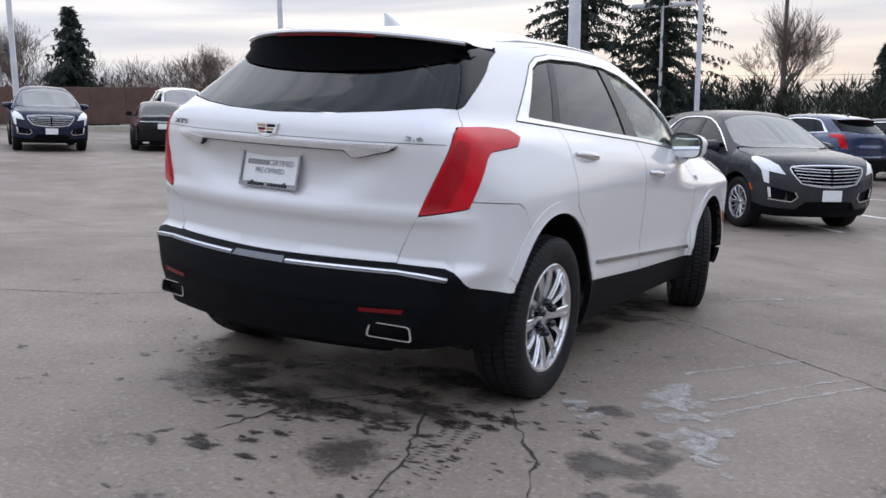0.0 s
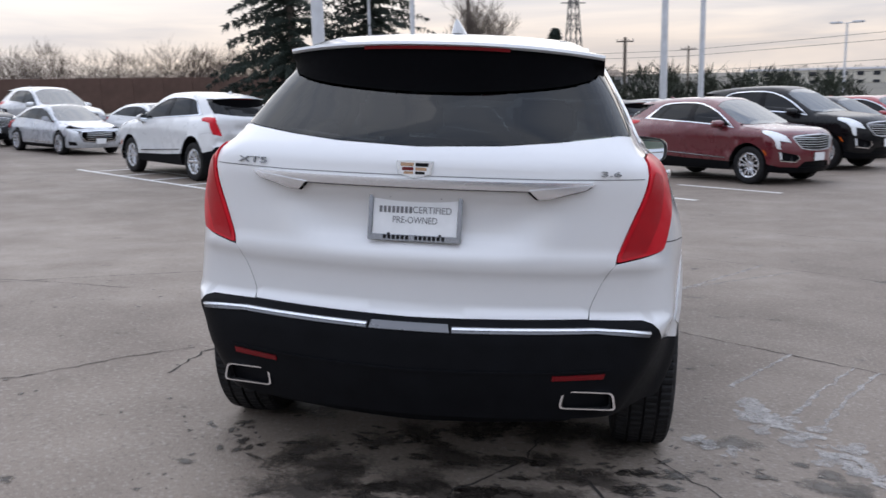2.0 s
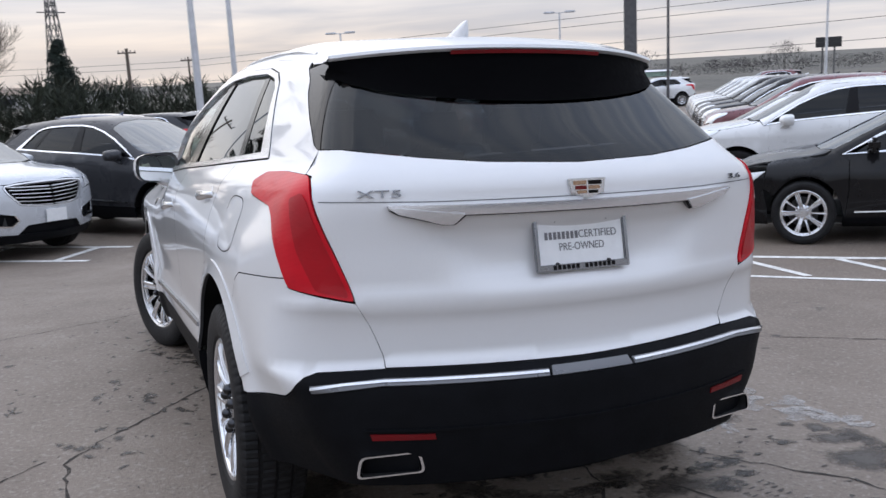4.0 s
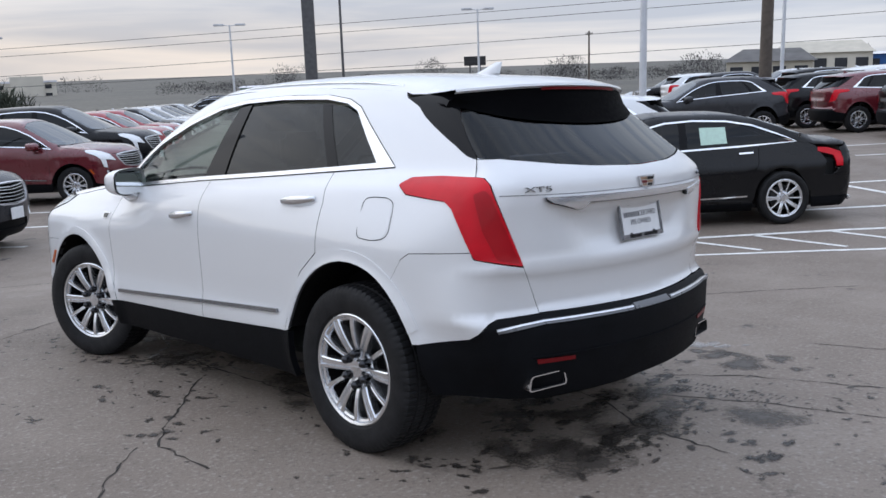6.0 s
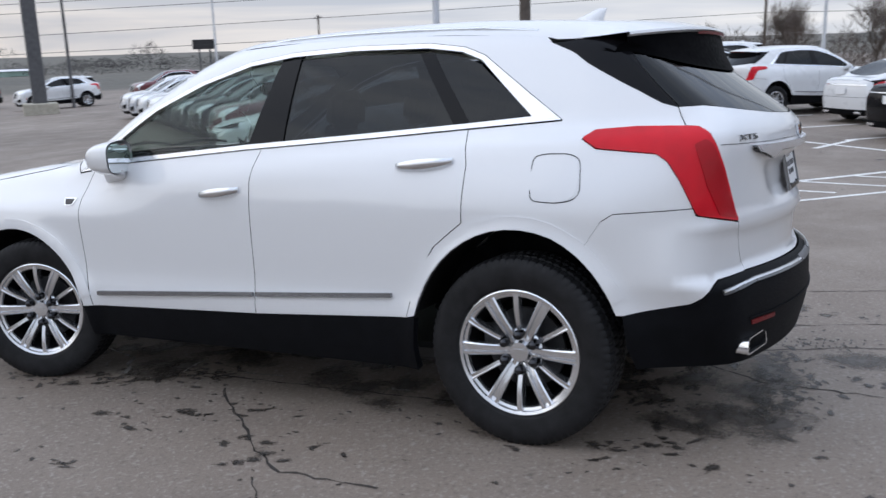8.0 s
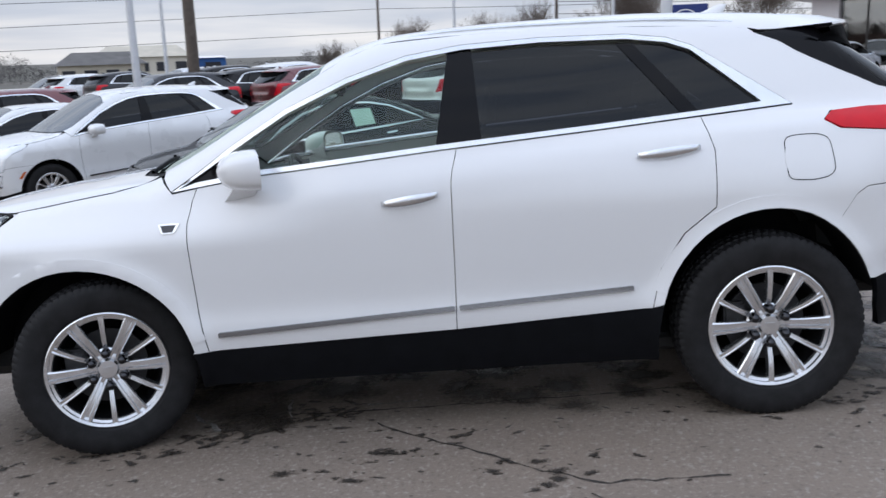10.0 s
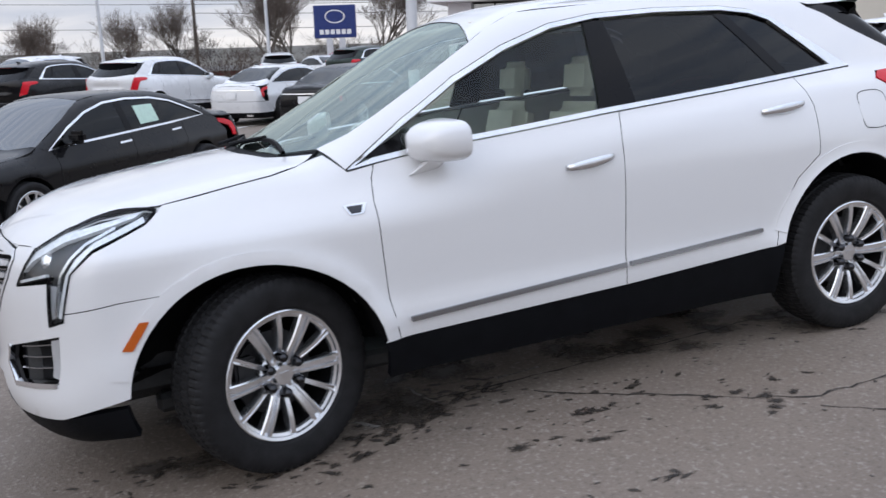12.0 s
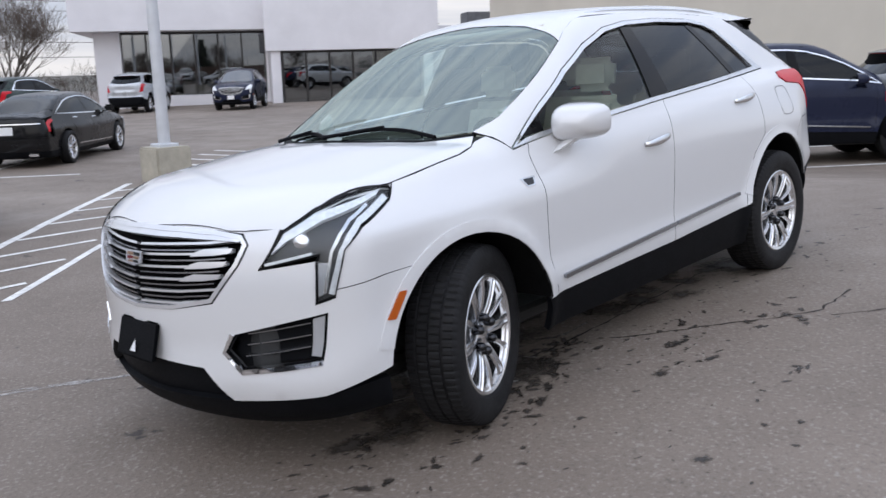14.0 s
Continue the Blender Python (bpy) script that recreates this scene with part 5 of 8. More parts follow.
def tail_details(b, root, paint, st):
    """Bright bar, plate, lettering, reflectors and exhaust tips."""
    panel("tailgate_bar", b, mirrored([(TAIL_MID, 1.1590), (-2.70, 1.1590), (-2.60, 1.1620), (-2.49, 1.1740), (-2.465, 1.1860), (-2.70, 1.1830), (TAIL_MID, 1.1820)], TAIL_MID), BAR_CHROME, root, step=st, lift=0.022, skirt=0.03,
          label="chrome bar across the tailgate")
    # black strip paints the shade below the bar
    panel("bar_gap", b, mirrored([(TAIL_MID, 1.1545), (-2.70, 1.1545), (-2.60, 1.1580), (-2.52, 1.1660), (-2.52, 1.1720), (-2.70, 1.1650), (TAIL_MID, 1.1640)], TAIL_MID), GLOSS_BLACK, root, step=st, lift=0.014, skirt=0.02, label="black strip painting the shade under the chrome bar")
    panel("tailgate_crease", b, mirrored([(TAIL_MID, 1.1915), (-2.60, 1.1915), (-2.275, 1.1980), (-2.275, 1.2010), (-2.60, 1.1940), (TAIL_MID, 1.1940)], TAIL_MID), STRIP_GREY, root, step=st, lift=0.0012, skirt=0.0, label="fine shut line above the bar")
    for rt in (False, True):
        # likewise painted shade, below each foot
        panel("foot_gap", b, [(-2.470, 1.1720), (-2.500, 1.1580), (-2.625, 1.1330), (-2.665, 1.1330), (-2.71, 1.1590), (-2.60, 1.1640)], GLOSS_BLACK, root, right=rt, step=st, lift=0.017, skirt=0.02)
        panel("bar_foot", b, [(-2.466, 1.1820), (-2.500, 1.1620), (-2.622, 1.1385), (-2.660, 1.1385), (-2.70, 1.1610), (-2.60, 1.1680)], BAR_CHROME, root, right=rt, step=st, lift=0.026, skirt=0.03)
        panel("bumper_trim", b, [(-2.255, 0.676), (-2.45, 0.690), (-2.98, 0.686), (-2.98, 0.670), (-2.45, 0.674), (-2.262, 0.660)], STRIP_GREY, root, right=rt, step=st, lift=0.010, skirt=0.008, label="grey chrome bumper strip")
        panel("trim_edge", b, strip([(-2.258, 0.670), (-2.35, 0.678), (-2.45, 0.683), (-2.70, 0.682), (-2.978, 0.679)], 0.0055), SATIN_CHROME, root, right=rt, step=st, lift=0.014, skirt=0.004, label="bright edge of the strip")
        panel("bumper_crease", b, [(-2.40, 0.552), (-2.60, 0.548), (TAIL_MID, 0.542), (TAIL_MID, 0.534), (-2.60, 0.541), (-2.40, 0.547)], BLACK_TRIM, root, right=rt, step=st, lift=0.010, skirt=0.010, label="raised crease in black plastic")
        panel("reflector", b, [(-2.415, 0.538), (-2.60, 0.532), (-2.602, 0.516), (-2.42, 0.520)], DARK_RED, root, right=rt, step=st, lift=0.008, skirt=0.006, label="slim dark red reflector")
        # exhaust tip: a slanted box of thin steel
        sx = 1 if rt else -1
        q = b.round_side([(-2.46, 0.42)])[0]
        outer = [(-0.098, -0.030), (0.104, -0.034), (0.092, 0.030), (-0.084, 0.034)]
        tip = empty("exhaust_tip", Matrix.Translation((sx * 0.595, q[1] + 0.036, 0.442)) @ pose(0, 0, 0, 0, 0, sx * 12), root)
        tip["label"] = "bright trapezoid exhaust tip"
        for nm, mat, a0, a1, y0, y1 in (("tip_shell", CHROME, 1.0, 0.93, -0.06, 0.12), ("tip_bore", DARK_METAL, 0.93, 0.86, -0.058, 0.10)):
            bm = bmesh.new()
            o = fillet([(x * sx, z) for x, z in outer], 0.018)
            i0 = [(x * (a1 / a0 if nm == "tip_bore" else 1) * a0, z * a0) for x, z in o]
            r0 = [bm.verts.new((x, y0, z)) for x, z in i0]
            r1 = [bm.verts.new((x, y1, z)) for x, z in i0]
            k = len(r0)
            for j in range(k):
                bm.faces.new((r0[j], r0[(j + 1) % k], r1[(j + 1) % k], r1[j]))
            if nm == "tip_shell":
                r2 = [bm.verts.new((x * 0.92, y0, z * 0.86)) for x, z in i0]
                for j in range(k):
                    bm.faces.new((r0[j], r0[(j + 1) % k], r2[(j + 1) % k], r2[j]))
            else:
                bm.faces.new(r1)
            part(nm, bm, mat, tip, smooth=True, sharp=40)
    panel("camera_strip", b, mirrored([(TAIL_MID, 0.692), (-2.995, 0.692), (-2.99, 0.670), (TAIL_MID, 0.670)], TAIL_MID), STRIP_GREY, root, step=st, lift=0.010, skirt=0.01, label="dark lamp strip in the bumper")
    badge(b, root, TAIL_MID, 1.214, 0.86, "shield badge with gold and red fields")
    # plate recess lip, plate, frame and its words
    plate = empty("number_plate", Matrix.Translation((0, -2.318, 1.053)) @ pose(0, 0, 0, 80, 0, 0) @ Matrix.Diagonal((0.93, 0.95, 1, 1)), root)
    plate["label"] = "white dealer plate card in a silver frame"
    bm = bmesh.new()
    add_box(bm, (0.315, 0.150, 0.004), None, 0.004)
    part("card", bm, PLATE, plate, "white card with grey print")
    for x, y, w, h in ((0, 0.081, 0.345, 0.016), (0, -0.079, 0.345, 0.022), (-0.165, 0, 0.016, 0.146), (0.165, 0, 0.016, 0.146)):
        bm = bmesh.new()
        add_box(bm, (w, h, 0.012), Matrix.Translation((x, y, 0.003)), 0.003)
        part("frame_bar", bm, MOULD, plate)
    for x in (-0.095, 0.095):
        for y in (0.068, -0.068):
            bm = bmesh.new()
            add_tube(bm, (x, y, 0), (x, y, 0.010), 0.007, 0.005, 10)
            part("screw", bm, DARK_METAL, plate)
    words("print", "CERTIFIED", 0.034, GREY_PRINT, plate, Matrix.Translation((0.062, 0.021, 0.003)), 0.0006, 0.142, "grey capitals")
    for i in range(8):
        bm = bmesh.new()
        add_box(bm, (0.0105, 0.023, 0.001), Matrix.Translation((-0.128 + i * 0.0158, 0.021, 0.0035)))
        part("print_bar", bm, GREY_PRINT, plate)
    words("print", "PRE-OWNED", 0.034, GREY_PRINT, plate, Matrix.Translation((0.0, -0.016, 0.003)), 0.0006, 0.165, "grey capitals")
    for i in range(14):
        if i != 6:
            bm = bmesh.new()
            add_box(bm, (0.011, 0.014, 0.001), Matrix.Translation((-0.108 + i * 0.0166, -0.078, 0.0102)))
            part("print_bar", bm, GLOSS_BLACK, plate)
    # lettering: model name and engine size
    for txt, s, z, w, hgt in (("XT5", -2.445, 1.217, 0.125, 0.030), ("3.6", -2.40, 1.215, 0.070, 0.024)):
        right = txt == "3.6"
        q = b.round_side([(s, z)])[0]
        nrm = b.normals(q[None])[0]
        if right:
            q, nrm = q * (-1, 1, 1), nrm * (-1, 1, 1)
        zz = Vector(nrm)
        ax = Vector((0, 0, 1)).cross(zz).normalized()
        m = Matrix((ax, zz.cross(ax), zz)).transposed().to_4x4()
        m.translation = Vector(q) + zz * 0.003
        words("lettering", txt, hgt, MOULD, root, m, 0.003, w, "chrome raised characters")


def fin_and_wipers(b, root, paint, fine):
    q = b.over_top([(0, -1.42)])[0]
    bm = bmesh.new()
    rows = []
    for k in range(8):
        t = k / 7
        y0, y1 = 0.11 - 0.17 * t ** 0.8, -0.085 - 0.02 * t
        w = 0.032 * (1 - t) ** 0.8 + 0.003
        row = [bm.verts.new((w * math.sin(a), (y0 + y1) / 2 + (y0 - y1) / 2 * math.cos(a), 0.056 * t)) for a in np.linspace(0, 2 * math.pi, 14, endpoint=False)]
        rows.append(row)
    for p, r in zip(rows, rows[1:]):
        for a in range(14):
            bm.faces.new((p[a], p[(a + 1) % 14], r[(a + 1) % 14], r[a]))
    bm.faces.new(rows[-1])
    part("roof_aerial", bm, paint, root, "body-coloured shark-fin aerial", Matrix.Translation((0, q[1], q[2] - 0.004)), True, 60)
    if not fine:
        return
    for rt in (False, True):
        sx = 1 if rt else -1
        pts = [(0.535, y) for y in (0.05, -0.15, -0.45, -0.8, -1.15, -1.4)]
        q3 = b.over_top(pts)
        bm = bmesh.new()
        prev = None
        for i, p in enumerate(q3):
            h = -0.001 if 0 < i < len(q3) - 1 else -0.01
            ring = [bm.verts.new((sx * (p[0] + 0.014 * math.cos(a)), p[1], p[2] + h + 0.007 * math.sin(a))) for a in np.linspace(0, 2 * math.pi, 10, endpoint=False)]
            if prev:
                for a in range(10):
                    bm.faces.new((prev[a], prev[(a + 1) % 10], ring[(a + 1) % 10], ring[a]))
            prev = ring
        part("roof_rail", bm, SATIN_CHROME, root, "slim silver roof rail", smooth=True, sharp=60)
    for x0, x1, y0, y1 in ((-0.60, 0.02, 1.20, 1.262), (0.10, 0.52, 1.292, 1.205)):
        pts = [(x0 + (x1 - x0) * t, y0 + (y1 - y0) * t - 0.03 * math.sin(math.pi * t)) for t in np.linspace(0, 1, 8)]
        q3 = b.over_top(pts)
        bm = bmesh.new()
        prev = None
        for p in q3:
            ring = [bm.verts.new((p[0] + dx, p[1] + dy, p[2] + dz)) for dx, dy, dz in ((0, -0.009, 0.003), (0, 0.009, 0.003), (0, 0.006, 0.018), (0, -0.006, 0.018))]
            if prev:
                for a in range(4):
                    bm.faces.new((prev[a], prev[(a + 1) % 4], ring[(a + 1) % 4], ring[a]))
            prev = ring
        part("wiper_blade", bm, BLACK_TRIM, root, "black wiper blade")
        e0 = q3[4]
        e1 = b.over_top([(x1 + (0.08 if x1 < 0.1 else -0.02), 1.305)])[0]
        bm = bmesh.new()
        add_tube(bm, tuple(e0 + (0, 0, 0.022)), tuple(e1 + (0, 0, 0.02)), 0.007, 0.010, 8)
        part("wiper_arm", bm, BLACK_TRIM, root, "black wiper arm")


def seat(root, x, y, name="front_seat", w=0.52):
    s = empty(name, Matrix.Translation((x, y, 0.0)), root)
    bm = bmesh.new()
    add_box(bm, (w, 0.54, 0.16), pose(0, 0.05, 0.62, 6), 0.05, 3)
    part("cushion", bm, BEIGE, s, "beige leather cushion", smooth=True, sharp=60)
    bm = bmesh.new()
    add_box(bm, (w * 0.96, 0.15, 0.62), pose(0, -0.27, 0.96, 14), 0.06, 3, 0.86)
    part("backrest", bm, BEIGE, s, "beige leather backrest", smooth=True, sharp=60)
    bm = bmesh.new()
    add_box(bm, (0.27, 0.10, 0.19), pose(0, -0.37, 1.38, 8), 0.04, 3)
    part("headrest", bm, BEIGE, s, "beige headrest", smooth=True, sharp=60)


def cabin(b, root, fine):
    """Floor pan and, in the near car, what shows through the windows."""
    bm = bmesh.new()
    add_box(bm, (1.36, 3.5, 0.08), Matrix.Translation((0, 0.05, 0.29)), 0.02, 1)
    add_box(bm, (1.30, 0.9, 0.6), Matrix.Translation((0, 1.75, 0.62)), 0.05, 1)
    add_box(bm, (1.20, 0.75, 0.45), Matrix.Translation((0, -1.72, 0.66)), 0.05, 1)
    part("floor_pan", bm, CABIN, root, "dark underbody and bulkheads")
    if not fine:
        bm = bmesh.new()
        add_box(bm, (1.36, 2.0, 0.5), Matrix.Translation((0, -0.35, 0.82)), 0.05, 1)
        part("seat_block", bm, CABIN, root)
        return
    for x in (-0.37, 0.37):
        seat(root, x, 0.06)
    seat(root, -0.36, -0.80, "rear_seat", 0.62)
    seat(root, 0.36, -0.80, "rear_seat", 0.62)
    bm = bmesh.new()
    add_box(bm, (1.46, 0.42, 0.26), pose(0, 0.86, 1.0, -8), 0.07, 3)
    add_box(bm, (0.30, 0.9, 0.26), pose(0, 0.35, 0.62), 0.05, 2)
    part("dashboard", bm, CABIN, root, "dark dashboard and centre console", smooth=True, sharp=60)
    bm = bmesh.new()
    rings = []
    for i in range(28):
        a = 2 * math.pi * i / 28
        rings.append([bm.verts.new(((0.185 + 0.014 * math.cos(c)) * math.cos(a), 0.014 * math.sin(c), (0.185 + 0.014 * math.cos(c)) * math.sin(a))) for c in np.linspace(0, 2 * math.pi, 8, endpoint=False)])
    for i in range(28):
        for j in range(8):
            bm.faces.new((rings[i][j], rings[i][(j + 1) % 8], rings[(i + 1) % 28][(j + 1) % 8], rings[(i + 1) % 28][j]))
    add_box(bm, (0.34, 0.03, 0.05), None, 0.01)
    add_box(bm, (0.13, 0.045, 0.12), None, 0.02)
    part("steering_wheel", bm, CABIN, root, "dark steering wheel", pose(-0.37, 0.55, 1.05, -22), True, 60)
    bm = bmesh.new()
    add_box(bm, (1.02, 1.75, 0.03), Matrix.Translation((0, -0.55, 1.655)), 0.01, 1)
    part("headlining", bm, BEIGE, root, "pale headlining")
    bm = bmesh.new()
    add_box(bm, (0.22, 0.03, 0.07), pose(0, 0.42, 1.52), 0.015, 2)
    part("inner_mirror", bm, CABIN, root)
    for x in (-0.72, 0.72):
        bm = bmesh.new()
        add_box(bm, (0.05, 1.7, 0.55), Matrix.Translation((x, -0.03, 0.80)), 0.02, 1)
        part("door_card", bm, BEIGE, root, "beige inner door panel")


white_crossover = empty("white_crossover", UPRIGHT @ pose(0, 0, -0.018, 0.38))
tagged(white_crossover, "white crossover with black lower cladding and silver wheels, front wheels turned", "car")
build_crossover(white_crossover, WHITE_PAINT, True, steer=20)


def draw_front_out(root, reach=0.068, pinch=0.068):
    """Draws the nose forward and pinches the shoulders of the bonnet and the screen pillars; the wheels stay."""
    ease = lambda v: np.clip(v, 0, 1) ** 2 * (3 - 2 * np.clip(v, 0, 1))
    into = root.matrix_world.inverted()
    for ob in root.children_recursive:
        if ob.type != "MESH" or "wheel" in ob.parent.name or ob.data.users > 1:
            continue
        m = np.array(into @ ob.matrix_world)
        co = np.empty(len(ob.data.vertices) * 3)
        ob.data.vertices.foreach_get("co", co)
        p = co.reshape(-1, 3) @ m[:3, :3].T + m[:3, 3]
        y, z = p[:, 1].copy(), p[:, 2].copy()
        if not len(p) or y.max() < 0.3 or ob.name.startswith(("arch_liner", "wheel_well")) and y.max() < 0.5:
            continue
        p[:, 1] += reach * ease((y - 0.85) / 0.85)
        low = ease((0.58 - z) / 0.20) * ease((y - 1.86) / 0.30)
        p[:, 1] += 0.045 * low
        p[:, 0] *= 1 + 0.022 * low
        p[:, 2] -= 0.018 * ease((0.50 - z) / 0.15) * ease((y - 1.95) / 0.25)
        p[:, 0] *= 1 - pinch * ease((z - 0.90) / 0.20) * ease((1.50 - z) / 0.30) * ease((y - 0.30) / 0.70)
        inv = np.linalg.inv(m)
        ob.data.vertices.foreach_set("co", (p @ inv[:3, :3].T + inv[:3, 3]).ravel())
        ob.data.update()


bpy.context.view_layer.update()
draw_front_out(white_crossover)


# ---- painted lines, cracks, stains and painted shade laid on the ground ----
LINE_PAINT = worn(plain("worn_white_line_paint", (0.74, 0.73, 0.70), 0.7, 0, 0.2, 9, 0.2), 5.0, 0.31)
CRACK = worn(plain("dark_crack", (0.03, 0.026, 0.023), 0.9, 0, 0.3, 20), 14.0, 0.42)
SALT = worn(plain("dried_salt_trace", (0.42, 0.40, 0.38), 0.75, 0, 0.25, 14), 9.0, 0.50, 0.16)
OIL = worn(plain("oily_damp_stain", (0.030, 0.025, 0.021), 0.5, 0, 0.3, 12), 26.0, 0.50, 0.16, 4.0, 0.5)
# dark film for damp spots and for shade painted beneath the car
DAMP_SHADE = worn(plain("damp_and_shaded_concrete", (0.066, 0.055, 0.046), 0.5, 0, 0.25, 7), 6.0, 0.46, 0.16, 6.0, 0.36)


def ground_at(x, y):
    return float(height(np.array(float(x)), np.array(float(y))))


def ribbon(name, pts, width, material, lift=0.004, rough=0.0, step=0.25, label="", category="", kind="structure", group="", seed=1):
    """A band draped on the ground along a line; rough makes its edge wander and its width vary."""
    rnd = random.Random(seed)
    line = []
    for a, b in zip(pts, pts[1:]):
        k = max(1, int(math.hypot(b[0] - a[0], b[1] - a[1]) / step))
        line += [(a[0] + (b[0] - a[0]) * i / k, a[1] + (b[1] - a[1]) * i / k) for i in range(k)]
    line.append(pts[-1])
    verts, n = [], len(line)
    for i, (x, y) in enumerate(line):
        a, b = line[max(0, i - 1)], line[min(n - 1, i + 1)]
        dx, dy = b[0] - a[0], b[1] - a[1]
        d = math.hypot(dx, dy) or 1
        w = width / 2 * (1 + rough * rnd.uniform(-0.8, 0.8))
        ox, oy = rnd.uniform(-1, 1) * rough * step * 0.25, rnd.uniform(-1, 1) * rough * step * 0.25
        for s in (1, -1):
            px, py = x + ox - dy / d * w * s, y + oy + dx / d * w * s
            verts.append((px, py, ground_at(px, py) + lift))
    faces = [(2 * i, 2 * i + 1, 2 * i + 3, 2 * i + 2) for i in range(n - 1)]
    ob = mesh_object(name, verts, faces, material, None, label)
    return tagged(ob, label, category, group, kind)


def blot(cx, cy, r, rnd, n=22, squeeze=1.0, turn=0.0):
    """The outline of an uneven stain with lobes and a ragged rim."""
    lobes = [(rnd.uniform(0.03, 0.5 / k), k, rnd.uniform(0, 6.3)) for k in (2, 3, 5)]
    out = []
    for i in range(n):
        a = 2 * math.pi * i / n
        q = r * max(0.2, 0.8 + sum(w * math.sin(k * a + ph) for w, k, ph in lobes) + rnd.uniform(-0.07, 0.07))
        u, v = q * math.cos(a), q * math.sin(a) * squeeze
        out.append((cx + u * math.cos(turn) - v * math.sin(turn), cy + u * math.sin(turn) + v * math.cos(turn)))
    return out


def stains(name, spots, material, lift, label, seed=3, grow=1.0):
    """Many uneven stains, or spots of painted shade, as one sheet."""
    rnd = random.Random(seed)
    verts, faces = [], []
    for cx, cy, r, sq, tn in spots:
        o = blot(cx, cy, r * grow, rnd, 22, sq, tn)
        k = len(verts)
        up = lift + rnd.uniform(0, 0.0012)
        verts += [(cx, cy, ground_at(cx, cy) + up)] + [(x, y, ground_at(x, y) + up) for x, y in o]
        faces += [(k, k + 1 + i, k + 1 + (i + 1) % 22) for i in range(22)]
    ob = mesh_object(name, verts, faces, material, None, label, smooth=False)
    out = ob.data.uv_layers.new(name="spread")
    out.data.foreach_set("uv", [c for l in ob.data.loops for c in (0.0 if l.vertex_index % 23 == 0 else 1.0, 0.0)])
    return tagged(ob, label, "stain", kind="stuff")


def white_line(a, b, w=0.12):
    ribbon("parking_line", [a, b], w, LINE_PAINT, 0.004, 0.06, 0.6, "worn white painted line on the concrete", "line", group="white lot lines")


# west strip with its ticks, under the parked crossovers
white_line((-11.22, 13.94), (-1.33, 6.98))
white_line((-10.49, 14.93), (-0.77, 7.97))
for i in range(9):
    x, y = -10.6 + i * 1.11, 13.5 - i * 0.78
    white_line((x, y), (x + 0.55, y + 1.0))
for a, b in (((0.66, 12.28), (2.5, 10.43)), ((0.41, 9.77), (1.19, 8.79)), ((2.47, 13.34), (4.14, 11.59)), ((-6.17, 13.07), (-4.27, 11.33)), ((0.53, 15.58), (3.87, 15.17)), ((2.05, -8.62), (0.44, -10.91)), ((4.44, -10.54), (2.72, -12.73)),
             ((14.57, -1.65), (18.52, -5.29)), ((12.72, -2.8), (14.18, -0.89)), ((15.37, 0.91), (19.17, -2.74)), ((13.08, -1.25), (14.87, -1.86)), ((16.69, 3.05), (20.39, -0.5)), ((18.05, 4.9), (21.75, 1.74)),
             ((8.56, 1.29), (10.58, -0.55)), ((10.32, 3.01), (13.18, 0.63)), ((12.09, 4.83), (14.7, 2.77)), ((13.85, 6.65), (16.26, 4.63)), ((10.98, 0.13), (12.33, 2.15))):
    white_line(a, b)
# hatched strip east of the white car
white_line((4.59, 2.64), (10.49, -2.64), 0.11)
white_line((3.99, 1.66), (9.5, -3.55), 0.09)
for i in range(8):
    x, y = 4.69 + i * 0.727, 2.45 - i * 0.65
    white_line((x, y), (x - 0.15, y - 1.15), 0.09)
white_line((11.3, -4.56), (13.29, -7.37))
for i in range(4):
    white_line((11.6 + i * 0.5, -4.9 - i * 0.7), (13.0 + i * 0.5, -4.6 - i * 0.7))

for i, pts in enumerate((((-0.2, 5.6), (1.9, 4.2), (4.8, 2.4)), ((0.55, 1.15), (1.5, 0.45), (2.4, -0.15), (4.5, -1.6)), ((-3.6, -2.3), (-2.14, -1.32), (-1.87, -0.89), (-1.60, -0.60)),
                         ((-5.0, 0.2), (-2.4, 1.9), (-1.2, 2.5), (0.4, 3.5)), ((-0.55, 1.0), (-0.60, 0.46), (-0.59, -0.21), (-0.55, -1.1)), ((0.9, -1.7), (1.25, -2.2), (1.5, -2.9), (2.0, -4.0)), ((0.6, -1.9), (0.85, -2.5), (1.05, -3.2)),
                         ((0.45, -1.45), (0.38, -1.87), (0.15, -2.2), (0.1, -2.7)), ((-9.0, 2.4), (-5.2, 1.2), (-2.8, 0.9)), ((-0.76, 0.28), (-0.96, 0.07), (-1.19, -0.24), (-1.37, -0.42), (-1.51, -0.66), (-1.5, -1.1)), ((3.0, 6.6), (7.0, 3.9)),
                         ((5.0, -6.0), (2.6, -3.4), (2.2, -2.2)))):
    ribbon("crack", pts, 0.010, CRACK, 0.0025, 0.9, 0.05, "thin dark crack in the concrete", "crack", seed=i)
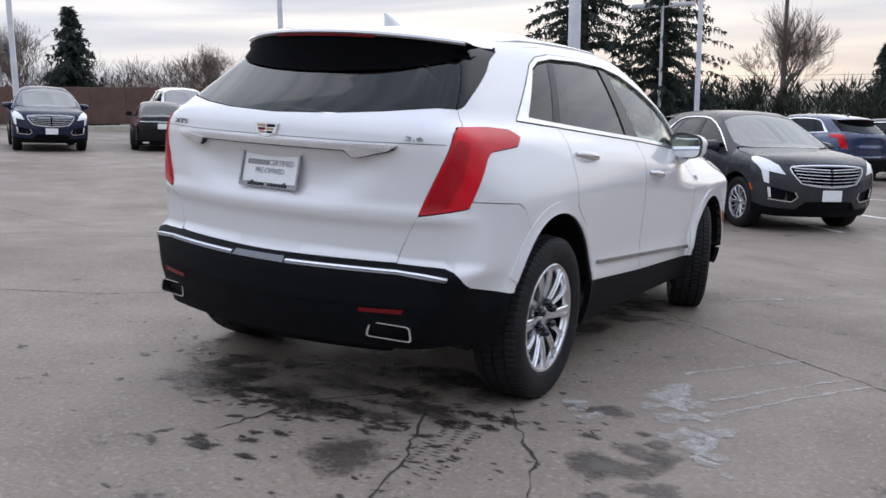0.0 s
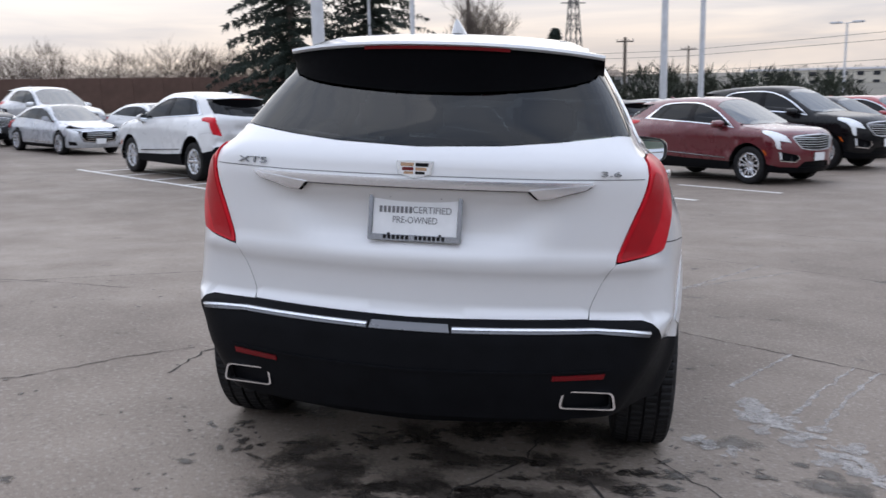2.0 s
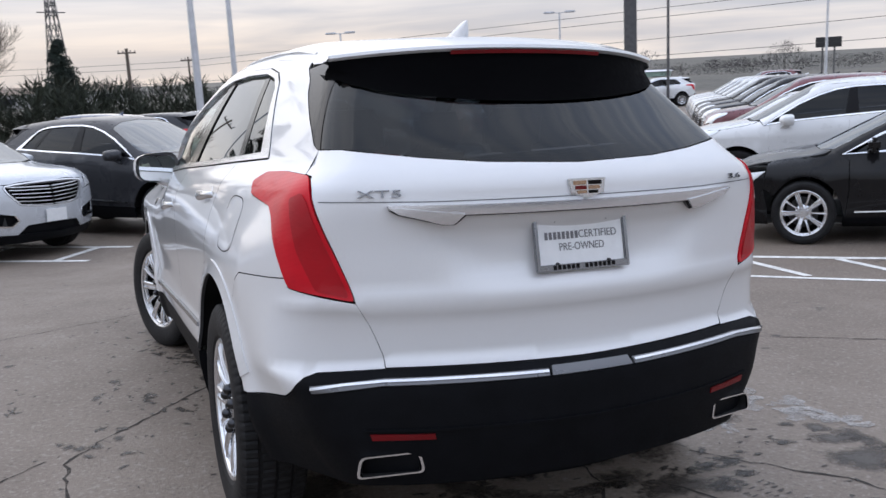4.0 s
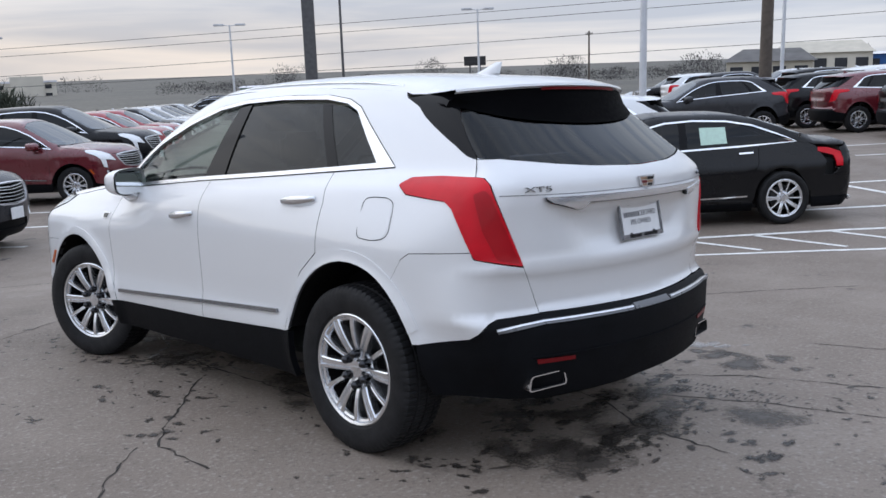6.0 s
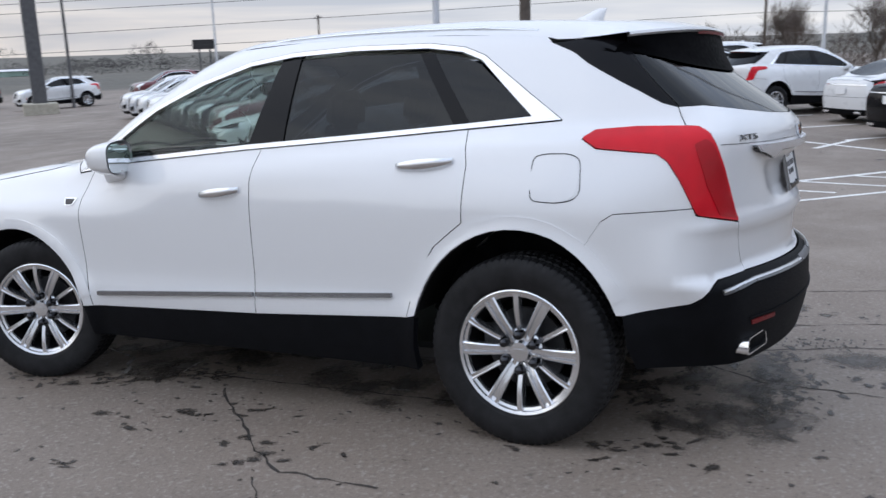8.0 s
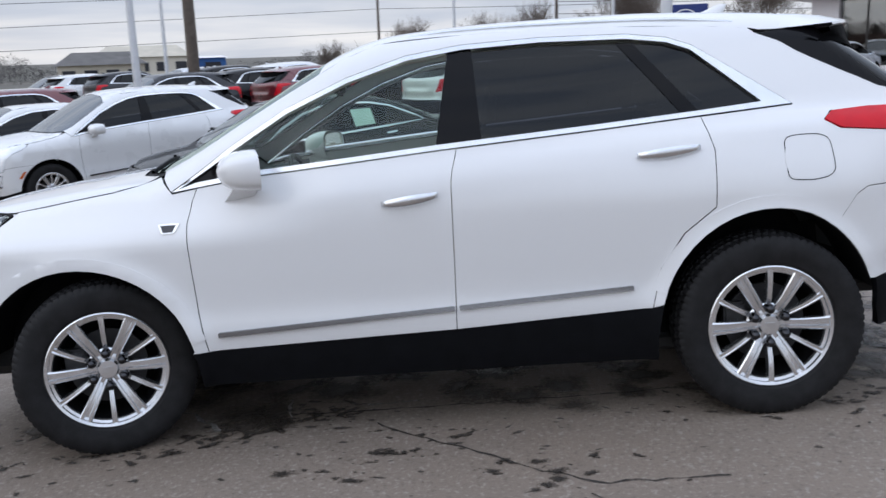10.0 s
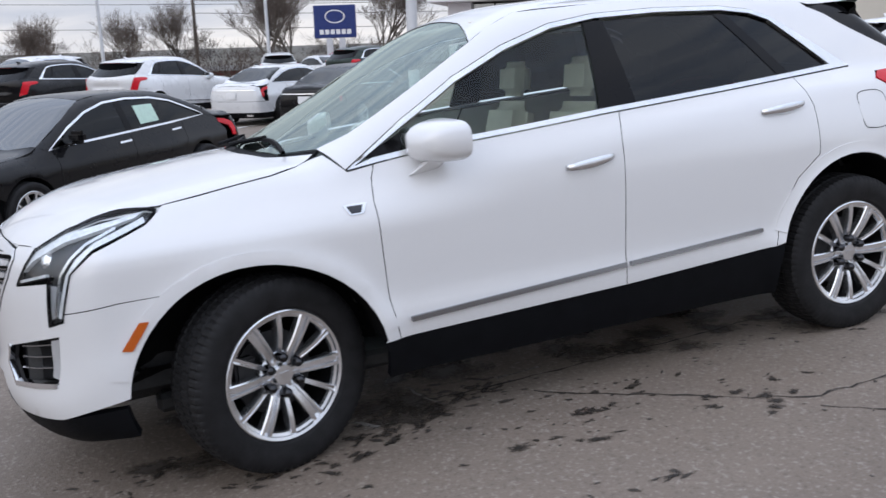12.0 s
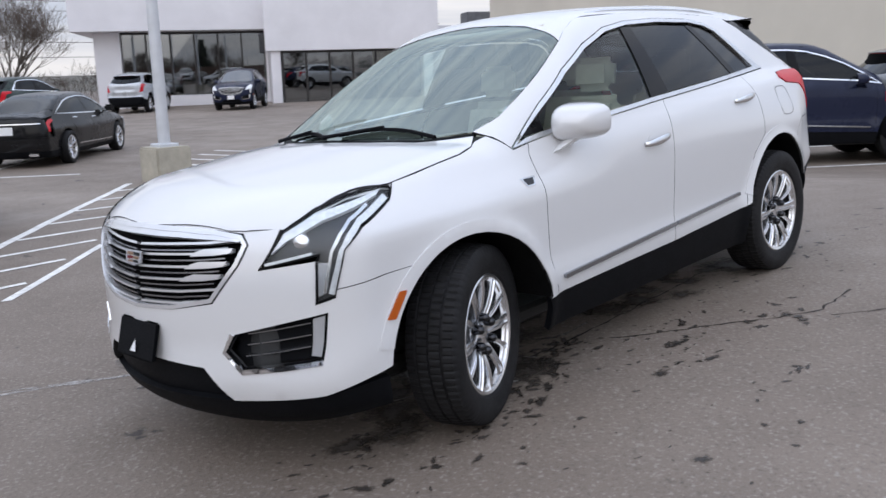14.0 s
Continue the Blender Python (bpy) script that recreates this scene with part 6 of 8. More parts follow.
for i, (pts, w) in enumerate(((((0.85, 1.55), (1.5, 2.4), (2.4, 4.0)), 0.025), (((1.0, 1.75), (1.7, 2.6), (2.6, 3.6)), 0.02), (((1.5, 4.4), (1.0, 3.4)), 0.02), (((1.86, 0.25), (1.6, -0.2), (1.38, -0.56)), 0.025), (((2.15, 0.0), (1.85, -0.5), (1.61, -0.96)), 0.022),
                              (((2.28, -0.05), (1.95, -0.6), (1.67, -1.2)), 0.024), (((-0.75, 1.0), (-0.5, 1.2), (-0.35, 1.6)), 0.02), (((-0.5, 0.1), (-0.52, 0.35)), 0.02), (((-0.35, 0.75), (-0.62, 0.70)), 0.012), (((-0.5, -0.55), (-0.5, -0.65)), 0.02))):
    ribbon("salt_trace", pts, w, SALT, 0.0030, 0.8, 0.05, "pale dried salt trail on the concrete", "salt trace", seed=40 + i)
rnd = random.Random(7)
# a pale salt patch where the trails run together
stains("salt_patch", [(1.40 + 0.42 * t + rnd.gauss(0, 0.06), -0.90 - 0.85 * t + rnd.gauss(0, 0.10), rnd.uniform(0.02, 0.09), rnd.uniform(0.4, 0.9), rnd.uniform(0, 3.1)) for t in [i / 60 for i in range(60)]]
       + [(1.09 + 0.15 * t + rnd.gauss(0, 0.03), -1.43 - 0.15 * t + rnd.gauss(0, 0.03), rnd.uniform(0.02, 0.06), 0.7, rnd.uniform(0, 3.1)) for t in [i / 12 for i in range(12)]], SALT, 0.0030, "pale dried salt crust on the concrete")
flung = []


def spatter(cx, cy, along, across, count, sizes, turn):
    """Drips scattered in a longish cloud, stretched across it."""
    c, s = math.cos(turn), math.sin(turn)
    for _ in range(count):
        u, v = rnd.gauss(0, along), rnd.gauss(0, across)
        flung.append((cx + u * c - v * s, cy + u * s + v * c, rnd.choice(sizes) * rnd.uniform(0.6, 1.4), rnd.uniform(0.3, 0.75), turn + rnd.gauss(0, 0.5)))


tiny, mixed = (0.008, 0.012, 0.018, 0.025), (0.012, 0.02, 0.03, 0.045)
for y in np.arange(-2.4, 3.0, 0.3):
    spatter(-0.85, y, 0.22, 0.14, 9, tiny, 1.4)
    spatter(1.0, y, 0.2, 0.14, 5, tiny, 1.4)
for x, y, a2, c2, k2 in ((-0.61, 0.70, 0.16, 0.09, 46), (-0.62, 0.52, 0.12, 0.07, 26), (-0.80, 0.78, 0.10, 0.05, 12), (-0.93, -0.09, 0.14, 0.05, 16), (-1.14, 0.10, 0.16, 0.06, 18), (-1.29, 0.36, 0.14, 0.05, 14), (-1.48, -0.51, 0.12, 0.05, 10), (-1.35, -0.42, 0.10, 0.04, 8),
                         (-1.27, -0.52, 0.20, 0.05, 20), (-0.85, 1.0, 0.10, 0.06, 26), (-1.0, 1.31, 0.16, 0.06, 20), (-0.62, 1.86, 0.2, 0.1, 24), (-1.77, 0.27, 0.04, 0.03, 7), (-0.75, -1.87, 0.12, 0.05, 10), (-0.38, -1.93, 0.2, 0.06, 16),
                         (-0.1, -1.68, 0.16, 0.06, 34), (0.38, -1.87, 0.10, 0.04, 18), (0.84, -1.83, 0.12, 0.06, 24), (0.11, -1.84, 0.3, 0.08, 26), (-1.1, 2.2, 0.4, 0.15, 24), (-1.6, 1.2, 0.5, 0.3, 20), (0.0, -2.6, 0.9, 0.4, 30), (1.3, -2.6, 0.4, 0.4, 26), (-0.19, -2.31, 0.14, 0.07, 16), (0.0, -2.32, 0.14, 0.07, 20), (0.16, -2.35, 0.16, 0.07, 20), (0.29, -2.11, 0.12, 0.05, 10), (0.50, -2.24, 0.16, 0.06, 12), (0.1, -2.82, 0.12, 0.06, 10), (0.93, -2.42, 0.16, 0.1, 12), (0.84, -2.0, 0.1, 0.1, 14), (0.73, -2.84, 0.2, 0.1, 10), (1.3, -1.76, 0.1, 0.06, 14)):
    spatter(x, y, a2, c2, k2, mixed, 1.55 if x < -0.5 else 0.2)
for i in range(90):
    flung.append((rnd.uniform(-3.4, -1.3), rnd.uniform(-3.0, 4.5), rnd.choice(tiny), rnd.uniform(0.4, 0.9), rnd.uniform(0, 3.1)))
# soft dark smears behind the tail, and the print of a tyre tread
for cx, cy, ax, ay, count, size in ((0.14, -2.25, 0.15, 0.07, 12, 0.06), (-0.20, -2.27, 0.08, 0.04, 6, 0.06), (0.33, -2.20, 0.10, 0.04, 7, 0.042), (0.58, -2.24, 0.07, 0.05, 6, 0.045), (0.13, -2.80, 0.05, 0.04, 5, 0.05), (0.27, -2.69, 0.05, 0.05, 4, 0.05), (0.86, -2.05, 0.06, 0.12, 7, 0.05)):
    flung += [(cx + rnd.gauss(0, ax), cy + rnd.gauss(0, ay), size * rnd.uniform(0.6, 1.3), rnd.uniform(0.4, 0.8), rnd.gauss(0, 0.4)) for _ in range(count)]
for k in range(20):
    flung += [(0.85 + 0.006 * k + off + rnd.gauss(0, 0.004), -1.98 - 0.032 * k, rnd.uniform(0.020, 0.030), 0.30, rnd.gauss(0.1, 0.12)) for off in (-0.065, 0.0, 0.065) if rnd.random() < 0.8]
stains("oil_stains", flung, OIL, 0.0022, "dark damp dirt spots and oil drips", grow=1.55)
# first two sets mix damp with the car's painted shade; the last is damp
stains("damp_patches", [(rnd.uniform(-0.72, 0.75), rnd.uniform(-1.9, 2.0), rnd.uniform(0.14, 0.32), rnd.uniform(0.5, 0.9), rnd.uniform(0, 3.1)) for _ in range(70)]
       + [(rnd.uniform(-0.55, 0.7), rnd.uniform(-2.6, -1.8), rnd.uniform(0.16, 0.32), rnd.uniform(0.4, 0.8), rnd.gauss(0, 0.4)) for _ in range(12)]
       + [(1.6 + rnd.gauss(0, 0.16), -1.95 + rnd.gauss(0, 0.22), rnd.uniform(0.08, 0.24), 0.7, rnd.uniform(0, 3.1)) for _ in range(7)], DAMP_SHADE, 0.0008, "dark patches on the concrete, damp and painted shade of the car")


# ---- parked cars ----
def repaint(root, old, fresh):
    for ob in root.children_recursive:
        if ob.type == "MESH" and ob.data.materials and ob.data.materials[0] == old:
            ob.material_slots[0].link = "OBJECT"
            ob.material_slots[0].material = fresh


def stand(x, y, heading, scale=(1, 1, 1)):
    """The pose of a car on the sloping lot, nose at the heading (degrees, 0 is +y, leftwards)."""
    e = 0.8
    up = Vector((-(ground_at(x + e, y) - ground_at(x - e, y)) / (2 * e), -(ground_at(x, y + e) - ground_at(x, y - e)) / (2 * e), 1)).normalized()
    tip = Vector((0, 0, 1)).rotation_difference(up).to_matrix().to_4x4()
    return Matrix.Translation((x, y, ground_at(x, y))) @ tip @ pose(0, 0, 0, 0, 0, heading)


def build_saloon(root, paint):
    """A four-door saloon on the same lines as the crossover."""
    b = Body(**SALOON)
    st, sk = 0.11, 0.02
    tm, nm = b.back - math.pi / 2, b.front + math.pi / 2
    fa, ra = bow(1.52, 0.34, 0.40, 0.40, 6, 174), bow(-1.52, 0.34, 0.40, 0.40, 6, 174)
    belt = [(1.13, 0.955), (0.6, 0.975), (-0.25, 1.0), (-1.0, 1.02), (-1.78, 1.055)]
    crown = [(-1.78, 1.055), (-1.45, 1.19), (-1.15, 1.30), (-0.8, 1.365), (-0.35, 1.39), (0.05, 1.375), (0.4, 1.30), (0.75, 1.16), (1.13, 0.955)]
    edge = [(-0.735, 1.22), (-0.70, 0.95), (-0.64, 0.7), (-0.58, 0.5), (-0.53, 0.32), (-0.53, 0.0), (-0.53, -0.6), (-0.54, -1.05), (-0.60, -1.4), (-0.67, -1.8), (-0.70, -1.95)]
    for rt in (False, True):
        panel("roof_side", b, top_line(b, edge) + [(-1.80, 1.06)] + [(s, z + 0.006) for s, z in crown[1:-1]] + [(1.14, 0.96)], paint, root, right=rt, step=st, skirt=sk)
        panel("front_fender", b, [(1.10, 0.30), (1.06, 0.6), (1.06, 0.90), (1.13, 0.95)] + top_line(b, [(-0.735, 1.22), (-0.76, 1.5), (-0.72, 1.9)]) + [(1.95, 0.80), (1.98, 0.62)] + fa[2:-1], paint, root, right=rt, step=st, skirt=sk)
        panel("front_door", b, [(1.09, 0.30), (1.05, 0.6), (1.05, 0.90), (1.12, 0.951), (0.6, 0.971), (-0.16, 0.994), (-0.13, 0.6), (-0.12, 0.30)], paint, root, right=rt, step=st, skirt=sk)
        panel("rear_door", b, [(-0.13, 0.30), (-0.14, 0.6), (-0.17, 0.994), (-1.0, 1.016), (-1.20, 1.022), (-1.18, 0.8), (-1.06, 0.62), (-1.10, 0.45), (-1.08, 0.30)], paint, root, right=rt, step=st, skirt=sk)
        panel("rear_fender", b, [(-1.09, 0.30)] + ra[::-1][-1:] + ra[::1] + [(-1.95, 0.42), (-2.16, 0.60), (-2.20, 0.80), (-2.12, 0.98)] + top_line(b, [(-0.70, -1.97)]) + [(-1.80, 1.052), (-1.21, 1.022), (-1.19, 0.8), (-1.07, 0.62)], paint, root, right=rt, step=st, skirt=sk)
        panel("sill", b, [(1.12, 0.30), (-1.10, 0.30), (-1.10, 0.19), (1.12, 0.19)], BLACK_TRIM, root, right=rt, step=st, skirt=sk)
        dlo = belt + crown[1:-1]
        panel("window_trim", b, dlo, CHROME, root, holes=[shrink(dlo, 0.022)], right=rt, step=st, lift=0.004, skirt=0.01)
        panel("front_door_window", b, [(0.98, 0.985), (-0.14, 1.02), (-0.15, 1.36), (0.05, 1.35), (0.4, 1.275), (0.73, 1.14)], PRIVACY, root, right=rt, step=st, lift=-0.01, skirt=0)
        panel("pillar_trim", b, [(-0.13, 1.02), (-0.14, 1.365), (-0.24, 1.365), (-0.24, 1.02)], GLOSS_BLACK, root, right=rt, step=st, lift=-0.008, skirt=0)
        panel("rear_door_window", b, [(-0.24, 1.02), (-0.24, 1.365), (-0.8, 1.34), (-1.14, 1.275), (-1.44, 1.165), (-1.66, 1.07), (-1.0, 1.04)], PRIVACY, root, right=rt, step=st, lift=-0.01, skirt=0)
        panel("tail_light", b, [(-2.14, 0.97), (-2.30, 0.955), (-2.42, 0.90), (-2.40, 0.72), (-2.33, 0.72), (-2.32, 0.86), (-2.12, 0.92)], RED_LENS, root, right=rt, step=st, lift=0.005, skirt=0.02, label="red tail lamp")
        panel("headlight", b, [(1.96, 0.80), (2.20, 0.775), (2.40, 0.70), (2.36, 0.62), (2.16, 0.70), (2.12, 0.50), (2.06, 0.52), (2.08, 0.70)], LAMP_PALE, root, right=rt, step=st, lift=0.004, skirt=0.02, label="clear headlamp")
        panel("bumper_vent", b, [(2.10, 0.42), (2.35, 0.40), (2.38, 0.30), (2.12, 0.30)], BLACK_TRIM, root, right=rt, step=st, lift=0.004, skirt=0.0)
        for arch in (fa, ra):
            rim3 = b.round_side(arch) * ((-1 if rt else 1), 1, 1)
            inner3 = rim3 * (0.62, 1, 1)
            kk = len(rim3)
            mesh_object("arch_liner", np.concatenate([rim3 * (0.99, 1, 1), inner3]), [(i, i + 1, kk + i + 1, kk + i) for i in range(kk - 1)], WELL, root)
        for y0, z0 in ((-0.02, 0.90), (-1.02, 0.935)):
            panel("door_handle", b, strip([(y0 + 0.1, z0), (y0 - 0.1, z0 + 0.006)], 0.022), CHROME, root, right=rt, step=st, lift=0.02, skirt=0.02)
        panel("side_strip", b, strip([(1.0, 0.36), (0.0, 0.375), (-1.02, 0.39)], 0.018), CHROME, root, right=rt, step=st, lift=0.008, skirt=0.008)
        sx = 1 if rt else -1
        bm = bmesh.new()
        add_box(bm, (0.22, 0.12, 0.14), pose(sx * 0.95, 0.82, 1.06), 0.04, 2)
        add_box(bm, (0.12, 0.06, 0.03), pose(sx * 0.84, 0.84, 0.99), 0.01, 1)
        part("wing_mirror", bm, paint, root, smooth=True, sharp=60)
    top_half = lambda pts: pts + [(-x, y) for x, y in reversed(pts) if abs(x) > 1e-3]
    panel("bonnet", b, top_half([(0, 2.36), (-0.45, 2.28), (-0.66, 2.12), (-0.72, 1.9), (-0.76, 1.5), (-0.735, 1.23), (-0.45, 1.36), (0, 1.41)]), paint, root, top=True, step=st, skirt=sk)
    panel("windscreen", b, top_half([(0, 1.40), (-0.45, 1.35), (-0.73, 1.215), (-0.635, 0.7), (-0.53, 0.34), (0, 0.30)]), DARK_SCREEN, root, top=True, step=st, lift=-0.002, skirt=0)
    panel("roof", b, top_half([(0, 0.30), (-0.53, 0.33), (-0.53, 0.0), (-0.53, -0.6), (-0.54, -1.05), (0, -1.15)]), paint, root, top=True, step=st, skirt=sk)
    panel("rear_window", b, top_half([(0, -1.16), (-0.54, -1.06), (-0.60, -1.4), (-0.66, -1.78), (-0.45, -1.93), (0, -1.98)]), PRIVACY, root, top=True, step=st, lift=-0.002, skirt=0)
    panel("boot_lid", b, top_half([(0, -1.99), (-0.45, -1.94), (-0.68, -1.80), (-0.695, -1.97), (-0.66, -2.40), (-0.40, -2.515), (0, -2.53)]), paint, root, top=True, step=st, skirt=sk)
    panel("tail_panel", b, mirrored([(tm, 0.62), (-2.30, 0.62), (-2.40, 0.715), (-2.43, 0.90), (-2.43, 0.95), (-2.6, 1.0), (tm, 1.03)], tm), paint, root, step=st, skirt=sk)
    panel("rear_bumper", b, mirrored([(tm, 0.61), (-2.16, 0.61), (-1.96, 0.42), (-1.96, 0.34), (tm, 0.34)], tm), paint, root, step=st, skirt=sk)
    panel("rear_valance", b, mirrored([(tm, 0.335), (-1.96, 0.335), (-1.98, 0.2), (tm, 0.2)], tm), BLACK_TRIM, root, step=st, skirt=sk)
    panel("boot_bar", b, mirrored([(tm, 0.90), (-2.55, 0.90), (-2.55, 0.88), (tm, 0.88)], tm), CHROME, root, step=st, lift=0.01, skirt=0.01)
    panel("front_bumper", b, mirrored([(nm, 0.36), (2.55, 0.40), (2.46, 0.60), (2.42, 0.70), (2.20, 0.782), (1.97, 0.80), (1.985, 0.6), (1.94, 0.35), (1.95, 0.22), (nm, 0.22)], nm), paint, root, step=st, skirt=sk)
    gr = mirrored([(nm, 0.74), (2.50, 0.715), (2.48, 0.60), (2.60, 0.42), (nm, 0.38)], nm)
    panel("grille", b, gr, SPOILER_BLACK, root, step=st, lift=-0.01, skirt=0.02)
    panel("grille_surround", b, gr, CHROME, root, holes=[shrink(gr, 0.022)], step=st, lift=0.006, skirt=0.01)
    panel("bonnet_edge", b, mirrored([(nm, 0.80), (2.40, 0.785), (2.20, 0.79), (2.42, 0.715), (nm, 0.745)], nm), paint, root, step=st, skirt=sk)
    for z in (0.48, 0.54, 0.60, 0.66):
        panel("grille_bar", b, strip([(nm - 0.42, z + 0.005), (nm, z), (nm + 0.42, z + 0.005)], 0.014), CHROME, root, step=st, lift=0.0, skirt=0.01)
    for y, z, nmn in ((2.49, 0.42, "front_plate"), (-2.615, 0.76, "rear_plate")):
        bm = bmesh.new()
        add_box(bm, (0.31, 0.012, 0.16), None, 0.004)
        part(nmn, bm, PLATE, root, "blank white dealer plate", Matrix.Translation((0, y, z)))
    for x in (-0.5, 0.5):
        bm = bmesh.new()
        add_box(bm, (0.20, 0.06, 0.05), Matrix.Translation((x, -2.54, 0.27)), 0.015, 2)
        part("exhaust_tip", bm, CHROME, root)
    bm = bmesh.new()
    add_box(bm, (1.36, 4.3, 0.09), Matrix.Translation((0, 0, 0.25)), 0.02, 1)
    add_box(bm, (1.34, 2.4, 0.55), Matrix.Translation((0, -0.3, 0.62)), 0.05, 1)
    add_box(bm, (1.2, 0.8, 0.45), Matrix.Translation((0, 1.85, 0.5)), 0.05, 1)
    add_box(bm, (1.2, 0.8, 0.5), Matrix.Translation((0, -1.95, 0.55)), 0.05, 1)
    part("floor_pan", bm, CABIN, root)
    for x, y in ((-0.80, -1.52), (0.80, -1.52), (-0.80, 1.52), (0.80, 1.52)):
        build_wheel("wheel", root, Matrix.Translation((x, y, 0.345)) @ pose(0, 0, 0, 0, 0, 180 if x > 0 else 0), 0.345, 0.25, 0.115, 10, False)


PAINTS = {"black": ((0.006, 0.006, 0.007), 0.1), "charcoal": ((0.030, 0.031, 0.035), 0.5), "silver": ((0.42, 0.44, 0.47), 0.7), "white": ((0.70, 0.71, 0.72), 0.1), "maroon": ((0.10, 0.008, 0.014), 0.5),
          "red": ((0.26, 0.012, 0.018), 0.3), "rust": ((0.20, 0.045, 0.028), 0.5), "blue": ((0.022, 0.040, 0.095), 0.5), "navy": ((0.010, 0.014, 0.035), 0.4), "green": ((0.014, 0.026, 0.022), 0.3), "grey": ((0.12, 0.125, 0.13), 0.6)}
PAINTS = {k: car_paint(k + "_car_paint", c, f) for k, (c, f) in PAINTS.items()}
PROTO_PAINT = car_paint("primer_car_paint", (0.3, 0.3, 0.3), 0.2)
protos = {}


def park(kind, paint, x, y, heading, scale=(1, 1, 1), what="", group="parked cars"):
    """Stands one car on the lot; the first of a kind is built, the rest are copies."""
    names = {"crossover": "parked_crossover", "saloon": "parked_saloon"}
    m = stand(x, y, heading)
    if kind not in protos:
        root = empty(names[kind])
        (build_saloon(root, PROTO_PAINT) if kind == "saloon" else build_crossover(root, PROTO_PAINT, False))
        protos[kind] = root
        car = root
        car.matrix_basis = m
    else:
        car = copy_thing(protos[kind], m)
    car.scale = scale
    repaint(car, PROTO_PAINT, PAINTS[paint])
    body = {"crossover": "sport utility car", "saloon": "four-door saloon"}[kind]
    return tagged(car, what or "%s %s parked on the concrete lot" % (paint, body), "car", group)


BIG, SMALL, TALL = (1.06, 1.07, 1.14), (0.96, 0.95, 0.97), (0.96, 0.97, 1.04)
# west side
park("crossover", "navy", -21.27, 12, -122, (1.03, 1.05, 1.03), "dark navy minivan with chrome nose trim, parked")
park("saloon", "black", -19.89, 15.17, 50, (0.97, 0.96, 1.0), "black saloon seen from its tail, parked")
park("saloon", "maroon", -17.73, 17.51, -122, (0.97, 0.96, 1.0))
park("saloon", "silver", -15.36, 20.05, -122, (0.95, 0.92, 0.97), "pale silver saloon with bright grille, parked")
park("crossover", "white", -23.87, 19.87, -122, BIG, "large white utility car with roof rails, parked")
park("crossover", "charcoal", -20.4, 22.38, -122, SMALL)
park("crossover", "white", -18.94, 24.95, -122, BIG, "large white utility car with roof rails, parked")
park("saloon", "white", -14.18, 23.82, -122)
park("crossover", "white", -8.05, 13.6, 54, TALL, "white boxy crossover with black roof rails, parked")
park("crossover", "silver", -3.25, 9.42, -138, (1, 1, 1), "silver crossover with alloy wheels, parked over painted lines")
park("crossover", "charcoal", -0.57, 10.28, -138, (1, 1, 1), "charcoal crossover with wide chrome grille, parked")
# north rows
park("crossover", "blue", -1.21, 21.47, 52, TALL, "blue estate crossover with roof rails, parked")
park("crossover", "charcoal", 0.66, 23.68, 52, (1, 1, 1))
park("crossover", "grey", 2.51, 25.93, 52, (1, 1, 1))
park("crossover", "maroon", 3.56, 15.07, -138, (1, 1, 1), "dark red crossover with chrome window trim, parked")
park("crossover", "black", 5.63, 18.61, -132, BIG, "large black utility car with bright grille, parked")
for i, c in enumerate(("charcoal", "red", "red", "black", "silver", "white", "grey", "black", "silver")):
    park("crossover", c, 7.77 + i * 1.98, 22.51 + i * 2.91, -130, (0.98, 0.98, 0.98))
for c, x, y in (("black", 40.63, 71.13), ("charcoal", 35.28, 63.02), ("black", 34.24, 53.85), ("white", 34.1, 44.1), ("maroon", 40.73, 41.34)):
    park("crossover", c, x, y, 60, (1.05, 1.06, 1.08))
# east: the row that faces the white car
near_saloon = park("saloon", "black", 7.41, 2.21, 45, (0.96, 0.95, 1.0), "black saloon with chrome wheels and a green window sticker")
park("crossover", "white", 9.25, 5.5, 45, (0.95, 0.95, 0.95), "white crossover with tall upright headlamps, parked")
park("saloon", "white", 11.0, 7.87, 45, (0.95, 0.93, 0.98))
for i, c in enumerate(("maroon", "black", "charcoal", "black", "white", "white", "silver", "white")):
    park("crossover", c, 13.09 + i * 1.66, 9.83 + i * 2.20, 45, (0.95, 0.95, 0.96))
# the row behind, tails towards us
for k, c, x, y in (("saloon", "black", 16.7, -4.1), ("saloon", "white", 19.97, -3.03), ("crossover", "white", 21.39, -0.02), ("crossover", "black", 23.13, 2.56), ("crossover", "maroon", 24.72, 5.08), ("crossover", "black", 26.47, 7.31)):
    park(k, c, x, y, -134, (0.97, 0.97, 0.98))
park("crossover", "charcoal", 20.58, 8.87, 45, (1, 1, 1))
for i, c in enumerate(("white", "white", "black", "silver", "charcoal", "white", "black")):
    park("crossover", c, 27.89 + i * 2.14, 3.68 + i * 3, -134 if i % 3 else 46, (1.02, 1.02, 1.05))
# south-east, by the showroom
park("crossover", "green", 32.46, -9.45, -150, TALL, "old dark green estate crossover, parked")
park("crossover", "white", 36.02, -6.11, -100, SMALL)
park("crossover", "red", 41.97, -10.89, -60, SMALL)
park("saloon", "white", 38.99, -8.78, -80)
park("crossover", "silver", 37.13, -16.61, -135, TALL, "silver estate crossover parked by the showroom")
park("crossover", "navy", 33.09, -19.64, 45, TALL, "dark blue estate crossover facing the lot, headlamps on")
park("crossover", "navy", 2.74, -9.93, 135, (1.02, 1.04, 1.04), "dark navy utility car with chrome window line, parked")
park("crossover", "grey", 0.23, -12.11, 135, (1.0, 1.0, 1.0))
park("crossover", "white", 8.81, -14.48, 150, BIG, "large white utility car seen from its tail, parked")
